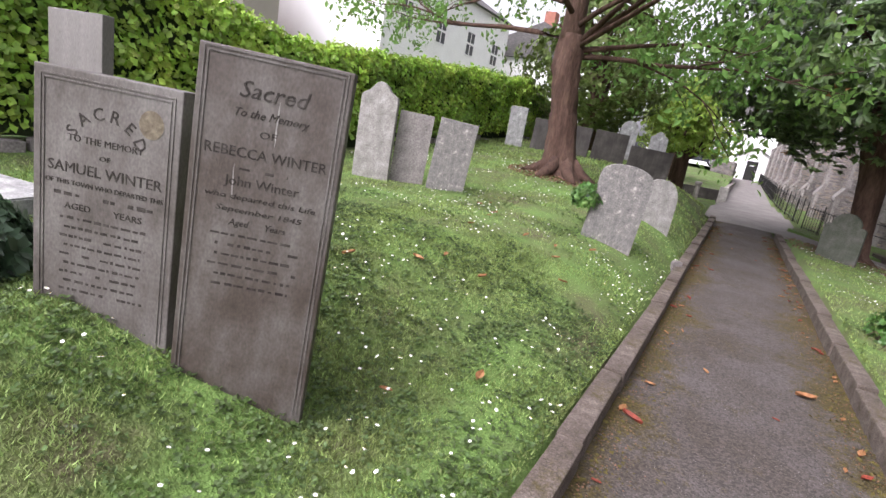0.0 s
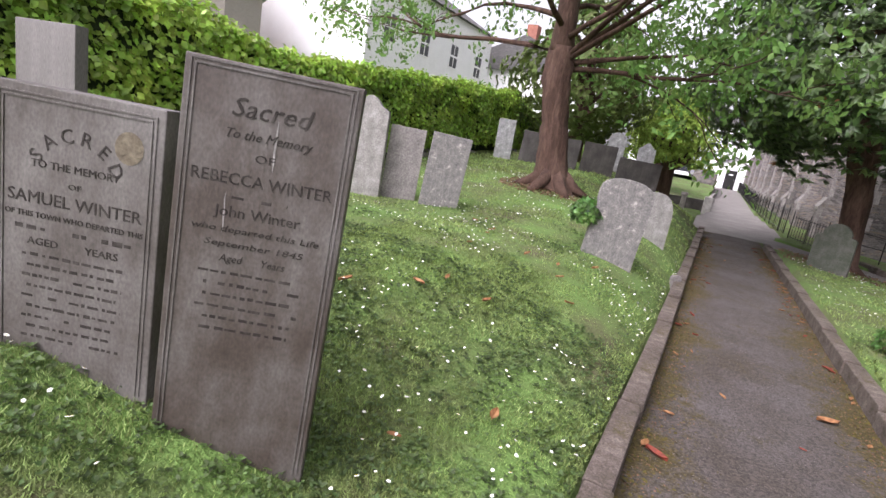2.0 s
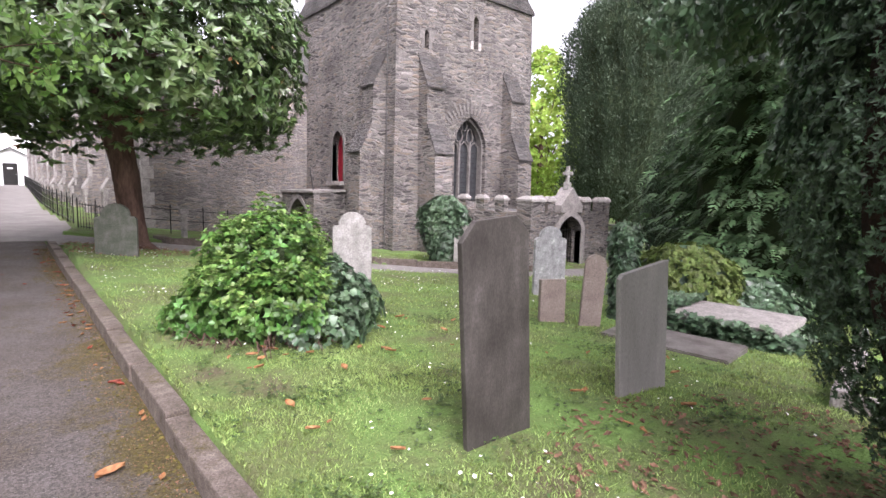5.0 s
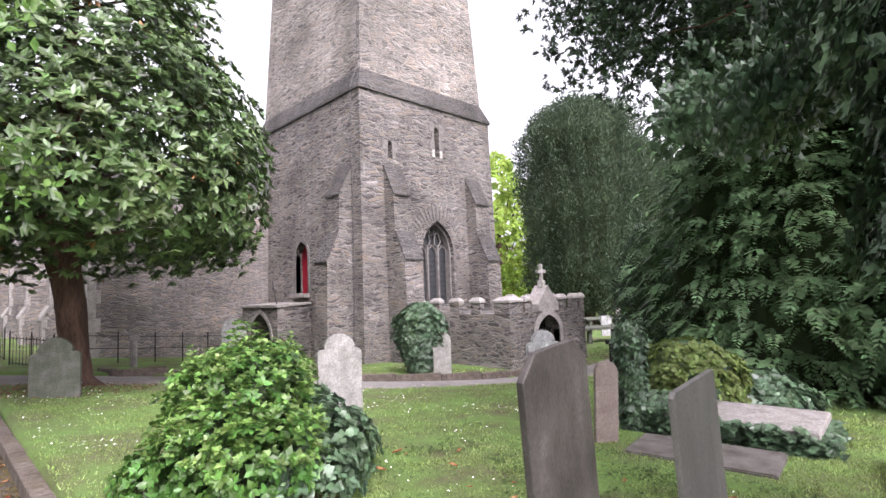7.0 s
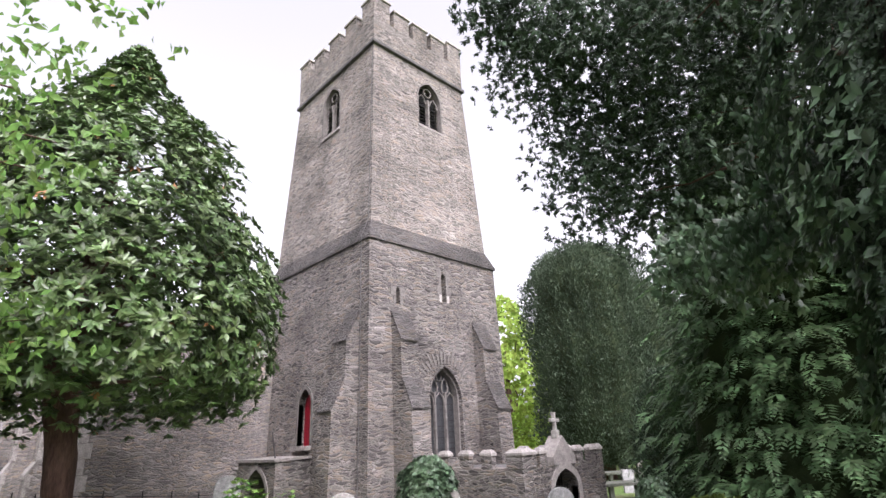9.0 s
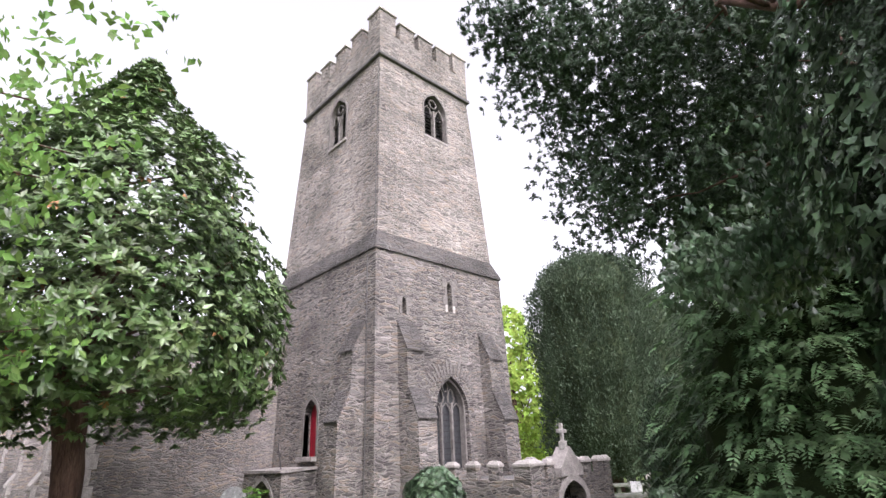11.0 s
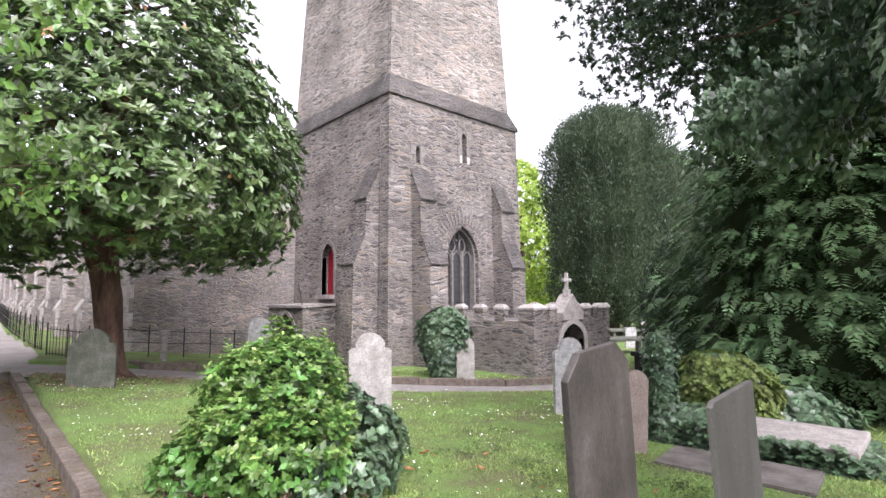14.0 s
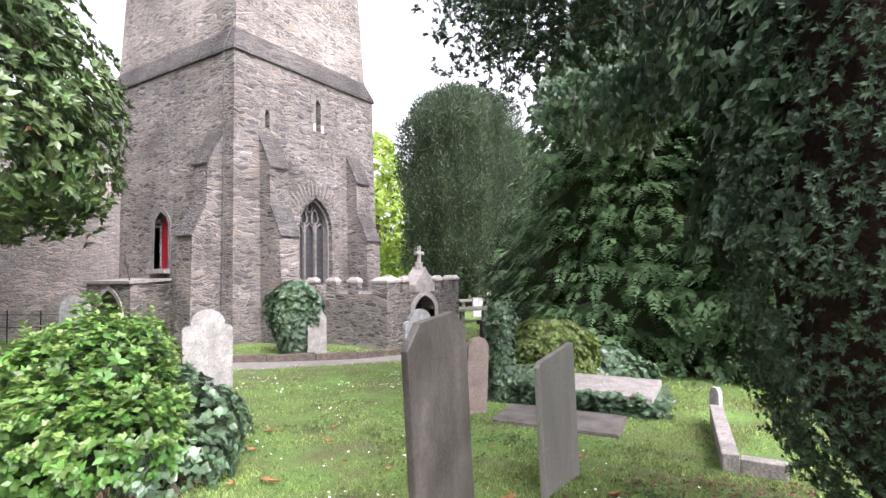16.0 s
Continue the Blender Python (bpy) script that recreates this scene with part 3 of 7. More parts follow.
def build_tower():
    tower = thing("church_tower", "tall square slate rubble tower with battlements and belfry windows", "tower")
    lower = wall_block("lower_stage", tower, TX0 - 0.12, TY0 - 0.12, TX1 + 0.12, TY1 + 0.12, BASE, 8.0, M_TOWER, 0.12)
    # sloped offset
    i0 = 0.22
    bm = bmesh.new()
    e = 0.06
    ring0 = [(TX0 - e, TY0 - e, 7.97), (TX1 + e, TY0 - e, 7.97), (TX1 + e, TY1 + e, 7.97), (TX0 - e, TY1 + e, 7.97)]
    ring1 = [(TX0 - e, TY0 - e, 8.06), (TX1 + e, TY0 - e, 8.06), (TX1 + e, TY1 + e, 8.06), (TX0 - e, TY1 + e, 8.06)]
    ring2 = [(TX0 + i0, TY0 + i0, 8.75), (TX1 - i0, TY0 + i0, 8.75), (TX1 - i0, TY1 - i0, 8.75), (TX0 + i0, TY1 - i0, 8.75)]
    rings = [[bm.verts.new(p) for p in r] for r in (ring0, ring1, ring2)]
    for a, b in zip(rings, rings[1:]):
        for i in range(4):
            bm.faces.new((a[i], a[(i + 1) % 4], b[(i + 1) % 4], b[i]))
    bm.faces.new(rings[0][::-1]), bm.faces.new(rings[2])
    part("sloped_offset", bm, M_SLOPE, tower, "dark slate weathering course")
    u0 = 0.20
    upper = wall_block("upper_stage", tower, TX0 + u0, TY0 + u0, TX1 - u0, TY1 - u0, 8.7, 16.45, M_UPPER, 0.36)
    s = u0 + 0.36
    bm = bmesh.new()
    box(bm, TX0 + s - 0.13, TY0 + s - 0.13, 16.40, TX1 - s + 0.13, TY1 - s + 0.13, 16.56, 0.05)
    part("string_course", bm, M_WEATHER, tower, "moulded stone string course")
    # parapet with merlons
    px0, py0, px1, py1 = TX0 + s - 0.04, TY0 + s - 0.04, TX1 - s + 0.04, TY1 - s + 0.04
    bm = bmesh.new()
    box(bm, px0, py0, 16.55, px1, py0 + 0.4, 17.75)
    box(bm, px0, py1 - 0.4, 16.55, px1, py1, 17.75)
    box(bm, px0, py0 + 0.4, 16.55, px0 + 0.4, py1 - 0.4, 17.75)
    box(bm, px1 - 0.4, py0 + 0.4, 16.55, px1, py1 - 0.4, 17.75)
    part("parapet", bm, M_UPPER, tower)
    n = 4
    for side in range(4):
        for k in range(n):
            corner = k == 0
            w = 0.78
            span = (px1 - px0) if side % 2 == 0 else (py1 - py0)
            pos = k * (span - w) / (n)
            if corner:
                pos = 0.0
            bm = bmesh.new()
            top = 18.55 if not corner else 18.75
            if side == 0:
                b = (px0 + pos, py0, px0 + pos + w, py0 + 0.4)
            elif side == 1:
                b = (px1 - 0.4, py0 + pos, px1, py0 + pos + w)
            elif side == 2:
                b = (px1 - pos - w, py1 - 0.4, px1 - pos, py1)
            else:
                b = (px0, py1 - pos - w, px0 + 0.4, py1 - pos)
            if corner:
                cx = (px0, px1 - w, px1 - w, px0)[side]
                cy = (py0, py0, py1 - w, py1 - w)[side]
                b = (cx - 0.01, cy - 0.01, cx + w + 0.01, cy + w + 0.01)
            box(bm, b[0], b[1], 17.75, b[2], b[3], top)
            mer = part("merlon", bm, M_UPPER, tower)
            bm = bmesh.new()
            box(bm, b[0] - 0.06, b[1] - 0.06, top, b[2] + 0.06, b[3] + 0.06, top + 0.1, 0.03)
            part("coping", bm, M_ASHLAR, mer, "pale coping stone")
    bm = bmesh.new()
    box(bm, px0 + 0.4, py0 + 0.4, 17.0, px1 - 0.4, py1 - 0.4, 17.1)
    part("roof", bm, M_WEATHER, tower)
    # west window and its tracery
    bm = bmesh.new()
    prism(bm, arch_outline(1.42, 1.3, 3.05, 4.1, centre=12.0), (TY0 - 0.6, TY0 + 0.5))
    cut(lower, bm)
    gothic_window(tower, 12.0, TY0 + 0.22, 1.42, 1.3, 3.05, 4.1)
    # slit and lancet
    for cx, z0, z1, w in ((10.1, 5.95, 6.5, 0.16), (12.15, 6.3, 7.35, 0.22)):
        bm = bmesh.new()
        prism(bm, arch_outline(w, z0, z1 - w * 0.8, z1, centre=cx), (TY0 - 0.6, TY0 + 0.35))
        cut(lower, bm)
        for sx in (-1, 1):
            zz = z0 - 0.02
            k = 0
            while zz < z1 - 0.05:
                h = 0.27 + 0.06 * (k % 2)
                wq = 0.12 + 0.1 * (k % 2)
                bm = bmesh.new()
                xa, xb = cx + sx * (w / 2 + 0.001), cx + sx * (w / 2 + wq)
                yy = TY0 - 0.12 + 0.12 * (zz - BASE) / (8.0 - BASE)
                box(bm, min(xa, xb), yy - 0.012, zz, max(xa, xb), yy + 0.1, zz + h - 0.012, 0.008)
                part("dressed_stone", bm, M_ASHLAR if cx > 11 and k == 0 else M_WINSTONE, tower)
                zz += h
                k += 1
    # belfry openings
    for side in (0, 1):
        cx = 12.3 if side == 0 else 18.15
        cutter = bmesh.new()
        out = arch_outline(1.32, 13.6, 15.0, 15.85, centre=cx)
        prism(cutter, out, (TY0 - 0.2, TY0 + 1.1) if side == 0 else (TX0 - 0.2, TX0 + 1.1), "y" if side == 0 else "x")
        cut(upper, cutter)
        belfry_window(tower, side, cx)
    # red door in the left face
    bm = bmesh.new()
    prism(bm, arch_outline(0.8, 1.85, 3.15, 3.62, centre=18.3), (TX0 - 0.6, TX0 + 0.75), "x")
    cut(lower, bm)
    bm = bmesh.new()
    prism(bm, arch_outline(0.8, 1.86, 3.14, 3.6, centre=18.3), (TX0 + 0.17, TX0 + 0.25), "x")
    part("door", bm, M_REDPAINT, tower, "bright red painted door")
    bm = bmesh.new()
    frame_ring(bm, 0.8, 1.85, 3.15, 3.62, 18.3, 0.12, (TX0 - 0.09, TX0 + 0.1), "x")
    part("door_surround", bm, M_WINSTONE, tower)
    bm = bmesh.new()
    box(bm, TX0 - 0.28, 17.8, 1.72, TX0 + 0.3, 18.8, 1.86, 0.015)
    part("door_step", bm, M_TRIM, tower)
    bm = bmesh.new()
    tube(bm, [(TX0 - 0.13, 15.2, BASE), (TX0 - 0.08, 15.2, 3.0), (TX0 - 0.09, 15.18, 8.1), (TX0 + 0.2, 15.2, 8.8), (TX0 + 0.53, 15.45, 16.4)], [0.014] * 5, 6)
    part("lightning_conductor", bm, M_WEATHER, tower, "thin grey lightning conductor strip")
    # buttresses: (centre along the face, half width, face)
    for cx, hw in ((10.15, 0.34), (13.8, 0.34)):
        buttress(tower, cx, hw, "y")
    buttress(tower, 15.65, 0.34, "x")
    buttress(tower, 21.3, 0.34, "x")


def frame_ring(bm, w, sill, spring, apex, centre, thick, depth, axis):
    """A raised surround round a pointed opening."""
    inner = arch_outline(w, sill, spring, apex, centre=centre)[1:]
    outer = arch_outline(w + 2 * thick, sill, spring, apex + thick * 1.2, centre=centre)[1:]
    a, b = depth

    def put(u, z, d):
        return bm.verts.new((u, d, z) if axis == "y" else (d, u, z))
    inner = inner + [(centre - w / 2, sill)]
    outer = outer + [(centre - w / 2 - thick, sill)]
    rows = [[put(u, z, d) for u, z in line] for line, d in ((inner, b), (inner, a), (outer, a), (outer, b))]
    for r, q in zip(rows, rows[1:] + rows[:1]):
        for i in range(len(r) - 1):
            bm.faces.new((r[i], r[i + 1], q[i + 1], q[i]))
    bmesh.ops.recalc_face_normals(bm, faces=bm.faces)


def gothic_window(tower, cx, y, w, sill, spring, apex):
    bm = bmesh.new()
    prism(bm, arch_outline(w - 0.04, sill + 0.02, spring, apex - 0.02, centre=cx), (y + 0.1, y + 0.13))
    win = part("window", bm, M_GLASS, tower, "dark leaded glass")
    bm = bmesh.new()
    frame_ring(bm, w - 0.12, sill, spring, apex - 0.1, cx, 0.13, (y - 0.14, y + 0.08), "y")
    part("window_frame", bm, M_WINSTONE, win, "dressed stone jambs")
    bm = bmesh.new()
    for k in (-1, 1):
        box(bm, cx + k * w / 6 - 0.035, y - 0.02, sill, cx + k * w / 6 + 0.035, y + 0.1, spring + 0.25, 0.01)
    part("mullion", bm, M_WINSTONE, win)
    bm = bmesh.new()
    for k in (-1, 0, 1):
        c = cx + k * w / 3
        arc = [(c - w / 6 + 0.02, spring - 0.12), (c - w / 9, spring + 0.12), (c, spring + 0.25), (c + w / 9, spring + 0.12), (c + w / 6 - 0.02, spring - 0.12)]
        tube(bm, [(u, y + 0.04, z) for u, z in arc], [0.03] * 5, 5)
    for k in (-1, 1):
        c = cx + k * w / 6
        ring = [(c + 0.17 * math.cos(a) * (1.0 if math.sin(a) < 0 else 0.75), spring + 0.45 + 0.24 * math.sin(a)) for a in np.linspace(0, 2 * math.pi, 9)]
        tube(bm, [(u, y + 0.04, z) for u, z in ring], [0.03] * 9, 5)
    ring = [(cx + 0.12 * math.cos(a), spring + 0.76 + 0.16 * math.sin(a)) for a in np.linspace(0, 2 * math.pi, 9)]
    tube(bm, [(u, y + 0.04, z) for u, z in ring], [0.028] * 9, 5)
    part("tracery", bm, M_WINSTONE, win, "stone tracery")
    bm = bmesh.new()
    for k in range(14):
        z = sill + 0.1 + k * 0.17
        if z < spring:
            box(bm, cx - w / 2 + 0.05, y + 0.085, z, cx + w / 2 - 0.05, y + 0.1, z + 0.012)
    part("saddle_bars", bm, M_IRON, win)
    # relieving arch of stones set on edge
    for i in range(15):
        a = math.radians(38 + 104 * i / 14)
        r0, r1 = 1.06, 1.34 + 0.1 * (i % 3)
        bm = bmesh.new()
        box(bm, r0, -0.012, -0.04, r1, 0.06, 0.04, 0.006)
        ob = part("arch_stone", bm, M_WINSTONE, tower)
        ob.matrix_basis = Matrix.Translation((cx, TY0 - 0.06, 3.12)) @ Matrix.Rotation(-a, 4, "Y")


def belfry_window(tower, side, c):
    d = (TY0 if side == 0 else TX0) + (0.6 if side == 0 else 0.56)
    ax = "y" if side == 0 else "x"

    def put(bm, u0, d0, z0, u1, d1, z1, bev=0.0):
        if side == 0:
            box(bm, u0, d0, z0, u1, d1, z1, bev)
        else:
            box(bm, d0, u0, z0, d1, u1, z1, bev)
    # added black panel behind the louvres, standing in for the belfry's inner shade
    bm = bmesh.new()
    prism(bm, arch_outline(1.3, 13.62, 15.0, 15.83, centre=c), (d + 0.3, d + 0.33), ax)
    win = part("belfry_shade_panel", bm, M_DARK, tower, "louvred belfry opening with a black panel for its unlit inside")
    bm = bmesh.new()
    frame_ring(bm, 1.2, 13.6, 15.0, 15.78, c, 0.07, (d - 0.14, d + 0.12), ax)
    part("window_frame", bm, M_WINSTONE, win)
    bm = bmesh.new()
    put(bm, c - 0.035, d - 0.06, 13.6, c + 0.05, d + 0.12, 15.05)
    part("mullion", bm, M_WINSTONE, win)
    bm = bmesh.new()
    for k in (-1, 1):
        cc = c + k * 0.32
        arc = [(cc - 0.22, 14.8), (cc - 0.15, 15.05), (cc, 15.2), (cc + 0.15, 15.05), (cc + 0.22, 14.8)]
        tube(bm, [((u, d, z) if side == 0 else (d, u, z)) for u, z in arc], [0.035] * 5, 5)
    ring = [(c + 0.2 * math.cos(a), 15.4 + 0.2 * math.sin(a)) for a in np.linspace(0, 2 * math.pi, 9)]
    tube(bm, [((u, d, z) if side == 0 else (d, u, z)) for u, z in ring], [0.035] * 9, 5)
    part("tracery", bm, M_WINSTONE, win)
    for k in range(9):
        z = 13.68 + k * 0.16
        bm = bmesh.new()
        put(bm, c - 0.6, -0.1, -0.008, c + 0.6, 0.1, 0.008)
        ob = part("louvre", bm, M_WEATHER, win)
        tilt = 35 if side == 0 else -35
        ob.matrix_basis = pose(0, d + 0.16, z, tilt, 0, 0) if side == 0 else pose(d + 0.16, 0, z, 0, tilt, 0)
    bm = bmesh.new()
    put(bm, c - 0.7, d - 0.2, 13.48, c + 0.62, d + 0.1, 13.6, 0.02)
    part("window_sill", bm, M_TRIM, win)


def buttress(tower, c, hw, axis):
    """A stepped buttress with two sloped slate weatherings."""
    face = TY0 if axis == "y" else TX0
    prof = [(0.1, BASE), (-1.0, BASE), (-0.92, 2.75), (-0.52, 3.6), (-0.48, 4.75), (0.02, 5.75), (0.1, 5.75)]
    bm = bmesh.new()
    pts = [(face + p, z) for p, z in prof]
    prism(bm, pts, (c - hw, c + hw), "x" if axis == "y" else "y")
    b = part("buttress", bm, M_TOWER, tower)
    for (p0, z0), (p1, z1) in ((prof[2], prof[3]), (prof[4], prof[5])):
        bm = bmesh.new()
        nx, nz = -(z1 - z0), (p1 - p0)
        ln = math.hypot(nx, nz)
        nx, nz = nx / ln * 0.035, abs(nz) / ln * 0.035
        quad = [(face + p0 - 0.04, z0 - 0.06), (face + p0 + nx - 0.03, z0 + nz - 0.03), (face + p1 + nx, z1 + nz), (face + p1, z1)]
        prism(bm, quad, (c - hw - 0.02, c + hw + 0.02), "x" if axis == "y" else "y")
        part("weathering", bm, M_SLOPE, b, "sloped slate capping")


build_tower()


# ---- aisle ----
AX, AY = 3.25, 20.6


def build_aisle():
    aisle = thing("church_aisle", "long slate rubble church aisle with stepped buttresses", "church", at=pose(AX, AY, 0, 0, 0, 2.2) @ pose(-AX, -AY, 0))
    bm = bmesh.new()
    box(bm, AX, AY, -0.5, 9.6, 66, 5.6)
    part("wall", bm, M_AISLE, aisle)
    bm = bmesh.new()
    prism(bm, [(AX - 0.3, 5.56), (9.6, 5.56), (9.6, 7.0), (8.0, 7.2)], (AY - 0.1, 66))
    part("roof", bm, M_WEATHER, aisle, "slate roof")
    for k in range(13):
        bm = bmesh.new()
        z0 = 0.1 + k * 0.42
        w = 0.22 if k % 2 else 0.34
        box(bm, AX - 0.012, AY - 0.012, z0, AX + w, AY + 0.34 - w * 0.5, z0 + 0.41, 0.01)
        part("quoin", bm, M_QUOIN, aisle, "pale quoin stone" if k == 0 else "")
    for k in range(10):
        y = AY + 2.2 + k * 4.3
        bm = bmesh.new()
        prism(bm, [(AX + 0.05, -0.3), (AX - 0.75, -0.3), (AX - 0.75, 1.45), (AX - 0.58, 1.75), (AX - 0.58, 4.5), (AX + 0.05, 5.0)], (y - 0.3, y + 0.3), "y")
        b = part("buttress", bm, M_AISLE, aisle)
        for (p0, z0), (p1, z1) in (((AX - 0.79, 1.42), (AX - 0.57, 1.79)), ((AX - 0.62, 4.47), (AX + 0.03, 5.04))):
            bm = bmesh.new()
            prism(bm, [(p0, z0), (p1, z1), (p1, z1 - 0.1), (p0, z0 - 0.1)], (y - 0.33, y + 0.33), "y")
            part("weathering", bm, M_QUOIN, b)
        for zq in range(12):
            bm = bmesh.new()
            xx = AX - 0.762 if zq < 4 else AX - 0.592
            box(bm, xx, y - 0.312, zq * 0.36, xx + (0.13 if zq % 2 else 0.08), y - 0.2, zq * 0.36 + 0.34, 0.01)
            part("corner_stone", bm, M_QUOIN, b)
        if k < 7:
            bm = bmesh.new()
            prism(bm, arch_outline(1.1, 1.7, 3.3, 4.1, centre=y + 2.15), (AX - 0.02, AX + 0.05), "x")
            part("window", bm, M_GLASS, aisle)
    bm = bmesh.new()
    tube(bm, [(AX - 0.1, AY + 4.2, 0.2), (AX - 0.1, AY + 4.2, 6)], [0.06, 0.06], 8)
    part("drainpipe", bm, M_IRON, aisle, "black iron drainpipe")


build_aisle()


# ---- porch with battlements ----
PX0, PY0, PX1, PY1, PZ = 10.72, 10.9, 14.4, 15.0, 1.1


def build_porch():
    porch = thing("battlemented_porch", "low slate porch with pale coped battlements and a gabled arch", "porch")
    bm = bmesh.new()
    box(bm, PX0, PY0, BASE, PX1, PY0 + 0.45, PZ)
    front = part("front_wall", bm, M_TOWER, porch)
    cutter = bmesh.new()
    prism(cutter, arch_outline(1.05, BASE - 0.2, 0.55, 1.0, centre=12.45), (PY0 - 0.3, PY0 + 0.8))
    cut(front, cutter)
    bm = bmesh.new()
    box(bm, PX0, PY0 + 0.45, BASE, PX0 + 0.45, PY1, PZ)
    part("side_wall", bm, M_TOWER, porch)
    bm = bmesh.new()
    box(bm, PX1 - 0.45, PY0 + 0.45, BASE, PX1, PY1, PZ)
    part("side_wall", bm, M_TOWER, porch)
    bm = bmesh.new()
    box(bm, PX0 + 0.45, PY0 + 0.45, 0.95, PX1 - 0.45, PY1, 1.05)
    part("roof", bm, M_WEATHER, porch)
    bm = bmesh.new()
    frame_ring(bm, 1.05, BASE, 0.55, 1.0, 12.45, 0.16, (PY0 - 0.03, PY0 + 0.2), "y")
    part("arch_surround", bm, M_TRIM, porch)
    bm = bmesh.new()
    for k in range(9):
        x = 12.45 - 0.48 + k * 0.12
        tube(bm, [(x, PY0 + 0.3, BASE), (x, PY0 + 0.3, 0.85 if abs(x - 12.45) < 0.35 else 0.6)], [0.012, 0.012], 5)
    for z in (-0.3, 0.2, 0.55):
        box(bm, 11.95, PY0 + 0.285, z, 12.95, PY0 + 0.315, z + 0.03)
    part("iron_gate", bm, M_IRON, porch, "dark iron gate")
    # battlements
    def battlement(x0, y0, x1, y1):
        bm = bmesh.new()
        box(bm, x0, y0, PZ, x1, y1, PZ + 0.3)
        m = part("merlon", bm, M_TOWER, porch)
        bm = bmesh.new()
        cx, cy = (x0 + x1) / 2, (y0 + y1) / 2
        hx, hy = (x1 - x0) / 2 + 0.025, (y1 - y0) / 2 + 0.025
        lo = [bm.verts.new((cx + sx * hx, cy + sy * hy, PZ + 0.3)) for sx, sy in ((-1, -1), (1, -1), (1, 1), (-1, 1))]
        mid = [bm.verts.new((cx + sx * hx, cy + sy * hy, PZ + 0.36)) for sx, sy in ((-1, -1), (1, -1), (1, 1), (-1, 1))]
        hi = [bm.verts.new((cx + sx * hx * 0.55, cy + sy * hy * 0.55, PZ + 0.45)) for sx, sy in ((-1, -1), (1, -1), (1, 1), (-1, 1))]
        bm.faces.new(lo[::-1]), bm.faces.new(hi)
        for a, b in ((lo, mid), (mid, hi)):
            for i in range(4):
                bm.faces.new((a[i], a[(i + 1) % 4], b[(i + 1) % 4], b[i]))
        part("coping", bm, M_QUOIN, m, "pale weathered coping stone")
    battlement(PX0 - 0.02, PY0 - 0.02, PX0 + 0.55, PY0 + 0.5)
    for k in range(4):
        y = PY0 + 1.0 + k * 0.8
        battlement(PX0, y, PX0 + 0.17, y + 0.36)
        battlement(PX1 - 0.17, y, PX1, y + 0.36)
    for x in (11.42, 13.1, 13.75):
        battlement(x, PY0, x + 0.3, PY0 + 0.17)
    battlement(PX1 - 0.3, PY0, PX1, PY0 + 0.17)
    bm = bmesh.new()
    prism(bm, [(11.95, PZ), (12.95, PZ), (12.95, PZ + 0.2), (12.45, PZ + 0.72), (11.95, PZ + 0.2)], (PY0 - 0.04, PY0 + 0.4))
    part("gable", bm, M_TRIM, porch, "small pale stone gable")
    bm = bmesh.new()
    box(bm, 12.37, PY0 + 0.08, PZ + 0.6, 12.53, PY0 + 0.26, PZ + 0.86, 0.02)
    box(bm, 12.41, PY0 + 0.12, PZ + 0.8, 12.49, PY0 + 0.22, PZ + 1.32, 0.02)
    box(bm, 12.26, PY0 + 0.12, PZ + 1.06, 12.64, PY0 + 0.22, PZ + 1.16, 0.02)
    part("stone_cross", bm, M_PALE, porch, "weathered stone cross")


build_porch()


def build_stair_porch():
    """Small lean-to with a pointed doorway under the red door."""
    p = thing("tower_doorway", "small slate lean-to with a pointed arch doorway", "doorway")
    x0, y0, y1 = 7.75, 17.75, 20.35
    bm = bmesh.new()
    box(bm, x0, y0, BASE, TX0 - 0.05, y1, 1.45)
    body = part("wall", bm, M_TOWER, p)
    cutter = bmesh.new()
    prism(cutter, arch_outline(1.5, BASE - 0.2, 0.45, 1.24, centre=18.95), (x0 - 0.3, x0 + 0.7), "x")
    cut(body, cutter)
    bm = bmesh.new()
    frame_ring(bm, 1.5, BASE, 0.45, 1.24, 18.95, 0.12, (x0 - 0.03, x0 + 0.1), "x")
    part("arch_surround", bm, M_TRIM, p)
    bm = bmesh.new()
    prism(bm, [(x0 - 0.06, 1.44), (TX0, 1.5), (TX0, 1.58), (x0 - 0.06, 1.52)], (y0 - 0.05, y1 + 0.05))
    part("roof", bm, M_TRIM, p, "thin stone slab roof")
    bm = bmesh.new()
    tube(bm, [(x0 + 0.1, 18.0, 1.56), (TX0 - 0.6, 19.4, 2.3)], [0.02, 0.02], 6)
    part("handrail", bm, M_IRON, p, "thin iron rail")


build_stair_porch()

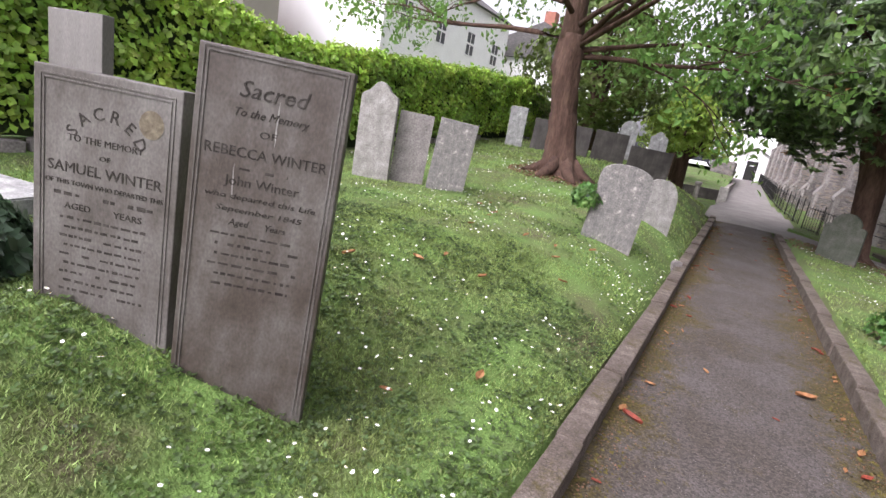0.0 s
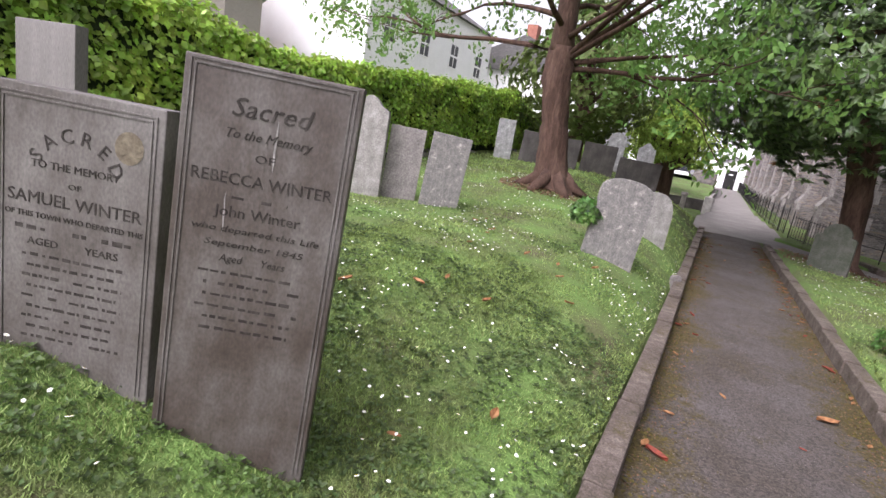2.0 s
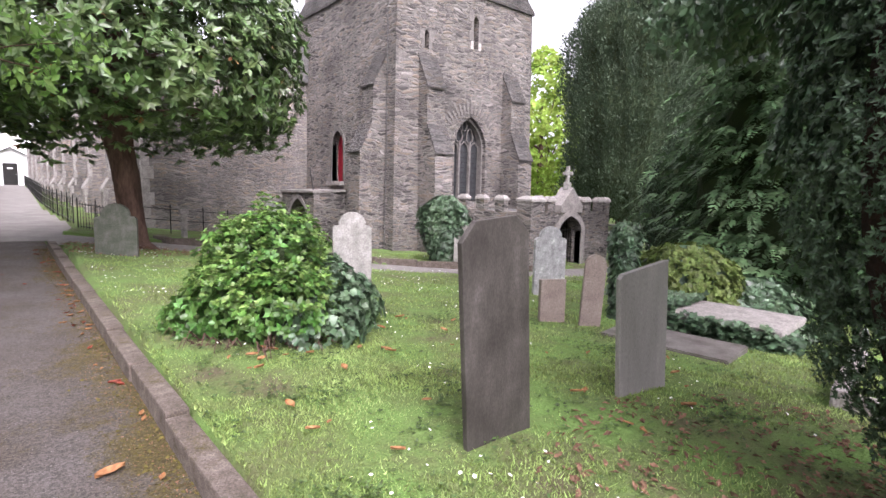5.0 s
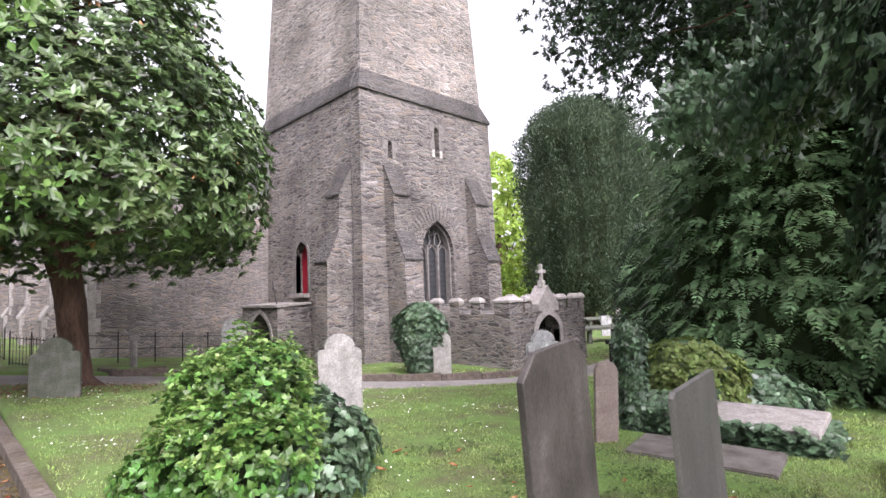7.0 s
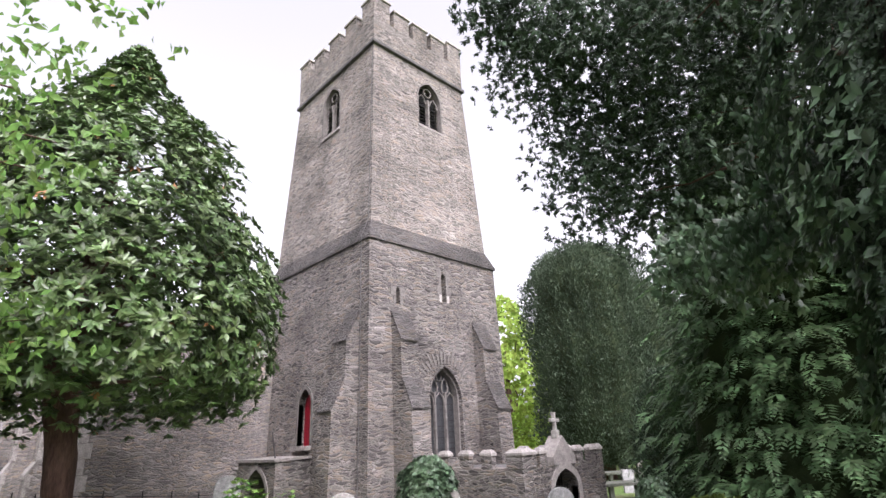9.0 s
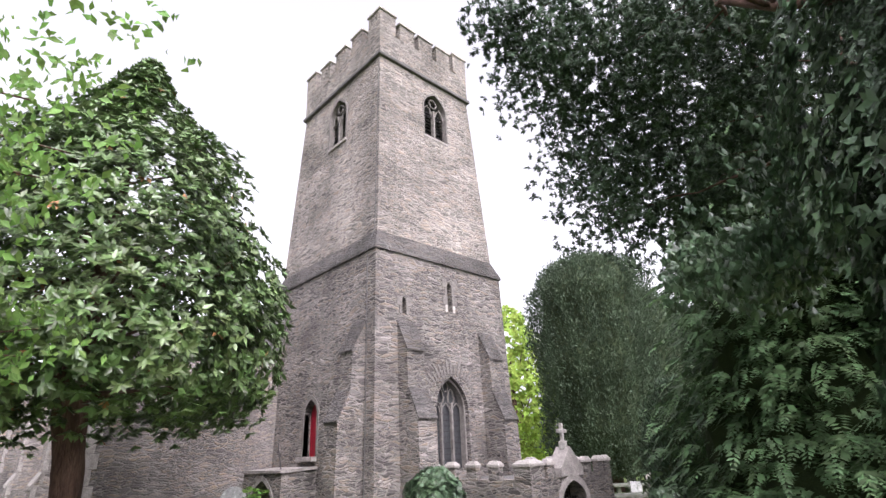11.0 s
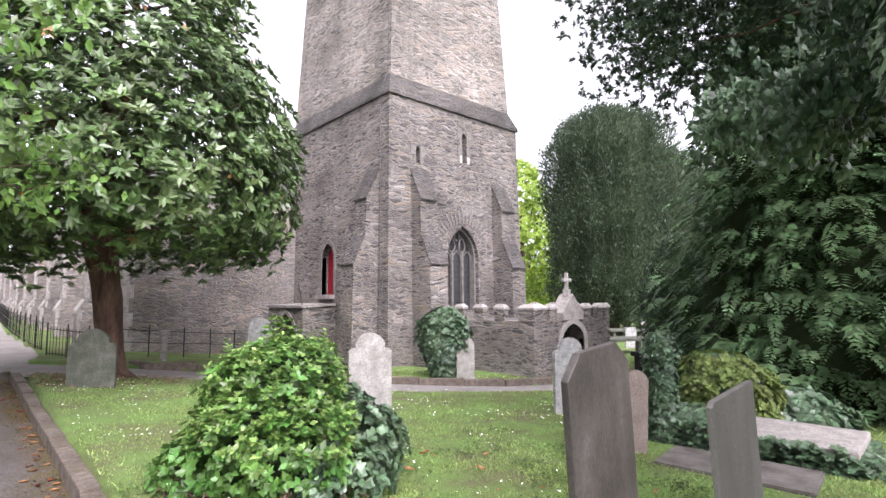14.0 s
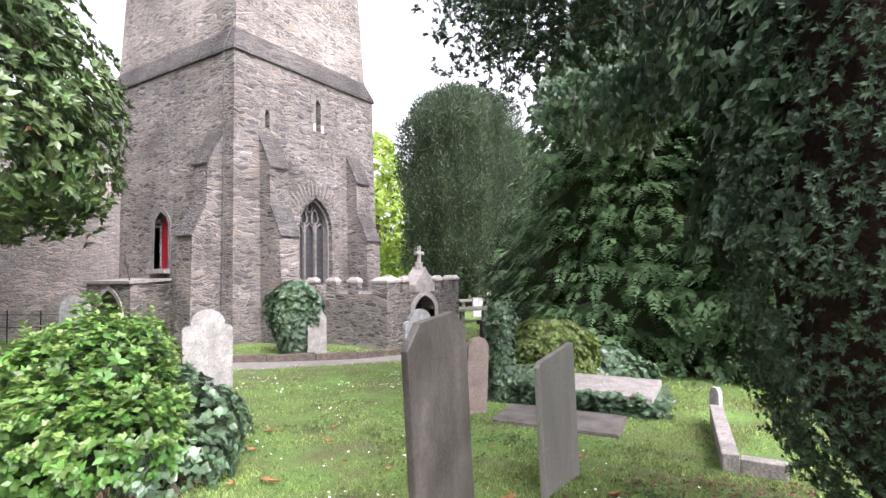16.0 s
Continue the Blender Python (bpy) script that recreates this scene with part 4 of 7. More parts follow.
# ---- gravestones ----
def outline_of(shape, w, h):
    hw = w / 2
    if shape == "flat":
        return [(-hw, -0.4), (hw, -0.4), (hw, h), (-hw, h)]
    if shape == "slant":
        return [(-hw, -0.4), (hw, -0.4), (hw, h), (-hw + 0.04, h - 0.035), (-hw, h - 0.07)]
    if shape == "chamfer":
        c = 0.2 * w
        return [(-hw, -0.4), (hw, -0.4), (hw, h - c * 0.95), (hw - c, h), (-hw + c, h), (-hw, h - c * 0.95)]
    pts = [(-hw, -0.4), (hw, -0.4)]
    if shape == "round":
        for i in range(13):
            a = math.pi * i / 12
            pts.append((hw * math.cos(a), h - hw + hw * math.sin(a)))
    elif shape == "lowround":
        r = 0.28 * w
        for i in range(13):
            a = math.pi * i / 12
            pts.append((hw * math.cos(a), h - r + r * math.sin(a) ** 0.8))
    elif shape == "shoulder":
        pts += [(hw, h - 0.42 * w), (hw - 0.05 * w, h - 0.36 * w), (hw - 0.16 * w, h - 0.34 * w)]
        for i in range(9):
            a = math.pi * (0.1 + 0.8 * i / 8)
            pts.append((0.36 * w * math.cos(a), h - 0.36 * w + 0.36 * w * math.sin(a)))
        pts += [(-hw + 0.16 * w, h - 0.34 * w), (-hw + 0.05 * w, h - 0.36 * w), (-hw, h - 0.42 * w)]
    elif shape == "ogee":
        prof = [(1.0, 0.62), (0.98, 0.50), (0.80, 0.42), (0.56, 0.33), (0.40, 0.18), (0.20, 0.05), (0, 0)]
        pts += [(hw * u, h - v * w * 0.72) for u, v in prof]
        pts += [(-hw * u, h - v * w * 0.72) for u, v in prof[:-1][::-1]]
    elif shape == "pointed":
        for i in range(7):
            t = i / 6
            pts.append((hw * math.cos(t * 1.45) if t < 1 else 0.0, h - 0.62 * w + 0.62 * w * math.sin(t * 1.5708)))
        pts += [(-u, z) for u, z in pts[2:-1]][::-1]
    return pts


def headstone(left, right, z, h, thick, shape, material, label, lean_back=0.0, lean_side=0.0, worn=0.006, category="gravestone"):
    """A slab whose foot runs from left to right as seen from its front."""
    lx, ly = left
    rx, ry = right
    w = math.hypot(rx - lx, ry - ly)
    yaw = math.degrees(math.atan2(ry - ly, rx - lx))
    bm = bmesh.new()
    prism(bm, outline_of(shape, w, h), (0, thick))
    edges = [e for e in bm.edges if e.calc_face_angle(0) > 0.6]
    bmesh.ops.bevel(bm, geom=edges, offset=worn, segments=2, profile=0.6, affect="EDGES")
    ob = part("gravestone", bm, material)
    ob.matrix_basis = pose((lx + rx) / 2, (ly + ry) / 2, z, 0, 0, yaw) @ pose(0, 0, 0, lean_back, lean_side, 0)
    return tagged(ob, label, category, "gravestones")


G_A = headstone((-2.395, 1.53), (-1.875, 1.85), 0.13, 1.65, 0.075, "flat", M_SLATE_BROWN, "tall brown slate gravestone with worn carved lettering", lean_side=2.2)
G_B = headstone((-3.05, 1.28), (-2.45, 1.55), 0.36, 1.23, 0.12, "flat", M_SLATE_GREY, "grey slate gravestone with a moulded border and lettering", lean_side=1.5)
headstone((-5.25, 2.3), (-4.72, 2.42), 0.45, 1.52, 0.1, "flat", M_SLATE_PALE, "plain tall grey slate gravestone behind two others")
headstone((-4.62, 2.5), (-4.0, 2.8), 0.45, 0.98, 0.1, "flat", M_SLATE_PALE, "low grey slate gravestone", lean_side=2)
headstone((-5.17, 5.98), (-4.68, 6.16), 0.55, 1.47, 0.1, "ogee", M_PALE, "pale lichen-spotted gravestone with a pointed ogee top")
headstone((-4.77, 6.32), (-4.37, 6.6), 0.60, 1.09, 0.07, "flat", M_TRIM, "pale grey rectangular gravestone in a row", lean_side=2)
headstone((-4.2, 6.42), (-3.75, 6.7), 0.60, 1.08, 0.07, "flat", M_GREYSTONE, "grey rectangular gravestone leaning beside its neighbour", lean_side=4)
headstone((-1.95, 6.5), (-1.38, 6.75), 0.3, 1.22, 0.09, "lowround", M_GREYSTONE, "leaning grey gravestone covered in pale lichen", lean_side=5)
headstone((-1.78, 9.2), (-1.25, 9.4), 0.36, 0.98, 0.1, "pointed", M_PALE, "pale gravestone with a pointed top", lean_side=1)
headstone((2.08, 3.84), (2.66, 3.87), 0.15, 1.36, 0.04, "chamfer", M_SLATE, "tall dark slate gravestone with clipped corners", lean_side=-4.5)
headstone((3.78, 3.9), (4.42, 3.85), 0.03, 1.07, 0.045, "slant", M_SLATE_PALE, "grey slate gravestone leaning with a slanted top", lean_side=-4.5)
headstone((3.0, 7.28), (3.43, 7.1), 0.06, 1.31, 0.08, "shoulder", M_PALE, "pale weathered gravestone with a shouldered round top")
headstone((8.6, 11.55), (8.95, 11.3), -0.2, 1.0, 0.1, "round", M_PALE, "pale round-topped gravestone against the ivy bush")
headstone((7.08, 7.62), (7.58, 7.34), -0.15, 1.22, 0.09, "shoulder", M_LICHEN, "grey round-topped gravestone facing the porch")
headstone((5.42, 6.09), (5.74, 5.93), -0.05, 0.56, 0.08, "flat", M_RED, "small square-topped red sandstone gravestone")
headstone((5.78, 5.72), (5.99, 5.54), -0.06, 0.93, 0.07, "round", M_RED, "reddish round-topped gravestone leaning over", lean_side=3)
headstone((1.2, 13.1), (1.85, 12.85), 0.28, 0.98, 0.1, "shoulder", M_MOSSY, "mossy grey gravestone leaning against the magnolia trunk")
headstone((6.35, 18.6), (7.05, 18.4), -0.1, 1.25, 0.1, "round", M_LICHEN, "grey round-topped gravestone by the tower doorway")
headstone((-0.95, 8.1), (-0.84, 8.2), 0.2, 0.11, 0.06, "lowround", M_TRIM, "tiny grey footstone in the grass by the kerb")
for k, (a, b2, top) in enumerate((((-5.6, 13.7), (-4.1, 13.95), 0.95), ((-4.0, 13.95), (-3.2, 14.2), 0.9), ((-3.1, 14.2), (-2.1, 14.5), 0.72))):
    headstone(a, b2, ground_z(*a) - 0.15, top, 0.1, "flat", M_SLATE, "broad dark slate slab set upright in a row", lean_side=2)
for x, y, s in ((-3.7, 15.4, "round"), (-2.9, 15.6, "ogee"), (-6.2, 13.4, "flat")):
    headstone((x, y), (x + 0.45, y + 0.1), ground_z(x, y) - 0.1, 1.15, 0.08, s, M_LICHEN, "small pale gravestone behind dark slabs")
for x, y, s, h, m in ((25.0, 15.4, "pointed", 1.0, M_PALE), (16.8, 8.2, "flat", 0.95, M_PALE), (28.0, 18.0, "round", 1.0, M_LICHEN), (20.6, 13.8, "flat", 0.9, M_LICHEN), (16.6, 7.3, "flat", 0.6, M_PALE)):
    headstone((x, y), (x + 0.35, y - 0.3), ground_z(x, y) - 0.05, h, 0.12, s, m, "small pale gravestone on the far lawn")


# ---- leaves and trees ----
def leaf_mesh(name, centres, normals, size, material, parent, aspect=0.55, spread=0.6, fold=0.15, label="", axis=None, hang=0.0):
    """Many small folded leaves, each an island of two triangles' pairs."""
    n = len(centres)
    c = np.asarray(centres)
    nr = np.asarray(normals, float) + rng.normal(0, spread, (n, 3))
    nr /= np.linalg.norm(nr, axis=1, keepdims=True) + 1e-9
    r = rng.normal(0, 1, (n, 3))
    u = np.cross(nr, r) if axis is None else np.asarray(axis, float) + rng.normal(0, 0.15, (n, 3))
    u[:, 2] -= hang
    if axis is not None or hang:
        u /= np.linalg.norm(u, axis=1, keepdims=True) + 1e-9
        nr = nr - u * (nr * u).sum(1, keepdims=True)
        nr /= np.linalg.norm(nr, axis=1, keepdims=True) + 1e-9
    u /= np.linalg.norm(u, axis=1, keepdims=True) + 1e-9
    v = np.cross(nr, u)
    s = (np.asarray(size) * rng.uniform(0.65, 1.3, n))[:, None]
    tip, foot = c + u * s * 0.5, c - u * s * 0.5
    lft, rgt = c + v * s * aspect * 0.5 + nr * s * fold - u * s * 0.06, c - v * s * aspect * 0.5 + nr * s * fold - u * s * 0.06
    verts = np.stack([foot, rgt, tip, lft], 1).reshape(-1, 3)
    i = np.arange(n)[:, None] * 4
    faces = np.concatenate([i + [0, 1, 2], i + [0, 2, 3]], 0)
    ob = raw(name, verts, faces, material, parent)
    if label:
        ob["label"] = label
    return ob


def rosettes(name, centres, normals, k, size, material, parent, aspect=0.4, open_=0.9, droop=0.0, label=""):
    """Whorls of k leaves round each twig end."""
    c = np.repeat(np.asarray(centres), k, 0)
    nr = np.asarray(normals, float)
    nr = nr / (np.linalg.norm(nr, axis=1, keepdims=True) + 1e-9)
    nr = np.repeat(nr, k, 0)
    a = rng.uniform(0, 2 * math.pi, len(c))
    ref = np.where(np.abs(nr[:, :1]) < 0.8, [[1.0, 0, 0]], [[0, 1.0, 0]])
    t = np.cross(nr, ref)
    t /= np.linalg.norm(t, axis=1, keepdims=True)
    w = np.cross(nr, t)
    u = (t * np.cos(a)[:, None] + w * np.sin(a)[:, None]) * open_ + nr * rng.uniform(0.1, 0.7, len(c))[:, None]
    u[:, 2] -= droop
    u /= np.linalg.norm(u, axis=1, keepdims=True)
    return leaf_mesh(name, c + u * size * 0.5, nr, size, material, parent, aspect, 0.25, 0.08, label, axis=u)


def fronds(name, centres, outward, length, material, parent, k=9, droop=0.7, width=0.5):
    """Flat drooping sprays: pairs of narrow leaflets along an arching stalk."""
    c = np.asarray(centres, float)
    n = len(c)
    d = np.asarray(outward, float)
    d = d + rng.normal(0, 0.3, (n, 3))
    d[:, 2] = -droop * rng.uniform(0.3, 1.2, n)
    d /= np.linalg.norm(d, axis=1, keepdims=True)
    side = np.cross(d, [[0, 0, 1.0]])
    side /= np.linalg.norm(side, axis=1, keepdims=True) + 1e-9
    side += rng.normal(0, 0.2, (n, 3))
    ln = length * rng.uniform(0.6, 1.25, n)[:, None]
    cs, ax, nm, sz = [], [], [], []
    up = np.cross(side, d)
    for j in range(k):
        t = (j + 0.5) / k
        p = c + d * ln * t + np.array([0, 0, -0.22]) * ln * t * t
        for sgn in (-1, 1):
            axis = d * 0.75 + side * sgn * 0.9 + np.array([0, 0, -0.3 * t])
            axis /= np.linalg.norm(axis, axis=1, keepdims=True)
            s = ln[:, 0] * width * (1 - 0.75 * t)
            cs.append(p + axis * s[:, None] * 0.5), ax.append(axis), nm.append(up), sz.append(s)
    return leaf_mesh(name, np.concatenate(cs), np.concatenate(nm), np.concatenate(sz), material, parent, 0.4, 0.12, 0.03, axis=np.concatenate(ax))


def profile_points(n, prof, seed, inner=0.75, amp=0.2, ribs=0.0):
    """Places and outward normals on an uneven body of revolution; prof: (z, radius)."""
    zs, rs = zip(*prof)
    out, nor = [], []
    rmax = max(rs)
    while len(out) < n:
        z = rng.uniform(zs[0], zs[-1])
        r = float(np.interp(z, zs, rs))
        if rng.uniform() * rmax > r + 0.15 * rmax:
            continue
        a = rng.uniform(0, 2 * math.pi)
        k = 1 + amp * 1.6 * noise.noise((math.cos(a) * 1.6 + seed, math.sin(a) * 1.6, z * 0.45)) + 0.5 * amp * noise.noise((math.cos(a) * 5 + seed, math.sin(a) * 5, z * 1.4))
        if ribs:
            k += ribs * (abs(math.sin(a * 9 + 2.0 * noise.noise((a, z * 0.25, seed)))) - 0.5)
        rr = r * k * rng.uniform(inner, 1.0)
        out.append((rr * math.cos(a), rr * math.sin(a), z))
        slope = (float(np.interp(z - 0.3, zs, rs)) - float(np.interp(z + 0.3, zs, rs))) / 0.6
        nor.append((math.cos(a), math.sin(a), slope))
    return np.array(out), np.array(nor)


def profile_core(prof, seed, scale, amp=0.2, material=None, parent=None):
    """The mass of twigs inside a dense crown, as a closed shell; its dark colour paints the inner shade."""
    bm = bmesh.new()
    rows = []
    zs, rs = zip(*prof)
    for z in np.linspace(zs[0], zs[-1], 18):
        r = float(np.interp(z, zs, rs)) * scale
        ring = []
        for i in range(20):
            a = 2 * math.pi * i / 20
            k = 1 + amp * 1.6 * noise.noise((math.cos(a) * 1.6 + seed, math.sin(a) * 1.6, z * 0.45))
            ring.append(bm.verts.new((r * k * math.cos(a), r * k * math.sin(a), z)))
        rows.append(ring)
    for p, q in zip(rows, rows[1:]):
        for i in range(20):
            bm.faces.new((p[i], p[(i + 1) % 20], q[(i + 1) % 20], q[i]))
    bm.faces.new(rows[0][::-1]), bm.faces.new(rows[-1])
    return part("shade_core", bm, material or M_LEAF_SHADE, parent)


def branchy(bm, start, direction, length, radius, depth, tips, droop=0.0, forks=3, wander=0.35):
    """Recursive limbs; the ends are gathered in tips."""
    pts, rad = [Vector(start)], [radius]
    d = Vector(direction).normalized()
    steps = 4
    for i in range(steps):
        d = (d + Vector((random.uniform(-1, 1), random.uniform(-1, 1), random.uniform(-0.6, 0.6) - droop)) * wander * 0.5).normalized()
        pts.append(pts[-1] + d * length / steps)
        rad.append(radius * (1 - 0.45 * (i + 1) / steps))
    tube(bm, pts, rad, 6 if depth > 1 else 5)
    if depth == 0:
        tips.append(tuple(pts[-1]))
        tips.append(tuple(pts[-2]))
        return
    for k in range(forks):
        at = pts[-1] if k == 0 else pts[random.randint(2, steps)]
        nd = (d + Vector((random.uniform(-1, 1), random.uniform(-1, 1), random.uniform(-0.5, 0.8))) * 0.8).normalized()
        branchy(bm, at, nd, length * random.uniform(0.6, 0.8), rad[-1] * 0.8, depth - 1, tips, droop, forks, wander)


def gnarl(bm, points, radii, sides=16, steps=36, depth=0.14, seed=0.0):
    """A trunk with flutes, burrs and uneven girth."""
    pts, t = np.array(points, float), np.linspace(0, 1, len(points))
    rings = []
    for q in np.linspace(0, 1, steps):
        p = [float(np.interp(q, t, pts[:, i])) for i in range(3)]
        r = float(np.interp(q, t, radii))
        ring = []
        for k in range(sides):
            a = 2 * math.pi * k / sides
            f = 1 + depth * (noise.noise((math.cos(a) * 1.8 + seed, math.sin(a) * 1.8, p[2] * 1.1)) + 0.6 * noise.noise((math.cos(a) * 4 + seed, math.sin(a) * 4, p[2] * 4)))
            ring.append(bm.verts.new((p[0] + r * f * math.cos(a), p[1] + r * f * math.sin(a), p[2])))
        rings.append(ring)
    for a, b in zip(rings, rings[1:]):
        for k in range(sides):
            bm.faces.new((a[k], a[(k + 1) % sides], b[(k + 1) % sides], b[k]))
    bm.faces.new(rings[0][::-1]), bm.faces.new(rings[-1])


def build_magnolia():
    x, y = 2.0, 14.7
    z = ground_z(x, y) - 0.1
    tree = thing("magnolia_tree", "evergreen magnolia with large glossy leaves and a brown trunk", "tree", at=pose(x, y, z))
    bm = bmesh.new()
    tips = []
    gnarl(bm, [(0.1, 0, 0), (0.08, 0, 0.2), (0.04, 0.02, 0.9), (-0.05, 0.0, 1.8), (-0.2, 0.05, 2.8), (-0.15, 0.1, 5.2), (0.0, 0.1, 8.8)], [0.46, 0.29, 0.25, 0.26, 0.3, 0.16, 0.05], seed=2.0)
    for k in range(14):
        a = k * 2.4
        branchy(bm, (-0.15, 0.05, 2.9 + 0.36 * k), (math.cos(a), math.sin(a), 0.3), 2.2 - 0.09 * k, 0.1 - 0.004 * k, 1, tips)
    part("trunk", bm, M_BARK, tree, smooth=True)
    prof = [(2.2, 1.2), (2.6, 3.4), (3.6, 4.0), (5.5, 3.6), (7.2, 2.95), (8.5, 1.75), (9.4, 1.05), (10.4, 0.5), (11.0, 0.15)]
    c, n = profile_points(8800, prof, 3.1, 0.6, 0.17)
    gap = np.array([noise.noise((p[0] * 0.8, p[1] * 0.8, p[2] * 0.9)) for p in c]) > -0.42
    gap &= (np.hypot(c[:, 0], c[:, 1]) > 1.5) | (c[:, 2] > 3.4)
    c, n = c[gap], n[gap]
    low = c[:, 2] < 2.6
    c[low, 2] += 0.3 * np.hypot(c[low, 0], c[low, 1]) * rng.uniform(-0.1, 0.35, low.sum())
    low = c[:, 2] < 3.6
    c[low, 2] += np.array([0.75 * noise.noise((p[0] * 1.1, p[1] * 1.1, 4.0)) + 0.3 * noise.noise((p[0] * 3, p[1] * 3, 1.0)) for p in c[low]]) * (3.6 - c[low, 2]) / 1.2
    n = n + np.array([0, 0, 0.5])
    rosettes("crown", c, n, 10, 0.19, M_MAGNOLIA, tree, 0.4, 1.0, 0.12)
    old = rng.uniform(size=len(c)) < 0.02
    rosettes("old_leaves", c[old], n[old], 3, 0.2, M_DEADLEAF, tree, 0.4, 1.0, 0.3, "rusty brown old leaves")


build_magnolia()


def build_lime():
    x, y = -3.55, 10.25
    z = ground_z(x, y) - 0.1
    tree = thing("broadleaf_tree", "broadleaf tree with fresh light green leaves on a gnarled trunk", "tree", at=pose(x, y, z))
    bm = bmesh.new()
    tips = []
    gnarl(bm, [(0, 0, 0), (-0.03, 0, 0.25), (-0.09, 0, 0.65), (-0.2, 0.0, 1.4), (-0.3, 0.0, 2.1), (-0.36, 0.1, 2.7)], [0.46, 0.33, 0.27, 0.25, 0.24, 0.23], 18, 40, 0.3, 7.0)
    gnarl(bm, [(-0.36, 0.1, 2.6), (-0.4, 0.1, 3.6), (-0.3, 0.25, 5.0), (-0.1, 0.2, 6.4)], [0.235, 0.18, 0.12, 0.04], 12, 20, 0.25, 9.0)
    for k in range(7):
        a = k * 0.9
        tube(bm, [(0.2 * math.cos(a), 0.2 * math.sin(a), 0.35), (0.42 * math.cos(a), 0.42 * math.sin(a), 0.16), (0.8 * math.cos(a), 0.8 * math.sin(a), 0.02)], [0.14, 0.12, 0.05], 6)
    for a, up, ln, z0 in ((0.1, 0.3, 2.3, 2.3), (0.9, 0.5, 2.4, 3.4), (1.7, 0.6, 2.2, 3.8), (2.7, 0.35, 2.6, 3.2), (3.5, 0.25, 2.7, 2.6), (4.3, 0.3, 2.6, 3.0), (5.0, 0.3, 2.6, 3.6), (5.7, 0.3, 2.6, 2.8), (0.5, 1.3, 2.4, 4.2), (3.9, 1.2, 2.4, 4.4), (5.4, 1.0, 2.4, 4.0)):
        branchy(bm, (-0.37, 0.1, z0), (math.cos(a), math.sin(a), up), ln, 0.06, 2, tips, 0.06, 3, 0.6)
    for dx, dy, h in ((3.3, -1.2, 4.0), (3.1, -1.4, 4.8), (3.5, -1.0, 4.5), (2.4, 0.8, 2.8)):
        tube(bm, [(-0.33, 0.05, 2.4), (dx * 0.35, dy * 0.3, 2.4 + (h - 2.4) * 0.55), (dx * 0.75, dy * 0.7, h), (dx * 1.15, dy, h - 0.1)], [0.06, 0.04, 0.024, 0.01], 6)
        for s in np.linspace(0.45, 1.25, 9):
            tips.append((dx * s + rng.normal(0, 0.35), dy * s + rng.normal(0, 0.4), h - 0.15 + rng.normal(0, 0.3)))
    part("trunk", bm, M_BARK, tree, smooth=True)
    cs = []
    for t in tips:
        for _ in range(6):
            cs.append(np.array(t) + rng.normal(0, 0.3, 3))
    for p in crown_blob(760, (0.0, -0.3, 4.6), (4.4, 4.6, 2.9), -0.8, 0.4, 9.0, 0.45):
        cs.append(np.array(p))
    for p in crown_blob(260, (1.6, 1.6, 2.8), (2.6, 2.2, 1.1), -1, 0.4, 4.0, 0.3):
        cs.append(np.array(p))
    c = np.array(cs)
    k = 6
    c = np.repeat(c, k, 0) + rng.normal(0, 0.09, (len(c) * k, 3))
    leaf_mesh("crown", c, rng.normal(0, 1, c.shape) + np.array([0, -0.6, 0.2]), 0.14, M_LEAF, tree, 0.52, 0.5, 0.12, hang=0.7)


def crown_blob(n, centre, radii, bottom=-1.0, noise_amp=0.25, seed=0.0, shell=0.55):
    """Places inside an uneven ellipsoid shell."""
    out = []
    while len(out) < n:
        d = Vector(rng.normal(0, 1, 3)).normalized()
        if d.z < bottom:
            continue
        k = 1 + noise_amp * noise.noise(d * 2.2 + Vector((seed, seed, seed))) * 1.6
        r = rng.uniform(shell, 1.0) * k
        p = (centre[0] + d.x * radii[0] * r, centre[1] + d.y * radii[1] * r, centre[2] + d.z * radii[2] * r)
        if noise.noise((p[0] * 0.9 + seed, p[1] * 0.9, p[2] * 0.9)) < -0.12:
            continue
        out.append(p)
    return out


build_lime()


def simple_trunk(tree, top, r):
    bm = bmesh.new()
    tube(bm, [(0, 0, 0), (0.03, 0, top * 0.3), (0, 0.03, top * 0.7), (0, 0, top)], [r * 1.3, r, r * 0.7, r * 0.2], 9)
    part("trunk", bm, M_BARK, tree, smooth=True)


def irish_yew(x, y, prof, label, material, seed, tufts, size=0.3):
    tree = thing("irish_yew", label, "tree", "yews beyond the tower", at=pose(x, y, ground_z(x, y) - 0.1))
    simple_trunk(tree, prof[-1][0] * 0.8, 0.3)
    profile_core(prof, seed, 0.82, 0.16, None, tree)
    c, n = profile_points(tufts, prof, seed, 0.84, 0.16, 0.36)
    up = n * 0.7 + np.array([0, 0, 0.9]) + rng.normal(0, 0.35, n.shape)
    leaf_mesh("foliage", np.repeat(c, 3, 0) + rng.normal(0, 0.12, (len(c) * 3, 3)), np.repeat(n, 3, 0), size, material, tree, 0.42, 0.4, 0.12, axis=np.repeat(up, 3, 0))


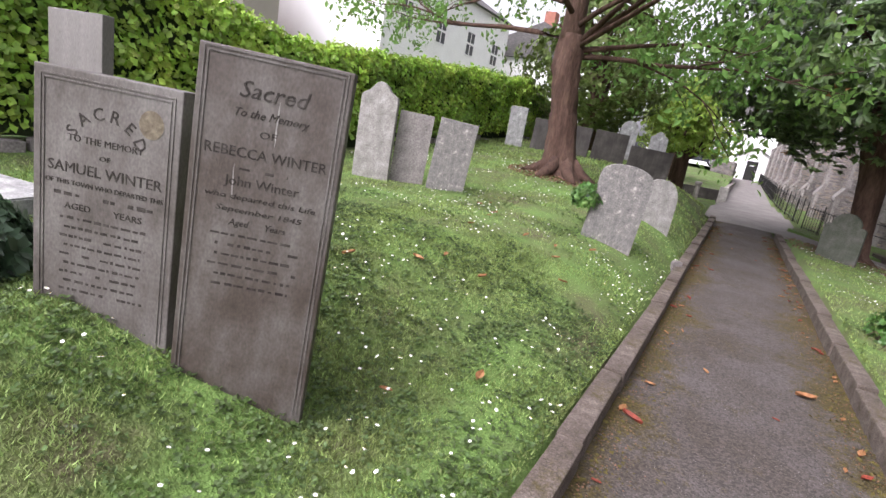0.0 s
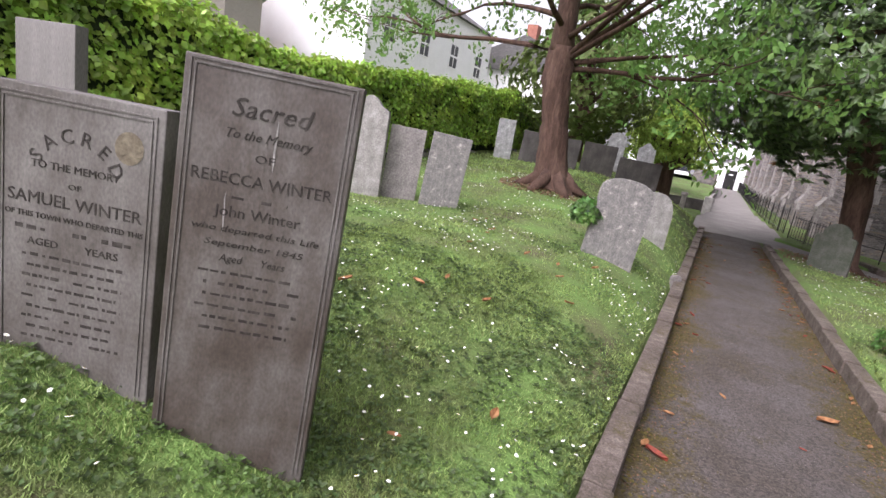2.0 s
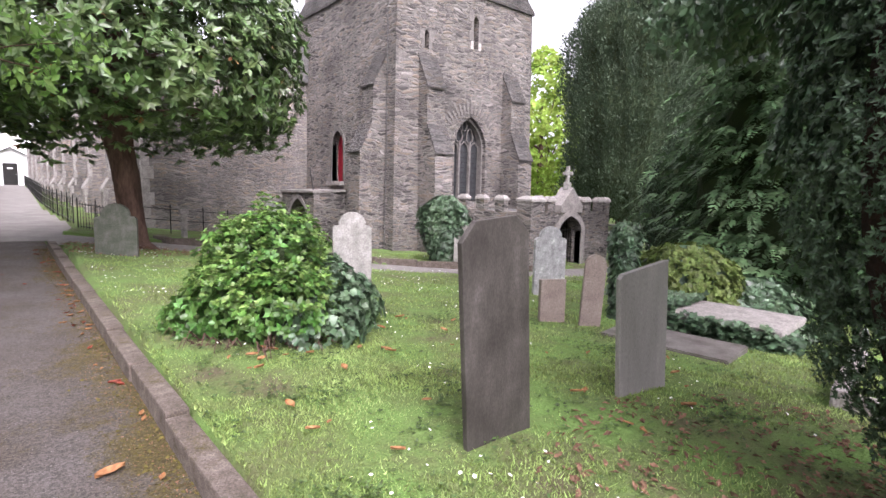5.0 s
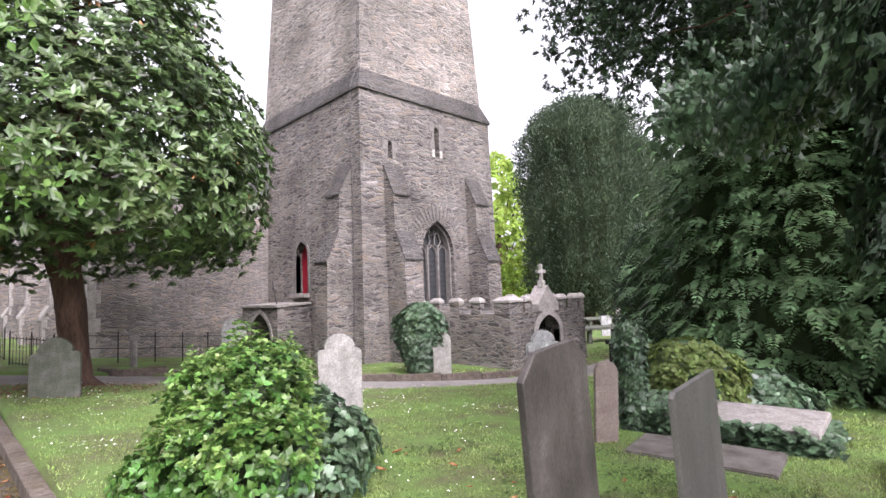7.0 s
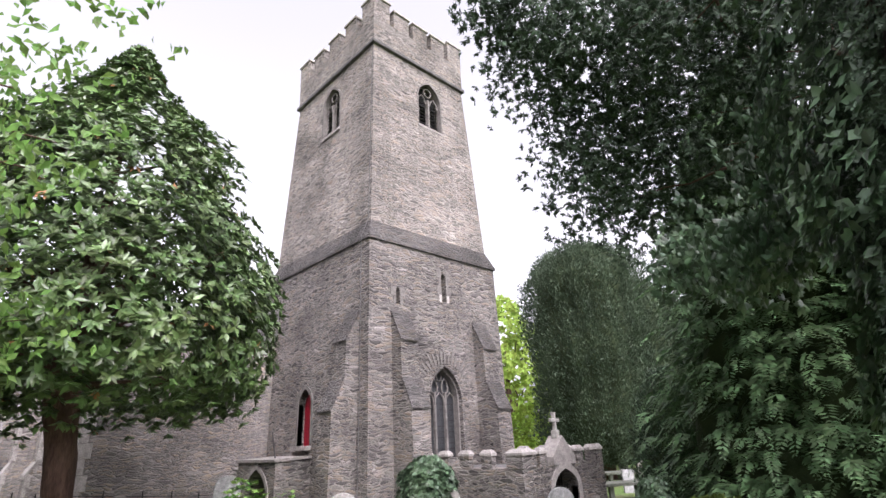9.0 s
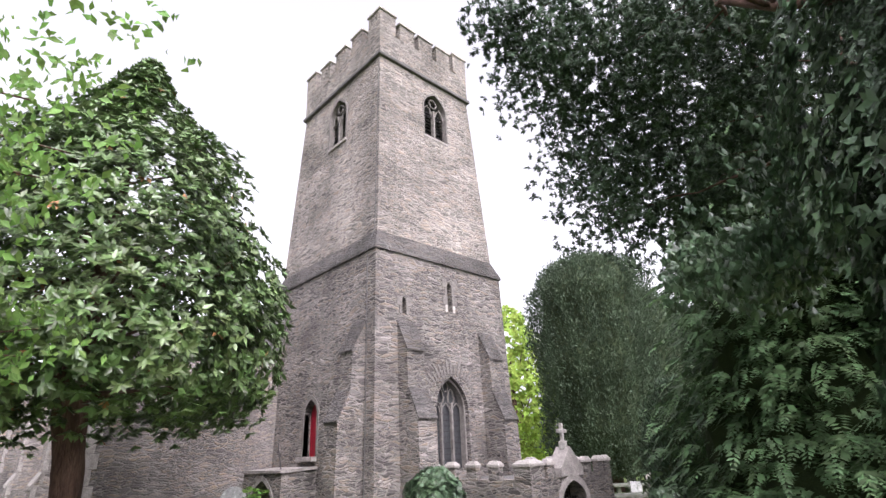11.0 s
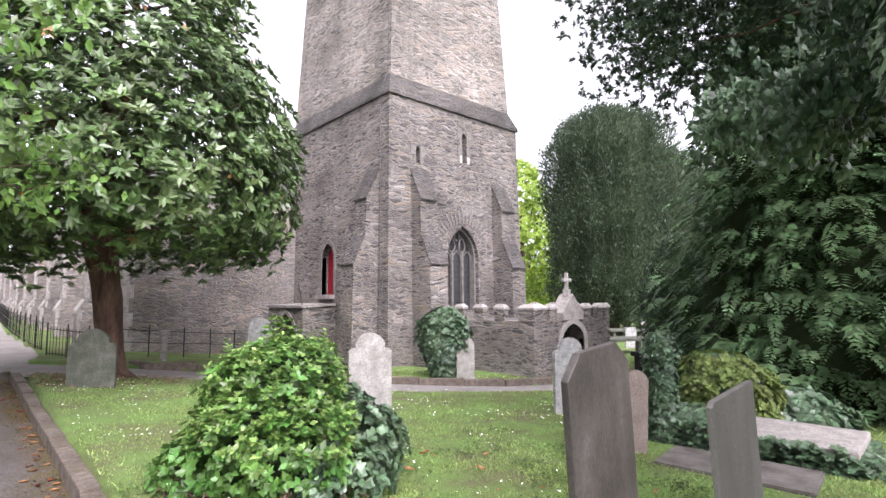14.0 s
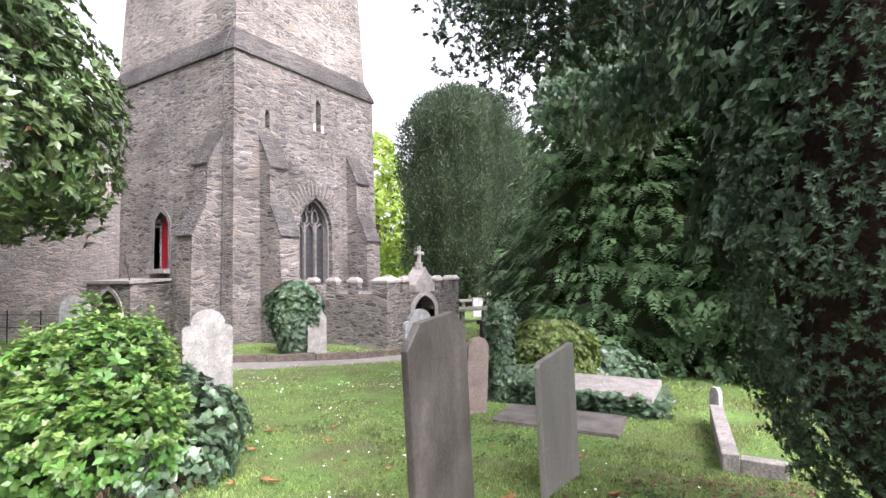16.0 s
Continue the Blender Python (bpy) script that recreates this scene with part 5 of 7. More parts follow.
irish_yew(26.5, 17.8, [(0.9, 2.2), (2.0, 2.8), (4.5, 3.2), (8.0, 3.25), (10.6, 3.1), (11.8, 2.7), (12.5, 2.1), (12.9, 1.0)], "dark upright yew with ribbed billowing foliage", M_GREYYEW, 2.0, 26000, 0.16)
irish_yew(29.4, 16.6, [(0.8, 2.2), (3, 3.3), (6, 3.4), (9.0, 2.6), (10.8, 1.2), (11.2, 0.3)], "tall grey-green yew close to another yew", M_GREYYEW, 5.0, 16000, 0.17)
irish_yew(34.5, 14.0, [(0.6, 2.5), (3, 3.6), (6, 3.6), (9.2, 2.6), (10.6, 0.6)], "grey-green yew at the back of the lawn", M_GREYYEW, 6.5, 4000)
irish_yew(16.4, 9.6, [(0.2, 0.7), (1.2, 1.05), (2.6, 1.0), (3.6, 0.6), (4.1, 0.15)], "small dark rounded yew at the edge of the lawn", M_YEW, 7.0, 2600, 0.16)


def cypress(x, y, prof, seed, count, label):
    tree = thing("cypress_tree", label, "tree", at=pose(x, y, ground_z(x, y) - 0.1))
    simple_trunk(tree, prof[-1][0] * 0.9, 0.28)
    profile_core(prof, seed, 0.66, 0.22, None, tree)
    c, n = profile_points(count, prof, seed, 0.55, 0.25)
    layer = np.round(c[:, 2] / 0.42) * 0.42
    c[:, 2] = layer - 0.28 * (np.hypot(c[:, 0], c[:, 1]) / 3.0) + rng.normal(0, 0.07, len(c))
    fronds("foliage", c, n, 0.52, M_CYPRESS, tree, 7, 0.8, 0.5)


cypress(13.2, 5.2, [(0.0, 2.2), (0.6, 3.0), (1.6, 3.1), (3.2, 2.9), (5.0, 2.6), (7.5, 2.0), (10.0, 0.9), (11.0, 0.1)], 4.0, 5200, "large cypress with drooping layered dark green fronds")
cypress(12.6, 1.6, [(0.0, 2.0), (0.6, 2.9), (1.6, 3.0), (3.2, 2.9), (5.0, 2.6), (8.0, 1.5), (9.6, 0.2)], 4.6, 4200, "cypress with drooping dark green fronds at the lawn's edge")


def near_yew():
    """The dense old yew by the path, with ivy climbing through it."""
    x, y = 3.4, 1.6
    tree = thing("yew_tree", "dense dark yew with reddish twigs and climbing ivy", "tree", at=pose(x, y, -0.1))
    bm = bmesh.new()
    tube(bm, [(0.0, -0.1, 0), (0.0, -0.1, 1.2), (0.1, -0.15, 2.8), (0.0, -0.2, 4.6), (0.1, -0.1, 7.0)], [0.4, 0.3, 0.27, 0.22, 0.12], 10)
    tips = []
    for a, up, z0, ln in ((0.9, 0.7, 3.2, 3.4), (0.7, 0.5, 3.6, 3.6), (0.5, 0.5, 3.8, 3.2), (1.1, 0.6, 4.0, 3.4), (1.25, 0.5, 4.4, 3.0), (0.2, 0.6, 4.4, 3.0)):
        branchy(bm, (0.05, -0.1, z0), (math.cos(a), math.sin(a), up), ln * 0.6, 0.05, 2, tips, 0.0, 3, 0.6)
    part("trunk", bm, M_BARK, tree, smooth=True)
    prof = [(0.4, 0.34), (0.65, 0.62), (1.0, 0.92), (1.5, 1.06), (2.0, 1.12), (2.8, 1.1), (3.6, 1.05), (4.6, 0.9), (5.4, 0.55)]
    # solid core: twig colour with the inner shade painted in
    profile_core(prof, 6.0, 0.78, 0.17, M_TWIG_SHADE, tree)
    c, n = profile_points(19000, prof, 6.0, 0.88, 0.17)
    lump = np.array([noise.noise((p[0] * 5, p[1] * 5, p[2] * 5)) for p in c])
    c = c + n * (0.09 * lump)[:, None]
    shoots = np.concatenate([c + n * q + rng.normal(0, 0.012, c.shape) for q in (0.0, 0.035)])
    rosettes("needles", shoots, np.tile(n, (2, 1)) + np.array([0, 0, 0.2]), 8, 0.03, M_YEW, tree, 0.34, 0.75, 0.0)
    # ivy in its crown
    ivy = []
    for _ in range(620):
        a, z = rng.uniform(1.0, 2.4), rng.uniform(1.9, 3.9)
        r = 1.12 + 0.4 * noise.noise((a * 2, z * 1.2, 3)) + 0.12 * (z - 1.5) / 2.4
        ivy.append((r * math.cos(a), r * math.sin(a), z))
    for bx, by, bz, br, k in ((0.7, 1.5, 2.95, 0.55, 330), (1.2, 2.1, 3.3, 0.6, 330), (1.9, 2.2, 3.5, 0.6, 260), (0.5, 1.2, 3.6, 0.6, 260)):
        ivy += crown_blob(k, (bx, by, bz), (br, br, br * 0.8), -1, 0.4, bx * 7, 0.3)
    iv = np.array(ivy)
    rosettes("ivy", iv, np.stack([iv[:, 0], iv[:, 1], np.full(len(iv), 0.5)], 1), 7, 0.078, M_IVY_DARK, tree, 0.62, 1.0, 0.5, "broad dark green ivy leaves")
    # high canopy reaching over the lawn
    cs = []
    for cx, cy, cz, rx, ry, rz, k in ((-1.2, 2.75, 6.1, 1.25, 1.4, 1.0, 1000), (-0.4, 2.9, 5.1, 1.1, 1.3, 1.2, 850), (0.3, 2.7, 4.5, 1.1, 1.2, 0.85, 600), (-0.8, 1.5, 6.0, 1.6, 1.5, 0.9, 900), (0.5, 0.8, 5.6, 1.6, 1.5, 1.0, 900), (-1.9, 3.2, 6.6, 0.8, 0.9, 0.6, 450), (-0.2, 3.0, 7.2, 2.0, 1.6, 1.0, 700), (-0.2, 0.0, 4.9, 1.2, 1.2, 0.8, 700), (1.2, 1.8, 7.0, 2.2, 2.0, 1.2, 1500), (2.4, 0.2, 6.2, 1.8, 1.8, 1.6, 1200), (0.8, 3.2, 6.2, 1.7, 1.5, 1.3, 1200), (0.9, 2.0, 5.3, 1.5, 1.6, 1.0, 1100), (0.0, 1.6, 6.9, 1.6, 1.6, 0.8, 900)):
        for p in crown_blob(int(k * 1.15), (cx + 2.68, cy + 0.35, cz), (rx, ry, rz), -1, 0.16, cx * 3 + cz, 0.25):
            cs.append(p)
    for t in tips:
        for _ in range(10):
            cs.append(tuple(np.array(t) + rng.normal(0, 0.22, 3)))
    c = np.array(cs)
    rosettes("canopy", c, rng.normal(0, 1, c.shape) + np.array([-0.3, 0.4, -0.2]), 14, 0.07, M_YEW, tree, 0.3, 1.0, 0.15)


near_yew()


def background_tree(x, y, z, r, h, material, label, n=900, leaf=0.5, seed=1.0, low=1.5):
    tree = thing("background_tree", label, "tree", "trees far behind", at=pose(x, y, z))
    bm = bmesh.new()
    tips = []
    tube(bm, [(0, 0, 0), (0, 0, h * 0.35), (0, 0, h * 0.7)], [0.3, 0.25, 0.1], 8)
    for k in range(5):
        branchy(bm, (0, 0, h * 0.3 + 0.06 * h * k), (math.cos(k * 1.3), math.sin(k * 1.3), 0.8), r * 0.5, 0.12, 1, tips)
    part("trunk", bm, M_BARK, tree, smooth=True)
    prof = [(low, r * 0.5), (h * 0.35, r * 0.95), (h * 0.55, r), (h * 0.8, r * 0.7), (h, r * 0.15)]
    c, nn = profile_points(n, prof, seed, 0.5, 0.4)
    rosettes("crown", c, nn, 7, leaf, material, tree, 0.55, 1.0, 0.2)


background_tree(35.5, 31.5, -0.8, 5.0, 14.5, M_FARTREE, "bright yellow-green spring tree behind the tower", 1500, 0.45, 1.0, 0.5)
background_tree(46.0, 27.0, -0.8, 7.0, 15, M_FARTREE, "bright green spring tree behind the yews", 1300, 0.55, 2.0)
background_tree(56.0, 8.0, -0.8, 8.0, 14, M_SHRUB, "broad green tree at the far edge of the churchyard", 1200, 0.6, 3.0)
background_tree(40.0, 42.0, -0.8, 7.0, 12, M_FARTREE, "bright green tree beyond the church", 900, 0.55, 4.0)
background_tree(-2.6, 21.5, 0.5, 1.7, 4.2, M_FARTREE, "small yellow-green tree beside the car park", 1100, 0.16, 5.0, 1.5)
background_tree(-5.2, 17.6, 1.4, 2.6, 5.2, M_SHRUB, "bushy dark green tree above slate slabs", 1700, 0.2, 6.0, 0.8)
background_tree(-3.6, 27.0, 0.8, 1.9, 4.6, M_SHRUB, "leafy tree by the car park", 1000, 0.2, 8.0, 1.4)


def shrub(x, y, z, prof, tufts, leaf, material, label, seed, stretch=(1, 1), aspect=0.7, per=6, core=0.8):
    bush = thing("shrub", label, "shrub", at=pose(x, y, z) @ Matrix.Diagonal((*stretch, 1, 1)))
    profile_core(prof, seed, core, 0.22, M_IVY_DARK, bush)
    c, n = profile_points(tufts, prof, seed, 0.8, 0.24)
    rosettes("leaves", c, n + np.array([0, 0, 0.5]), per, leaf, material, bush, aspect, 1.0, 0.2)
    return bush


def mound(n, centre, radii, seed):
    """Places on the lumpy skin of a leafy lobe."""
    d = rng.normal(0, 1, (n, 3))
    d /= np.linalg.norm(d, axis=1, keepdims=True)
    k = np.array([1 + 0.3 * noise.noise((q[0] * 2.4 + seed, q[1] * 2.4, q[2] * 2.4)) for q in d]) * rng.uniform(0.8, 1.05, n)
    p = np.array(centre) + d * k[:, None] * np.array(radii)
    return [tuple(q) for q in p if q[2] > 0.01]


def ivy_bush():
    """An uneven mound: a tall leafy crown, a dark ivy lobe to one side and a skirt with dry stems."""
    bush = thing("shrub", "bright green leafy bush with dark ivy on one side", "shrub", at=pose(2.2, 7.1, 0.06))
    prof = [(0.02, 0.66), (0.3, 0.8), (0.6, 0.72), (0.9, 0.52), (1.12, 0.3), (1.24, 0.1)]
    # dark core paints the shade inside the mound
    profile_core(prof, 1.5, 0.62, 0.1, M_LEAF_SHADE, bush)
    lobes = ((-0.05, 0.0, 0.74, 0.62, 0.62, 0.58, 620), (0.12, 0.1, 0.96, 0.36, 0.4, 0.28, 260), (-0.38, -0.15, 0.46, 0.5, 0.5, 0.44, 420), (-0.72, 0.1, 0.25, 0.34, 0.4, 0.28, 190), (-0.1, -0.55, 0.4, 0.5, 0.45, 0.42, 360), (0.35, 0.35, 0.62, 0.5, 0.5, 0.52, 380), (-0.25, 0.2, 0.9, 0.32, 0.36, 0.26, 200))
    pts, nrm = [], []
    for cx, cy, cz, rx, ry, rz, k in lobes:
        for p in mound(k, (cx, cy, cz), (rx, ry, rz), cx * 5 + 2):
            pts.append(p)
            nrm.append(((p[0] - cx) / rx, (p[1] - cy) / ry, (p[2] - cz) / rz + 0.5))
    c, n = np.array(pts), np.array(nrm)
    rosettes("leaves", c, n, 7, 0.075, M_IVY, bush, 0.62, 1.0, 0.2)
    fresh = (c[:, 2] > 0.45) & (rng.uniform(size=len(c)) < 0.75)
    rosettes("new_growth", c[fresh] + n[fresh] * 0.03, n[fresh] + np.array([0, 0, 0.8]), 7, 0.058, M_YOUNG, bush, 0.62, 0.9, 0.05, "bright yellow-green young leaves")
    tops = (c[:, 2] > 0.6) & (rng.uniform(size=len(c)) < 0.14)
    st, sn = c[tops], n[tops] * 0.3 + np.array([0, 0, 0.9])
    long = rng.uniform(0.05, 0.17, len(st))
    sp = np.concatenate([st + sn * (long * q)[:, None] for q in (0.35, 0.7, 1.0)])
    rosettes("sprig_growth", sp + rng.normal(0, 0.01, sp.shape), np.tile([[0, 0, 1.0]], (len(sp), 1)), 5, 0.056, M_YOUNG, bush, 0.6, 0.9, 0.05, "upright leafy shoots")
    pts, nrm = [], []
    for cx, cy, cz, rx, ry, rz, k in ((0.5, -0.4, 0.34, 0.46, 0.46, 0.42, 420), (0.82, -0.1, 0.2, 0.4, 0.4, 0.3, 260), (0.2, -0.72, 0.2, 0.42, 0.34, 0.26, 240), (0.62, 0.1, 0.55, 0.32, 0.36, 0.3, 180)):
        for p in mound(k, (cx, cy, cz), (rx, ry, rz), cx * 5):
            pts.append(p)
            nrm.append(((p[0] - cx) / rx, (p[1] - cy) / ry, (p[2] - cz) / rz + 0.3))
    c, n = np.array(pts), np.array(nrm)
    c[:, 2] = np.maximum(c[:, 2], 0.02)
    rosettes("ivy", c, n, 6, 0.075, M_IVY_DARK, bush, 0.8, 1.0, 0.25, "dark blue-green ivy leaves")
    bm = bmesh.new()
    for k in range(46):
        a = rng.uniform(3.1, 5.0)
        r = rng.uniform(0.85, 1.05)
        x0, y0 = r * math.cos(a), r * math.sin(a)
        tube(bm, [(x0 * 0.8, y0 * 0.8, 0.05), (x0, y0, 0.14 + rng.uniform(0, 0.12)), (x0 * 1.12, y0 * 1.12 + rng.uniform(-0.15, 0.15), 0.06 + rng.uniform(0, 0.1))], [0.01, 0.007, 0.003], 5)
    part("stem_tangle", bm, M_BARK, bush, "dry brown stems")["kind"] = "stuff"


ivy_bush()
shrub(8.72, 12.05, -0.25, [(0.02, 0.36), (0.4, 0.5), (0.9, 0.68), (1.4, 0.6), (1.72, 0.2)], 1900, 0.1, M_IVY_DARK, "dark ivy bush against the porch wall", 2.5)
shrub(6.75, 5.7, -0.15, [(0.02, 0.15), (0.6, 0.16), (1.0, 0.17), (1.2, 0.2), (1.38, 0.1)], 700, 0.09, M_IVY_DARK, "narrow post smothered in dark ivy", 3.5)
shrub(8.6, 5.7, -0.25, [(0.02, 0.9), (0.4, 1.1), (0.8, 0.95), (1.08, 0.4)], 1800, 0.1, M_SHRUB, "low olive green bush", 4.5, (0.85, 0.85))
shrub(9.5, 5.0, -0.35, [(0.02, 0.7), (0.3, 0.85), (0.5, 0.6), (0.65, 0.3)], 900, 0.12, M_IVY_DARK, "low spreading green bush under the cypress", 5.5)
shrub(-1.98, 6.55, 0.95, [(0.0, 0.12), (0.12, 0.17), (0.26, 0.08)], 160, 0.06, M_IVY, "tuft of ivy growing on a gravestone", 6.5)
shrub(-3.5, 1.15, 0.5, [(0.0, 0.22), (0.2, 0.3), (0.4, 0.18)], 420, 0.085, M_IVY_DARK, "dark green leafy plant beside the ledger stone", 7.5, core=0.3)
shrub(20.0, 15.8, -0.4, [(0.0, 0.8), (0.4, 0.9), (0.7, 0.3)], 400, 0.12, M_SHRUB, "small clipped bush on the far lawn", 8.5)


def wall_rise(y):
    """The wall steps up towards the older end of the yard."""
    return 0.45 * min(1.0, max(0.0, (7.0 - y) / 4.0))


def build_hedge():
    hedge = thing("ivy_wall", "long churchyard wall buried under bright green ivy", "hedge")

    # wall body, coloured near-black to paint the shade behind the ivy
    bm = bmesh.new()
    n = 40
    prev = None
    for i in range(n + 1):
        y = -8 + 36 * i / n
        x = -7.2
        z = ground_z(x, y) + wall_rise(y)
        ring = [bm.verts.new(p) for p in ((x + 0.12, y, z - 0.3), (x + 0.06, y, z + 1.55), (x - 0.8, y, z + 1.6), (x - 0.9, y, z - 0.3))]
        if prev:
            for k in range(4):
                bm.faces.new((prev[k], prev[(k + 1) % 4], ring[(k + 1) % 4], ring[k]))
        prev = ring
    part("wall", bm, M_LEAF_SHADE, hedge)
    k = 62000
    y = rng.uniform(-8, 28, k)
    t = rng.uniform(0, 1, k)
    up = t > 0.66
    gz = np.array([ground_z(-7.2, yy) for yy in y])
    rise = np.array([wall_rise(yy) for yy in y])
    bump = np.array([0.2 * noise.noise((yy * 0.9, tt * 3, 5)) + 0.1 * noise.noise((yy * 3, tt * 8, 5)) for yy, tt in zip(y, t)])
    x = np.where(up, -6.95 - (t - 0.66) / 0.34 * 1.1, -6.98 + bump) + rng.normal(0, 0.05, k)
    z = gz + np.where(up, 1.7 + bump + rise, 0.22 + t / 0.66 * (1.5 + rise)) + rng.normal(0, 0.05, k)
    nrm = np.where(up[:, None], [[0.3, 0, 1]], [[1, 0, 0.35]])
    leaf_mesh("ivy", np.stack([x, y, z], 1), nrm, 0.1, M_WALLIVY, hedge, 0.8, 0.45)
    top = up & (rng.uniform(size=k) < 0.5)
    leaf_mesh("new_growth", np.stack([x, y, z + 0.06], 1)[top], nrm[top], 0.11, M_FRESH, hedge, 0.75, 0.5)
    for i in range(60):
        yy = -2 + i * 0.33
        if noise.noise((yy * 0.8, 3.0, 1.0)) < -0.02:
            continue
        bm = bmesh.new()
        ln = rng.uniform(0.22, 0.34)
        box(bm, -7.06, 0, 0, -6.95 + rng.uniform(0, 0.1), ln, rng.uniform(0.06, 0.2), 0.02)
        ob = part("stone", bm, M_TRIM, hedge)
        ob.matrix_basis = pose(0, yy, ground_z(-7.0, yy) - 0.02, rng.uniform(-6, 6), 0, rng.uniform(-1.2, 1.2))


build_hedge()


# ---- lettering ----
def words(text, size, width=None, shear=0.0):
    """The mesh of one line of lettering, standing in the x-z plane."""
    cu = bpy.data.curves.new("lettering", "FONT")
    cu.body, cu.size, cu.extrude, cu.shear = text, size, 0.0015, shear
    cu.align_x, cu.align_y = "CENTER", "CENTER"
    cu.resolution_u = 2
    tmp = new("lettering_curve", cu)
    me = bpy.data.meshes.new_from_object(tmp.evaluated_get(bpy.context.evaluated_depsgraph_get()))
    bpy.data.objects.remove(tmp)
    bpy.data.curves.remove(cu)
    if width:
        xs = [v.co.x for v in me.vertices]
        k = width / (max(xs) - min(xs))
        for v in me.vertices:
            v.co.x *= k
    return me


def inscribe(stone, lines, lift=0.0):
    """lines: (text or None for worn bars, height on the stone, letter height, width, slant)."""
    for text, z, size, width, slant in lines:
        z += lift
        if text:
            me = words(text, size * 1.35, width, slant)
            me.materials.append(M_LETTER)
            ob = new("lettering", me)
            ob.parent = stone
            ob.matrix_basis = pose(0, -0.0012, z, 90, 0, 0)
        else:
            bm = bmesh.new()
            u = -width / 2
            while u < width / 2:
                ln = rng.uniform(0.01, 0.045)
                if rng.uniform() < 0.85:
                    box(bm, u, -0.0012, z - size * rng.uniform(0.3, 0.5), min(u + ln, width / 2), 0.002, z + size * rng.uniform(0.2, 0.5))
                u += ln + rng.uniform(0.006, 0.018)
            part("lettering", bm, M_LETTER, stone)


inscribe(G_A, [("Sacred", 1.40, 0.07, 0.28, 0.25), ("To the Memory", 1.31, 0.035, 0.30, 0.35), ("OF", 1.235, 0.03, 0.07, 0), ("REBECCA WINTER", 1.15, 0.045, 0.50, 0), (None, 1.085, 0.016, 0.2, 0), ("John Winter", 1.03, 0.042, 0.31, 0), ("who departed this Life", 0.965, 0.024, 0.46, 0.15), ("September 1845", 0.91, 0.024, 0.36, 0.15), ("Aged      Years", 0.855, 0.03, 0.24, 0.2)]
         + [(None, 0.80 - 0.045 * k, 0.014, 0.38 - 0.05 * (k % 3 == 2), 0) for k in range(6)], 0.1)
inscribe(G_B, [("TO THE MEMORY", 0.95, 0.03, 0.34, 0), ("OF", 0.885, 0.022, 0.05, 0), ("SAMUEL WINTER", 0.82, 0.048, 0.52, 0), ("OF THIS TOWN WHO DEPARTED THIS", 0.755, 0.022, 0.54, 0), (None, 0.705, 0.02, 0.46, 0), ("AGED        YEARS", 0.652, 0.03, 0.36, 0)]
         + [(None, 0.60 - 0.042 * k, 0.014, 0.4 - 0.04 * (k % 2), 0) for k in range(9)])
for i, ch in enumerate("SACRED"):
    a = math.radians(62 - i * 25)
    me = words(ch, 0.075)
    me.materials.append(M_LETTER)
    ob = new("lettering", me)
    ob.parent = G_B
    ob.matrix_basis = pose(0.17 * -math.sin(a), -0.0012, 0.90 + 0.17 * math.cos(a), 0, 0, 0) @ Matrix.Rotation(-a, 4, "Y") @ pose(0, 0, 0, 90, 0, 0)


def border(stone, w, z0, z1, inset=0.03):
    bm = bmesh.new()
    for k in (0, 0.016):
        a = w / 2 - inset - k
        box(bm, -a, -0.004, z1 - inset - k - 0.006, a, 0.003, z1 - inset - k)
        box(bm, -a, -0.004, z0, -a + 0.006, 0.003, z1 - inset - k - 0.0065)
        box(bm, a - 0.006, -0.004, z0, a, 0.003, z1 - inset - k - 0.0065)
    part("moulded_border", bm, M_SLATE_GREY, stone)


border(G_B, 0.658, 0.1, 1.23)
border(G_A, 0.588, 0.1, 1.65, 0.008)
# lichen disc and white runs
bm = bmesh.new()
ring = [bm.verts.new((0.2 + 0.055 * (1 + 0.25 * noise.noise((i, 0, 0))) * math.cos(i * math.pi / 10), -0.002, 1.07 + 0.06 * (1 + 0.25 * noise.noise((i, 3, 0))) * math.sin(i * math.pi / 10))) for i in range(20)]
bm.faces.new(ring)
part("lichen_patch", bm, mat("yellow_lichen", [(0.12, 0.1, 0.07), (0.17, 0.145, 0.1)], 20, 0.95, 0.3), G_B, "yellowish lichen patch")


def streak(stone, x, z0, z1, w=0.006):
    bm = bmesh.new()
    n = 9
    left, right = [], []
    for i in range(n):
        z = z0 + (z1 - z0) * i / (n - 1)
        c = x + 0.004 * noise.noise((z * 20, x, 0))
        h = w / 2 * (1 - abs(2 * i / (n - 1) - 1) ** 3)
        left.append(bm.verts.new((c - h - 0.0005, -0.0022, z)))
        right.append(bm.verts.new((c + h + 0.0005, -0.0022, z)))
    for i in range(n - 1):
        bm.faces.new((left[i], right[i], right[i + 1], left[i + 1]))
    part("white_streak", bm, M_SCRATCH, stone)


streak(G_A, 0.03, 1.3, 1.48)
streak(G_A, -0.12, 1.05, 1.2, 0.004)
for x, z0, z1 in ((0.04, 0.62, 0.78), (0.1, 0.55, 0.7)):
    streak(bpy.data.objects["gravestone.010"], x, z0, z1, 0.003)


# ---- tombs and grave kerbs ----
def slab(name, corners, z, thick, material, label, category="grave slab"):
    bm = bmesh.new()
    prism(bm, corners, (z, z + thick), "z")
    edges = [e for e in bm.edges if e.calc_face_angle(0) > 0.6]
    bmesh.ops.bevel(bm, geom=edges, offset=0.012, segments=2, affect="EDGES")
    return tagged(part(name, bm, material), label, category)


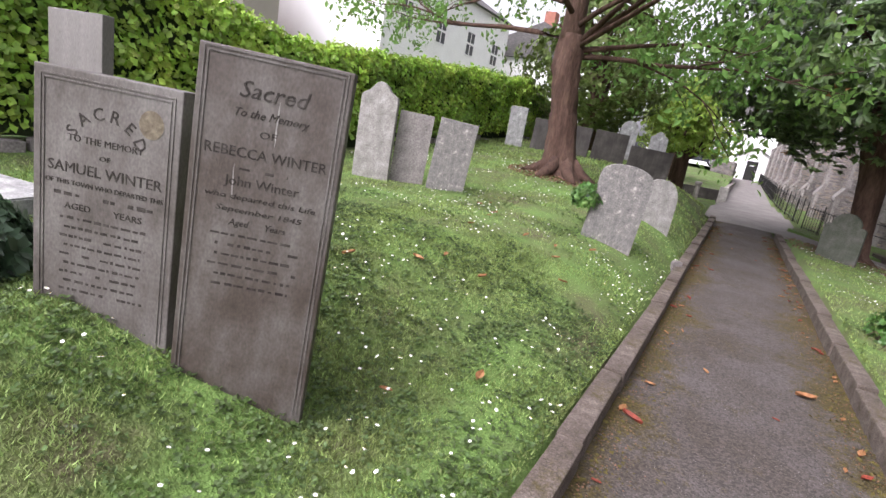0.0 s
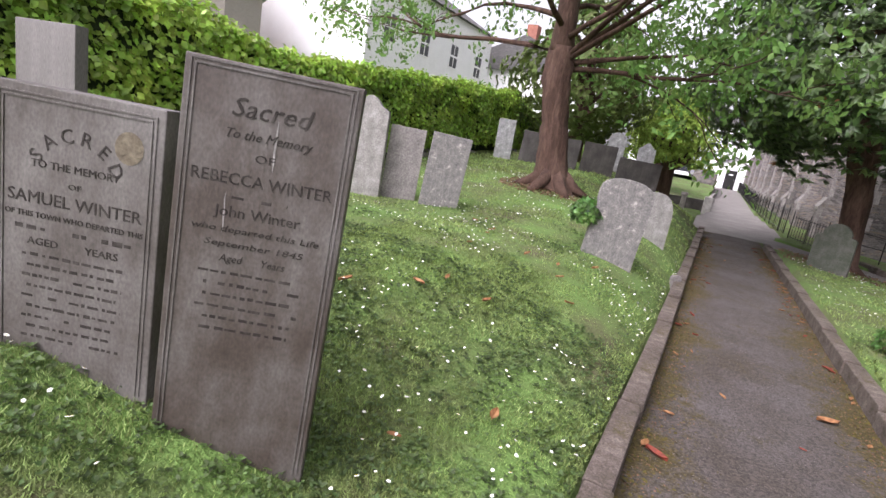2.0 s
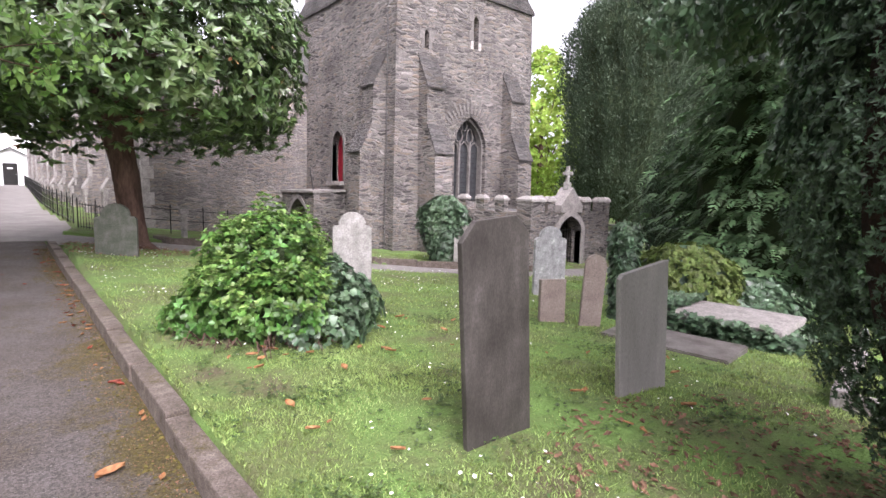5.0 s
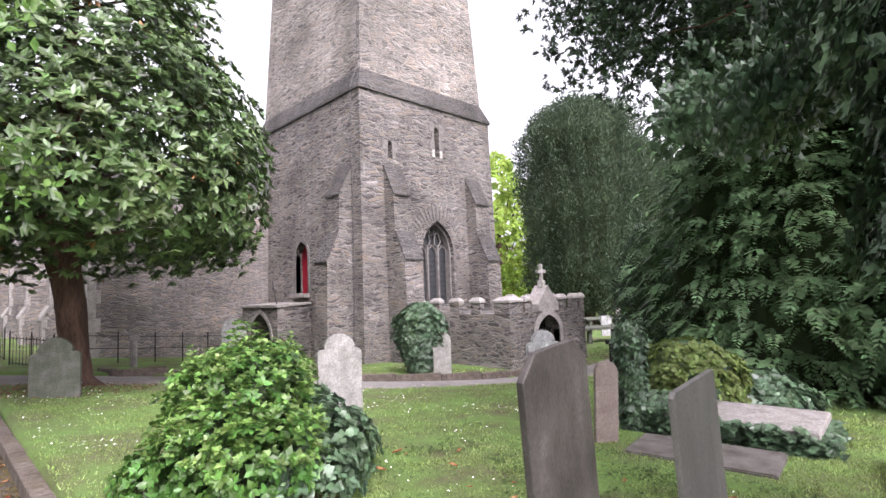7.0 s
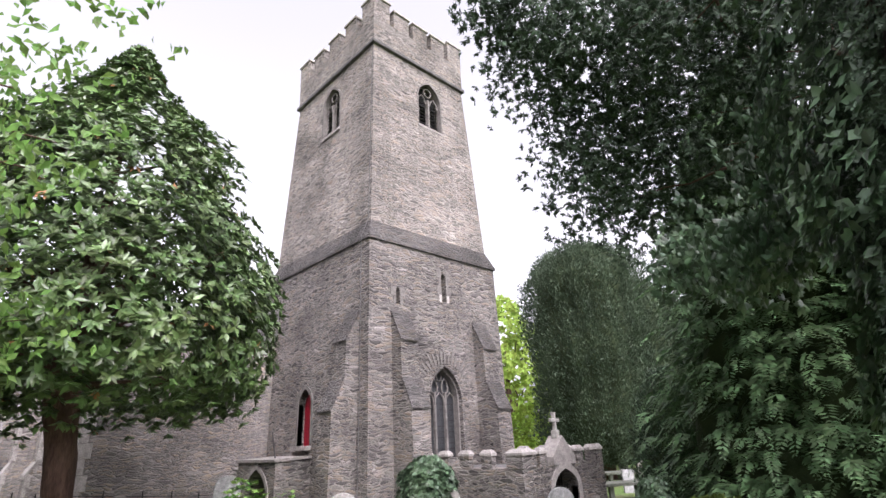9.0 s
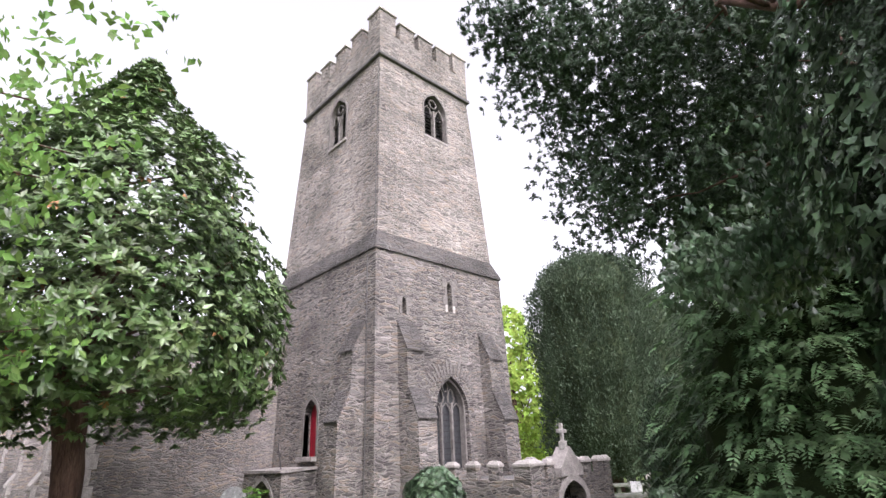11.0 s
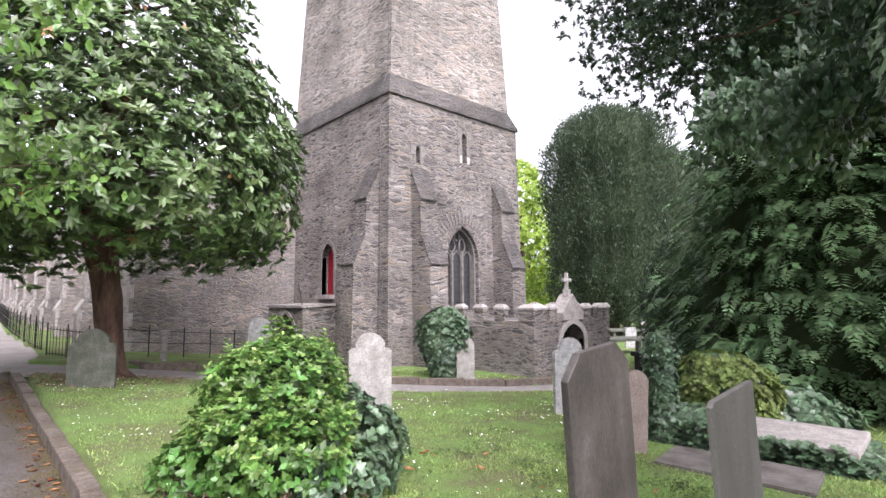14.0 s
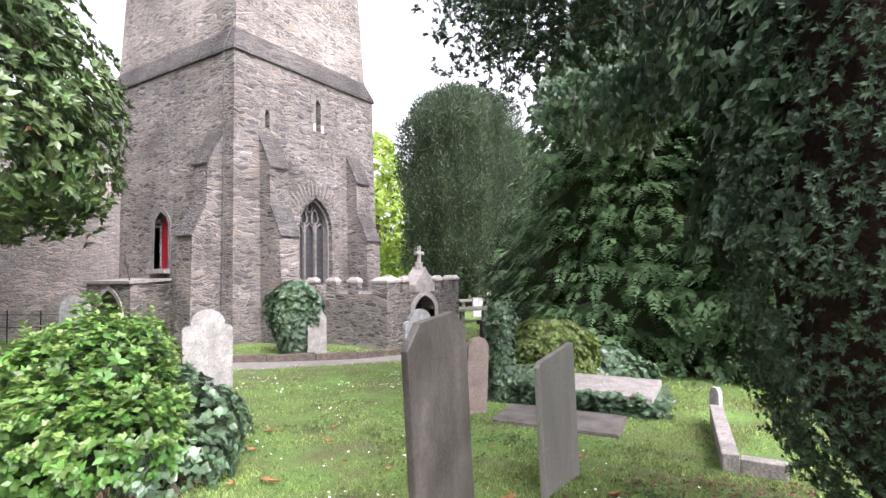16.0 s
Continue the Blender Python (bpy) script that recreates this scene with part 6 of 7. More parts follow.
slab("ledger_stone", [(5.6, 5.3), (5.75, 3.85), (6.55, 3.95), (6.4, 5.4)], -0.14, 0.1, M_SLATE_GREY, "flat grey ledger stone lying in the grass")
slab("ledger_stone", [(-4.9, 1.0), (-4.2, 1.15), (-4.45, 2.1), (-5.2, 1.95)], 0.5, 0.2, M_LICHEN, "low pale ledger stone behind two slates")


def chest_tomb():
    tomb = thing("chest_tomb", "low chest tomb with a pale slab overgrown by ivy", "tomb", at=pose(7.35, 4.7, -0.23, 0, 0, 4))
    bm = bmesh.new()
    box(bm, -0.5, -0.85, 0, 0.5, 0.85, 0.26, 0.01)
    part("plinth", bm, M_TRIM, tomb)
    bm = bmesh.new()
    box(bm, -0.58, -0.95, 0.26, 0.58, 0.9, 0.36, 0.02)
    part("top_slab", bm, M_TRIM, tomb, "pale lichened top slab")
    cs = []
    for _ in range(900):
        s = rng.uniform()
        if s < 0.45:
            cs.append((-0.6 + rng.normal(0, 0.05), rng.uniform(-0.95, 0.95), rng.uniform(0.02, 0.36)))
        elif s < 0.8:
            cs.append((rng.uniform(-0.65, 0.6), 0.3 + abs(rng.normal(0, 0.4)), 0.39 + rng.uniform(0, 0.06)))
        else:
            cs.append((rng.uniform(-0.6, 0.6), -0.98 + rng.normal(0, 0.05), rng.uniform(0.0, 0.25)))
    c = np.array(cs)
    rosettes("ivy", c, np.tile([[-0.4, 0, 1.0]], (len(c), 1)), 5, 0.085, M_IVY_DARK, tomb, 0.75, 1.0, 0.2, "dark trailing ivy")


chest_tomb()


def grave_kerb():
    g = thing("grave_kerb", "low pale stone kerb round a grave", "grave kerb", at=pose(5.25, 2.72, -0.06))
    bm = bmesh.new()
    box(bm, 0.0, 0.0, 0, 1.75, 0.14, 0.17, 0.012)
    ob = part("kerb_stone", bm, M_TRIM, g)
    ob.matrix_basis = pose(0, 0, 0, 0, 0, 8)
    bm = bmesh.new()
    box(bm, 0.0, -0.35, 0, 0.14, -0.003, 0.14, 0.012)
    part("kerb_stone", bm, M_TRIM, g)
    bm = bmesh.new()
    prism(bm, [(-0.06, 0), (0.06, 0), (0.06, 0.3), (0.03, 0.36), (-0.03, 0.36), (-0.06, 0.3)], (0, 0.07))
    ob = part("marker", bm, M_LICHEN, g, "small upright stone marker")
    ob.matrix_basis = pose(1.82, 0.3, 0, 0, 0, 60)


grave_kerb()


def table_tomb(x, y):
    z = ground_z(x, y)
    t = thing("table_tomb", "flat stone table tomb on short legs", "tomb", at=pose(x, y, z, 0, 0, -30))
    bm = bmesh.new()
    box(bm, -1.0, -0.5, 0.5, 1.0, 0.5, 0.6, 0.02)
    part("top_slab", bm, M_MOSSY, t)
    for sx in (-0.7, 0.7):
        for sy in (-0.3, 0.3):
            bm = bmesh.new()
            box(bm, sx - 0.08, sy - 0.08, 0, sx + 0.08, sy + 0.08, 0.5, 0.01)
            part("leg", bm, M_MOSSY, t)


table_tomb(18.6, 12.7)
table_tomb(23.5, 15.5)


def post(x, y, h, r, label, cap=True, material=None):
    p = thing("bollard", label, "bollard", at=pose(x, y, ground_z(x, y) - 0.05))
    bm = bmesh.new()
    tube(bm, [(0, 0, 0), (0, 0, h)], [r, r * 0.9], 10)
    part("shaft", bm, material or M_TRIM, p)
    bm = bmesh.new()
    box(bm, -r * 1.25, -r * 1.25, h, r * 1.25, r * 1.25, h + 0.12, 0.02)
    part("cap", bm, material or M_TRIM, p)


post(3.75, 17.6, 0.72, 0.09, "short grey stone bollard by the path")
post(-1.75, 20.5, 0.6, 0.09, "short grey post beside the forecourt")
post(13.6, 9.6, 0.6, 0.12, "dark litter bin by the porch path", material=M_IRON)


# ---- railings ----
def railing(name, pts, label, h=0.8, gap=0.9, rails=(0.45, 0.78), bars=0.0):
    root = thing(name, label, "railing")
    for (x0, y0), (x1, y1) in zip(pts, pts[1:]):
        ln = math.hypot(x1 - x0, y1 - y0)
        n = max(1, round(ln / gap))
        for k in range(n + 1):
            x, y = x0 + (x1 - x0) * k / n, y0 + (y1 - y0) * k / n
            z = ground_z(x, y) - 0.05
            bm = bmesh.new()
            tube(bm, [(x, y, z), (x, y, z + h + 0.08), (x, y, z + h + 0.13)], [0.016, 0.016, 0.004], 6)
            part("post", bm, M_IRON, root)
        for r in rails:
            bm = bmesh.new()
            tube(bm, [(x0, y0, ground_z(x0, y0) - 0.05 + r), (x1, y1, ground_z(x1, y1) - 0.05 + r)], [0.011, 0.011], 5)
            part("rail", bm, M_IRON, root)
        if bars:
            m = int(ln / bars)
            for k in range(1, m):
                x, y = x0 + (x1 - x0) * k / m, y0 + (y1 - y0) * k / m
                z = ground_z(x, y) - 0.05
                bm = bmesh.new()
                tube(bm, [(x, y, z), (x, y, z + h)], [0.008, 0.008], 5)
                part("bar", bm, M_IRON, root)


railing("railing", [(2.7, 18.6), (4.6, 18.9), (6.2, 19.3), (7.6, 19.9)], "thin black iron railing in front of the aisle wall")
railing("railing", [(1.4, 18.9), (2.1, 17.6)], "short close-barred black iron railing", 0.75, 0.6, (0.1, 0.7), 0.11)
railing("railing", [(1.4, 20.3), (1.15, 25.0), (1.0, 30.0), (0.95, 40), (0.9, 52), (0.85, 65)], "long black iron railing beside the walk", 0.8, 1.3, (0.12, 0.45, 0.78), 0.32)


# ---- low kerbs of the beds round the tower ----
def bed_kerb(points, label):
    spots = []
    for (x0, y0), (x1, y1) in zip(points, points[1:]):
        ln = math.hypot(x1 - x0, y1 - y0)
        n = max(1, round(ln / 0.8))
        yaw = math.degrees(math.atan2(-(x1 - x0), y1 - y0))
        for k in range(n):
            x, y = x0 + (x1 - x0) * k / n, y0 + (y1 - y0) * k / n
            spots.append((x, y, ground_z(x, y) - 0.16, yaw, ln / n))
    kerb_run("bed_kerb", label, spots)


bed_kerb([(2.9, 16.9), (3.05, 16.1), (4.0, 15.75), (5.0, 15.05), (6.0, 14.1), (6.9, 12.5), (7.6, 11.75), (8.4, 11.1), (9.2, 10.6), (10.5, 10.25)], "low stone kerb round the beds by the tower")


# ---- far buildings ----
def window(parent, cx, cy, z, w, h, axis, sign):
    bm = bmesh.new()
    d = 0.03 * sign
    if axis == "x":
        box(bm, cx - 0.02, cy - w / 2, z, cx + d, cy + w / 2, z + h)
    else:
        box(bm, cx - w / 2, cy - 0.02, z, cx + w / 2, cy + d, z + h)
    win = part("window", bm, M_WHITE, parent)
    for i in range(2):
        for j in range(2):
            bm = bmesh.new()
            a, b = -w / 2 + 0.07 + i * (w / 2 - 0.02), z + 0.08 + j * (h / 2 - 0.02)
            if axis == "x":
                box(bm, cx + d, cy + a, b, cx + d + 0.008 * sign, cy + a + w / 2 - 0.12, b + h / 2 - 0.14)
            else:
                box(bm, cx + a, cy + d, b, cx + a + w / 2 - 0.12, cy + d + 0.008 * sign, b + h / 2 - 0.14)
            part("pane", bm, M_GLASS, win)


def house(x0, y0, x1, y1, base, eaves, ridge, wall, label, windows=3):
    h = thing("house", label, "house", "houses beyond the wall")
    bm = bmesh.new()
    box(bm, x0, y0, base, x1, y1, eaves)
    part("wall", bm, wall, h)
    bm = bmesh.new()
    prism(bm, [(x0 - 0.3, eaves), (x1 + 0.3, eaves), ((x0 + x1) / 2, ridge)], (y0 - 0.3, y1 + 0.3))
    part("roof", bm, M_WEATHER, h)
    bm = bmesh.new()
    cx, cy = (x0 + x1) / 2, y0 + 1.0
    box(bm, cx - 0.4, cy - 0.4, ridge - 0.8, cx + 0.4, cy + 0.4, ridge + 0.9, 0.03)
    part("chimney", bm, M_BRICK, h)
    for k in range(windows):
        y = y0 + (y1 - y0) * (k + 0.5) / windows
        for z in (base + 1.6, base + 4.6):
            if z + 1.4 < eaves:
                window(h, x1, y, z, 1.0, 1.4, "x", 1)
    return h


house(-27, 20.5, -16.5, 34, 1.0, 8.5, 11.5, M_WHITE, "white rendered house with sash windows", 4)
house(-21, 37, -9.5, 47, 1.2, 7.0, 9.5, M_WHITE, "white house at the end of the lane", 3)
house(-13, 76, 4, 82, 0.3, 8.5, 11.5, M_WHITE, "long white house beyond the car park", 2)


def brick_house():
    h = house(-31, 4, -20.5, 17.5, 1.0, 7.5, 10.5, M_BRICK, "red brick house with a tile-hung bay window", 3)
    bay = [(-20.5, 14.2), (-19.2, 15.0), (-19.2, 16.8), (-20.5, 17.6)]
    for z0, z1, m, grow, name in ((1.0, 3.7, M_WHITE, 0.0, "bay_base"), (3.7, 3.95, M_WHITE, 0.15, "cornice"), (3.95, 4.15, M_WHITE, 0.05, "cornice"), (4.15, 5.9, M_TILE, 0.0, "hung_tiles"), (5.9, 6.2, M_WHITE, 0.2, "cornice")):
        bm = bmesh.new()
        pts = [(-20.45, bay[0][1] - grow), (bay[1][0] + grow, bay[1][1] - grow * 0.4), (bay[2][0] + grow, bay[2][1] + grow * 0.4), (-20.45, bay[3][1] + grow)]
        prism(bm, pts, (z0, z1), "z")
        part(name, bm, m, h)
    bm = bmesh.new()
    prism(bm, [(12.0, 3.7), (13.6, 3.7), (13.6, 3.9), (12.8, 4.9), (12.0, 3.9)], (-20.5, -19.9), "x")
    part("dormer", bm, M_WHITE, h, "white painted gable")


brick_house()


def annex():
    h = thing("white_annex", "small white gabled annex with a dark door", "building")
    z = path_z(67)
    bm = bmesh.new()
    prism(bm, [(-1.7, z - 0.3), (1.55, z - 0.3), (1.55, z + 2.6), (-0.08, z + 3.5), (-1.7, z + 2.6)], (67, 73))
    part("wall", bm, M_WHITE, h)
    for s in (-1, 1):
        bm = bmesh.new()
        prism(bm, [(-0.08, z + 3.5), (-0.08, z + 3.65), (-0.08 + s * 1.9, z + 2.6), (-0.08 + s * 1.9, z + 2.45)], (66.75, 73.2))
        part("roof", bm, M_WEATHER, h)
    bm = bmesh.new()
    box(bm, -0.7, 66.94, z, 0.4, 67.02, z + 2.1, 0.02)
    d = part("door", bm, M_IRON, h, "dark panelled door")
    bm = bmesh.new()
    box(bm, -0.35, 66.925, z + 1.55, 0.05, 66.945, z + 1.68)
    part("notice", bm, M_WHITE, d, "small white notice")
    bm = bmesh.new()
    box(bm, 0.26, 66.91, z + 1.0, 0.32, 66.94, z + 1.1)
    part("handle", bm, M_CHROME, d)


annex()


def raised_plot():
    v, f = [], []
    xs, ys = np.linspace(-16, -1.1, 20), np.linspace(25.5, 60, 24)
    for y in ys:
        for x in xs:
            zz = path_z(min(y, 70)) + 0.32 + 0.06 * min(-1.1 - x, 6) + 0.03 * (y - 25.5)
            v.append((x, y + 0.35 * (x + 1.1) * (y < 27), min(zz, 1.75)))
    for j in range(23):
        for i in range(19):
            f.append((j * 20 + i, j * 20 + i + 1, (j + 1) * 20 + i + 1, (j + 1) * 20 + i))
    tagged(raw("grass_bank", v, f, M_GRASS_SOIL, smooth=True), "raised grass plot beside the walk", "lawn", kind="structure")
    w = thing("retaining_wall", "low dark retaining wall with a pale end stone", "wall", kind="structure")
    bm = bmesh.new()
    prism(bm, [(-9.0, 22.4), (-0.95, 25.25), (-0.95, 25.5), (-9.0, 22.65)], (0.0, 0.82), "z")
    part("front_wall", bm, M_SLATE, w)
    bm = bmesh.new()
    prism(bm, [(-1.1, 25.5), (-0.95, 25.5), (-0.95, 45.5), (-1.1, 45.5)], (0.2, 0.95), "z")
    part("side_wall", bm, M_TRIM, w)
    bm = bmesh.new()
    box(bm, -1.2, 25.1, 0.2, -0.85, 25.5, 0.98, 0.03)
    part("end_stone", bm, M_PALE, w)
    v = [(-16, 40, 1.76), (-2.6, 40, 1.76), (-2.6, 59, 1.78), (-16, 59, 1.78)]
    tagged(raw("car_park", v, [(0, 1, 2, 3)], M_TARMAC2), "pale car park surface above the walk", "car park", kind="structure")
    g = thing("garden_wall", "rubble stone wall at the corner of the car park", "wall", kind="structure")
    bm = bmesh.new()
    box(bm, -2.6, 40.0, 0.7, -1.2, 45.8, 2.3)
    part("rubble", bm, M_AISLE, g)


raised_plot()


def car(x, y, z, yaw):
    c = thing("parked_car", "dark grey estate car parked beyond the lawn", "car", at=pose(x, y, z, 0, 0, yaw))
    bm = bmesh.new()
    prism(bm, [(-2.2, 0.3), (2.2, 0.3), (2.25, 0.65), (2.05, 0.88), (1.2, 0.98), (-2.1, 1.0), (-2.25, 0.7)], (-0.88, 0.88))
    bmesh.ops.bevel(bm, geom=[e for e in bm.edges if e.calc_face_angle(0) > 0.5], offset=0.05, segments=2, affect="EDGES")
    body = part("body", bm, M_CARPAINT, c)
    bm = bmesh.new()
    prism(bm, [(-2.05, 0.99), (1.15, 0.97), (0.5, 1.5), (-1.7, 1.52)], (-0.76, 0.76))
    bmesh.ops.bevel(bm, geom=list(bm.edges), offset=0.04, segments=2, affect="EDGES")
    cab = part("cabin", bm, M_CARPAINT, c)
    for s in (-1, 1):
        for u0, u1 in ((-1.7, -0.75), (-0.68, 0.1), (0.16, 0.75)):
            bm = bmesh.new()
            prism(bm, [(u0, 1.06), (u1, 1.05), (min(u1, 0.42), 1.42), (u0 + 0.1, 1.43)], (s * 0.755, s * 0.77))
            part("window", bm, M_GLASS, cab)
        for u in (-1.35, 1.4):
            bm = bmesh.new()
            tube(bm, [(u, s * 0.72, 0.33), (u, s * 0.92, 0.33)], [0.33, 0.33], 18)
            wh = part("wheel", bm, M_RUBBER, c)
            bm = bmesh.new()
            tube(bm, [(u, s * 0.915, 0.33), (u, s * 0.935, 0.33)], [0.2, 0.19], 14)
            part("rim", bm, M_CHROME, wh)
        bm = bmesh.new()
        box(bm, 2.1, s * 0.6 - 0.15, 0.66, 2.24, s * 0.6 + 0.15, 0.8, 0.02)
        part("headlight", bm, M_CHROME, c)
    return c


car(-4.4, 47.5, 1.77, 0)


# ---- grass, daisies and litter ----
def build_grit():
    """Loose chips, moss cushions and leaf crumbs along the edges of the path."""
    n = 9000
    y = rng.uniform(1.2, 15.5, n)
    e = np.abs(rng.normal(0, 0.2, n))
    left = rng.uniform(size=n) < 0.5
    x = np.where(left, np.array([left_edge(q) for q in y]) + e, np.array([right_edge(q) for q in y]) - e)
    z = np.array([path_z(q) for q in y]) + 0.004
    c = np.stack([x, y, z], 1)
    tagged(leaf_mesh("grit", c[:5000], np.tile([[0, 0, 1.0]], (5000, 1)), 0.016, M_SOIL, None, 0.7, 0.5, 0.3), "brown leaf crumbs along the path's edges", "grit", kind="stuff")
    tagged(leaf_mesh("moss", c[5000:], np.tile([[0, 0, 1.0]], (n - 5000, 1)), 0.03, mat("olive_moss", [(0.07, 0.06, 0.015), (0.11, 0.09, 0.025)], 9, 1.0, 0), None, 0.8, 0.3, 0.15), "olive moss in patches on the path", "moss", kind="stuff")
    k = 3500
    y2, u = rng.uniform(1.2, 9, k), rng.uniform(0, 1, k)
    x2 = np.array([left_edge(q) for q in y2]) * (1 - u) + np.array([right_edge(q) for q in y2]) * u
    c2 = np.stack([x2, y2, np.array([path_z(q) for q in y2]) + 0.012 * np.sin(np.pi * u) + 0.003], 1)
    tagged(leaf_mesh("gravel_chips", c2, np.tile([[0, 0, 1.0]], (k, 1)), 0.006, M_TRIM, None, 0.8, 0.3, 0.3), "grey stone chips in the tarmac", "gravel", kind="stuff")


build_grit()
def lawn_points(n, x0, x1, y0, y1):
    x, y = rng.uniform(x0, x1, n), rng.uniform(y0, y1, n)
    keep = np.array([not paved(a, b) for a, b in zip(x, y)])
    return x[keep], y[keep]


def build_grass():
    vs, fs, count = [], [], 0
    for n, x0, x1, y0, y1, h, w in ((150000, -3.6, -0.92, 0.5, 5.2, 0.024, 0.0042), (120000, 0.92, 5.2, 1.6, 6.5, 0.024, 0.0045), (90000, -6.9, -0.92, 0.3, 12.0, 0.03, 0.006), (90000, 0.92, 9.5, 3.5, 14.0, 0.03, 0.007), (45000, 5.0, 9.5, 0.3, 4.2, 0.03, 0.007), (16000, -7, -0.92, 11, 18, 0.05, 0.014), (14000, 9, 24, 2, 12, 0.05, 0.018)):
        x, y = lawn_points(n, x0, x1, y0, y1)
        bare = np.array([noise.noise((a * 1.1, b * 1.1, 2)) + 0.55 * noise.noise((a * 3.5, b * 3.5, 4)) for a, b in zip(x, y)])
        shade = np.clip((3.0 - np.hypot(x - 3.5, y - 1.9)) / 2.0, 0, 1)
        keep = rng.uniform(-0.75, 0.4, len(x)) < bare + 0.2 - 0.9 * shade
        x, y, bare = x[keep], y[keep], bare[keep]
        z = np.array([ground_z(a, b) for a, b in zip(x, y)]) - 0.008
        k = len(x)
        a = rng.uniform(0, 2 * math.pi, k)
        hh = h * rng.uniform(0.4, 1.4, k) * (1 + 0.5 * bare)
        lean = rng.uniform(0.2, 1.1, k) * hh
        b = rng.uniform(0, 2 * math.pi, k)
        ww = w * rng.uniform(0.6, 1.4, k)
        p0 = np.stack([x - np.cos(a) * ww, y - np.sin(a) * ww, z], 1)
        p1 = np.stack([x + np.cos(a) * ww, y + np.sin(a) * ww, z], 1)
        p2 = np.stack([x + np.cos(b) * lean, y + np.sin(b) * lean, z + hh], 1)
        vs.append(np.stack([p0, p1, p2], 1).reshape(-1, 3))
        fs.append(np.arange(k * 3).reshape(-1, 3) + count)
        count += k * 3
    ob = raw("grass", np.concatenate(vs), np.concatenate(fs), M_BLADE)
    tagged(ob, "short mown grass with uneven tufts", "grass", kind="stuff")
    # broad clover and plantain leaves among the blades
    x, y = lawn_points(60000, -4.5, 5.5, 0.4, 7.5)
    keep = np.array([noise.noise((a * 1.7 + 9, b * 1.7, 2)) + 0.4 * noise.noise((a * 6, b * 6, 5)) + rng.normal(0, 0.3) > 0.45 - (0.62 if a < -0.9 and b < 4.5 else 0.0) for a, b in zip(x, y)])
    x, y = x[keep], y[keep]
    z = np.array([ground_z(a, b) for a, b in zip(x, y)]) + rng.uniform(0.008, 0.03, len(x))
    c = np.stack([x, y, z], 1)
    tagged(rosettes("clover", c, np.tile([[0, 0, 1.0]], (len(c), 1)), 4, 0.026, M_WEED, None, 0.6, 1.0, 0.0), "low clover and plantain leaves in the lawn", "clover", kind="stuff")


build_grass()


def build_daisies():
    pts = []
    for n, x0, x1, y0, y1, need in ((700, -4.0, -0.95, 1.2, 6.5, -0.12), (1700, -6.8, -0.95, 5.0, 11.5, 0.05), (300, 0.95, 5.5, 2.5, 7.0, 0.1), (1900, 0.95, 9.0, 7.0, 14.5, 0.02)):
        x, y = lawn_points(n, x0, x1, y0, y1)
        for a, b in zip(x, y):
            if noise.noise((a * 0.8 + 4, b * 0.8, 7)) > need:
                pts.append((a, b))
    v, f, yv, yf = [], [], [], []
    for a, b in pts:
        z = ground_z(a, b) + rng.uniform(0.03, 0.055)
        r = rng.uniform(0.008, 0.0125)
        if b > 6.5:
            r *= 1.25
        t = rng.normal(0, 0.3, 2)
        s = len(v)
        for i in range(10):
            ang = i * math.pi / 5
            rr = r * (1.0 if i % 2 == 0 else 0.78)
            v.append((a + rr * math.cos(ang), b + rr * math.sin(ang), z + rr * (t[0] * math.cos(ang) + t[1] * math.sin(ang)) + 0.002))
        v.append((a, b, z))
        f += [(s + i, s + (i + 1) % 10, s + 10) for i in range(10)]
        s = len(yv)
        yv += [(a + r * 0.3 * math.cos(q), b + r * 0.3 * math.sin(q), z + 0.004) for q in np.linspace(0, 2 * math.pi, 6)[:-1]]
        yf += [(s, s + 1, s + 2), (s, s + 2, s + 3), (s, s + 3, s + 4)]
    ob = raw("daisies", v, f, M_DAISY)
    tagged(ob, "white daisies scattered through the lawn", "daisies", kind="stuff")
    raw("flower_centres", yv, yf, M_YELLOW, ob)


build_daisies()


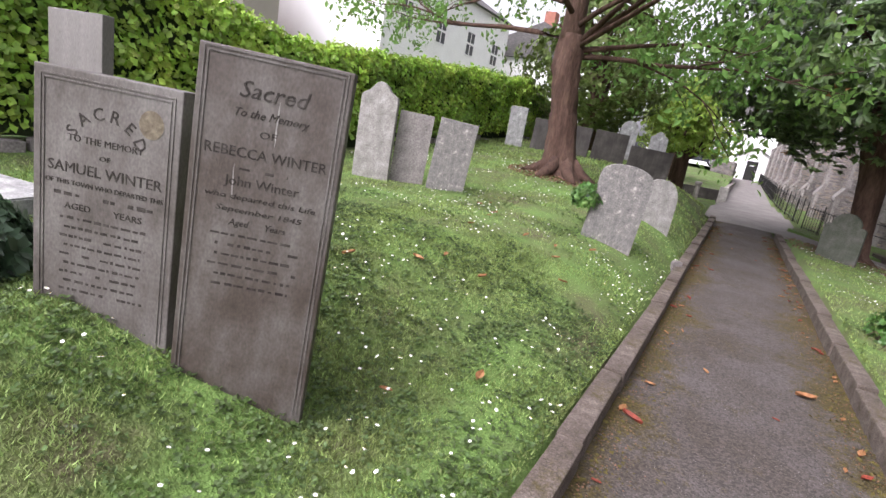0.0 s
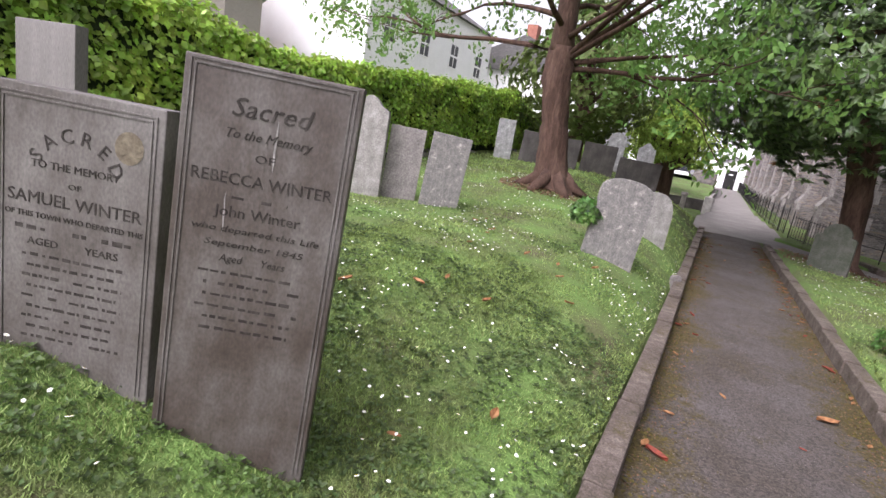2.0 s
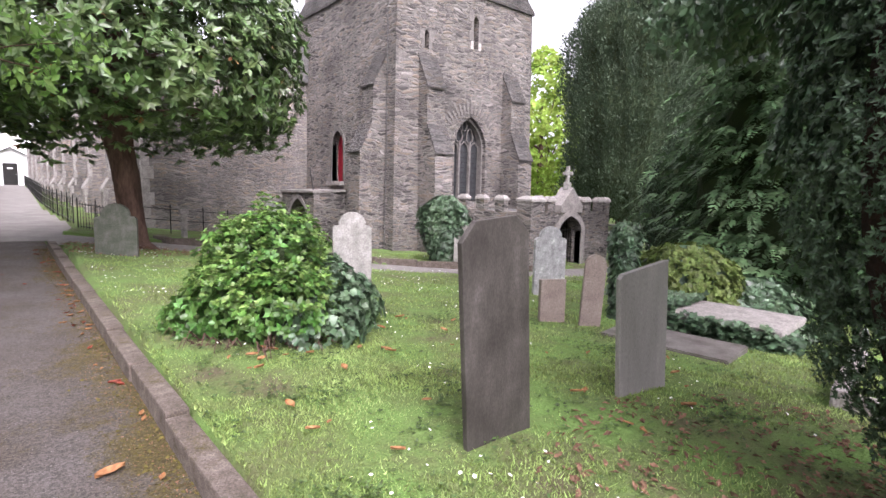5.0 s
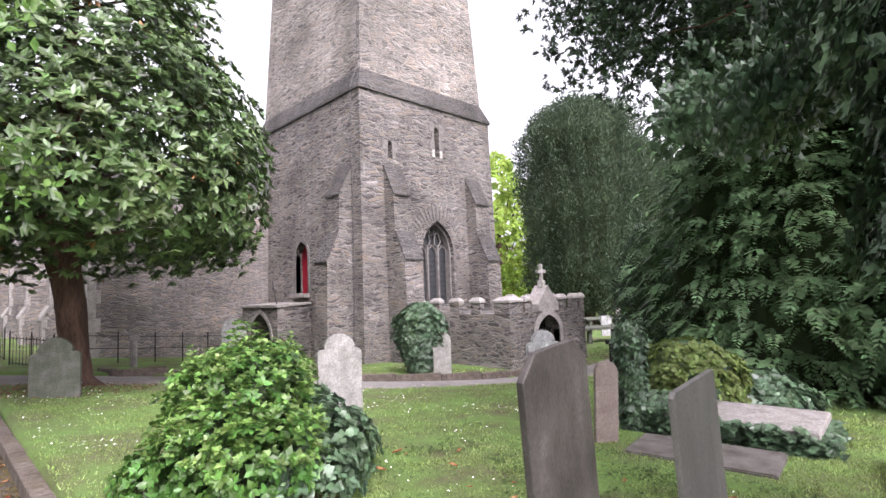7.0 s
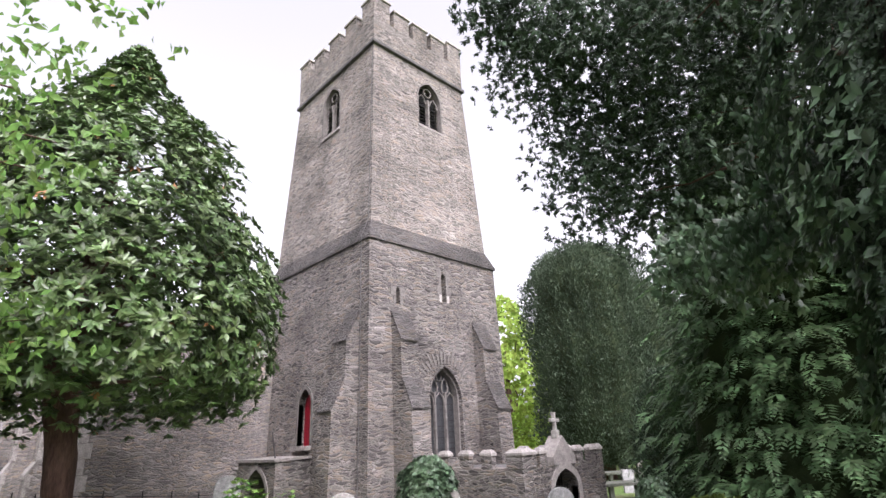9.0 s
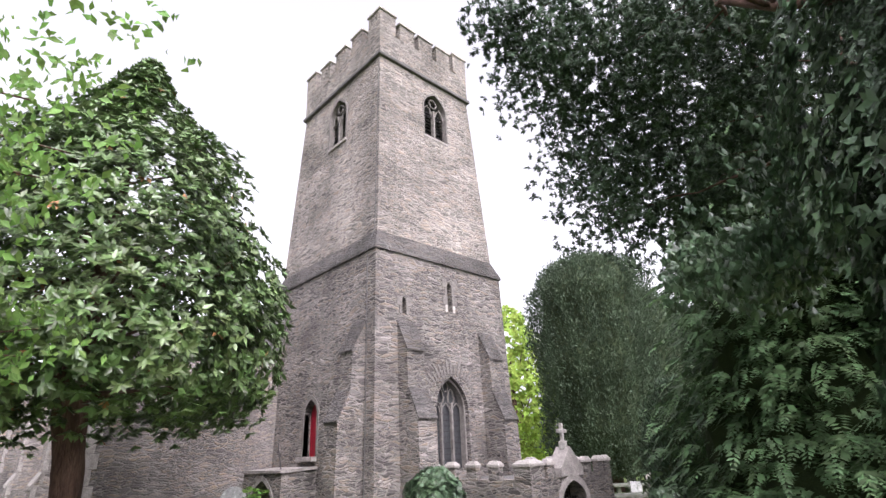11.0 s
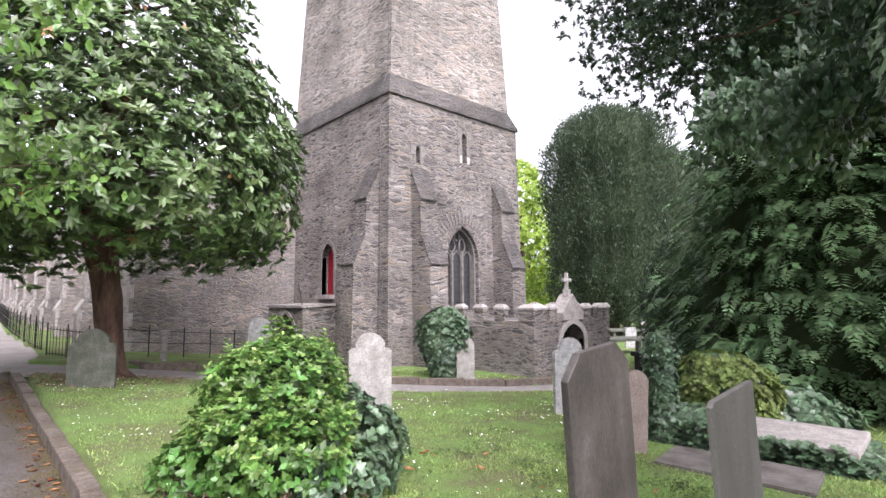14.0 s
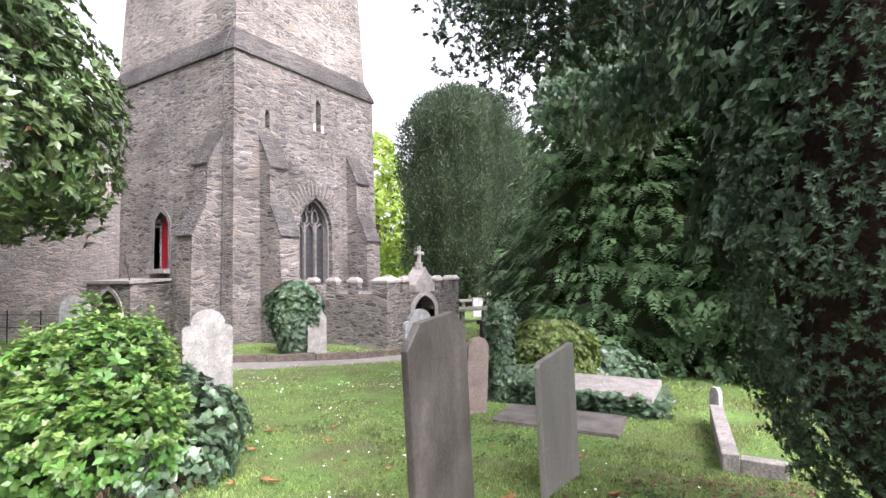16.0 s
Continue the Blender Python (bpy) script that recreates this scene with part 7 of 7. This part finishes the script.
def fallen_leaf(x, y, z, size, yaw, material, label):
    bm = bmesh.new()
    prof = [(-0.5, 0.03), (-0.3, 0.17), (0.0, 0.24), (0.3, 0.15), (0.5, 0.0)]
    rows = []
    for u, w in prof:
        rows.append([bm.verts.new((u * size, k * w * size, size * (0.16 * abs(k) + 0.18 * u * u + 0.01))) for k in (-1, -0.5, 0, 0.5, 1)])
    for p, q in zip(rows, rows[1:]):
        for i in range(4):
            bm.faces.new((p[i], p[i + 1], q[i + 1], q[i]))
    ob = part("fallen_leaf", bm, material)
    ob.matrix_basis = pose(x, y, z, random.uniform(-12, 12), random.uniform(-12, 12), yaw)
    tagged(ob, label, "leaf", "fallen leaves")


fallen_leaf(0.45, 5.0, path_z(5) + 0.012, 0.16, 20, M_DEADLEAF, "curled orange-brown leaf lying on the path")
fallen_leaf(-0.62, 3.55, path_z(3.5) + 0.01, 0.14, -15, M_REDLEAF, "dark red leaf lying on the path")
fallen_leaf(0.75, 3.68, path_z(3.7) + 0.01, 0.15, 70, M_REDLEAF, "bright red leaf against the kerb")
for k in range(95):
    y = random.uniform(2.5, 15.5)
    side = random.random()
    x = right_edge(y) - abs(random.gauss(0, 0.1)) - 0.04 if side < 0.55 else (left_edge(y) + abs(random.gauss(0, 0.12)) + 0.04 if side < 0.85 else random.uniform(left_edge(y) + 0.1, right_edge(y) - 0.1))
    red = random.random() < 0.35
    fallen_leaf(x, y, path_z(y) + 0.012, random.uniform(0.035, 0.1), random.uniform(0, 360), M_REDLEAF if red else M_DEADLEAF, "small red leaf on the path" if red else "small brown leaf on the path")
for k in range(60):
    x, y = (random.uniform(1.1, 5.5), random.uniform(2.6, 7.0)) if k < 42 else (random.uniform(-3.5, -1.1), random.uniform(2.0, 7.0))
    if k < 12:
        x, y = 2.2 + random.uniform(-0.9, 0.9), 6.05 + random.uniform(-0.35, 0.25)
    fallen_leaf(x, y, ground_z(x, y) + 0.03, random.uniform(0.05, 0.12), random.uniform(0, 360), M_DEADLEAF, "brown fallen leaf on the grass")
for x, y, r in ((1.9, 14.3, 1.5), (3.4, 2.1, 1.8), (-3.6, 10.1, 0.9)):
    pts = []
    for _ in range(1500):
        a, q = rng.uniform(0, 2 * math.pi), r * rng.uniform(0, 1) ** 0.7
        px, py = x + q * math.cos(a), y + q * math.sin(a)
        if not paved(px, py):
            pts.append((px, py, ground_z(px, py) + rng.uniform(0.01, 0.03)))
    c = np.array(pts)
    tagged(leaf_mesh("leaf_litter", c, np.tile([[0, 0, 1.0]], (len(c), 1)), 0.06, M_SOIL, None, 0.5, 0.35), "brown leaf litter under a tree", "leaf litter", kind="stuff")
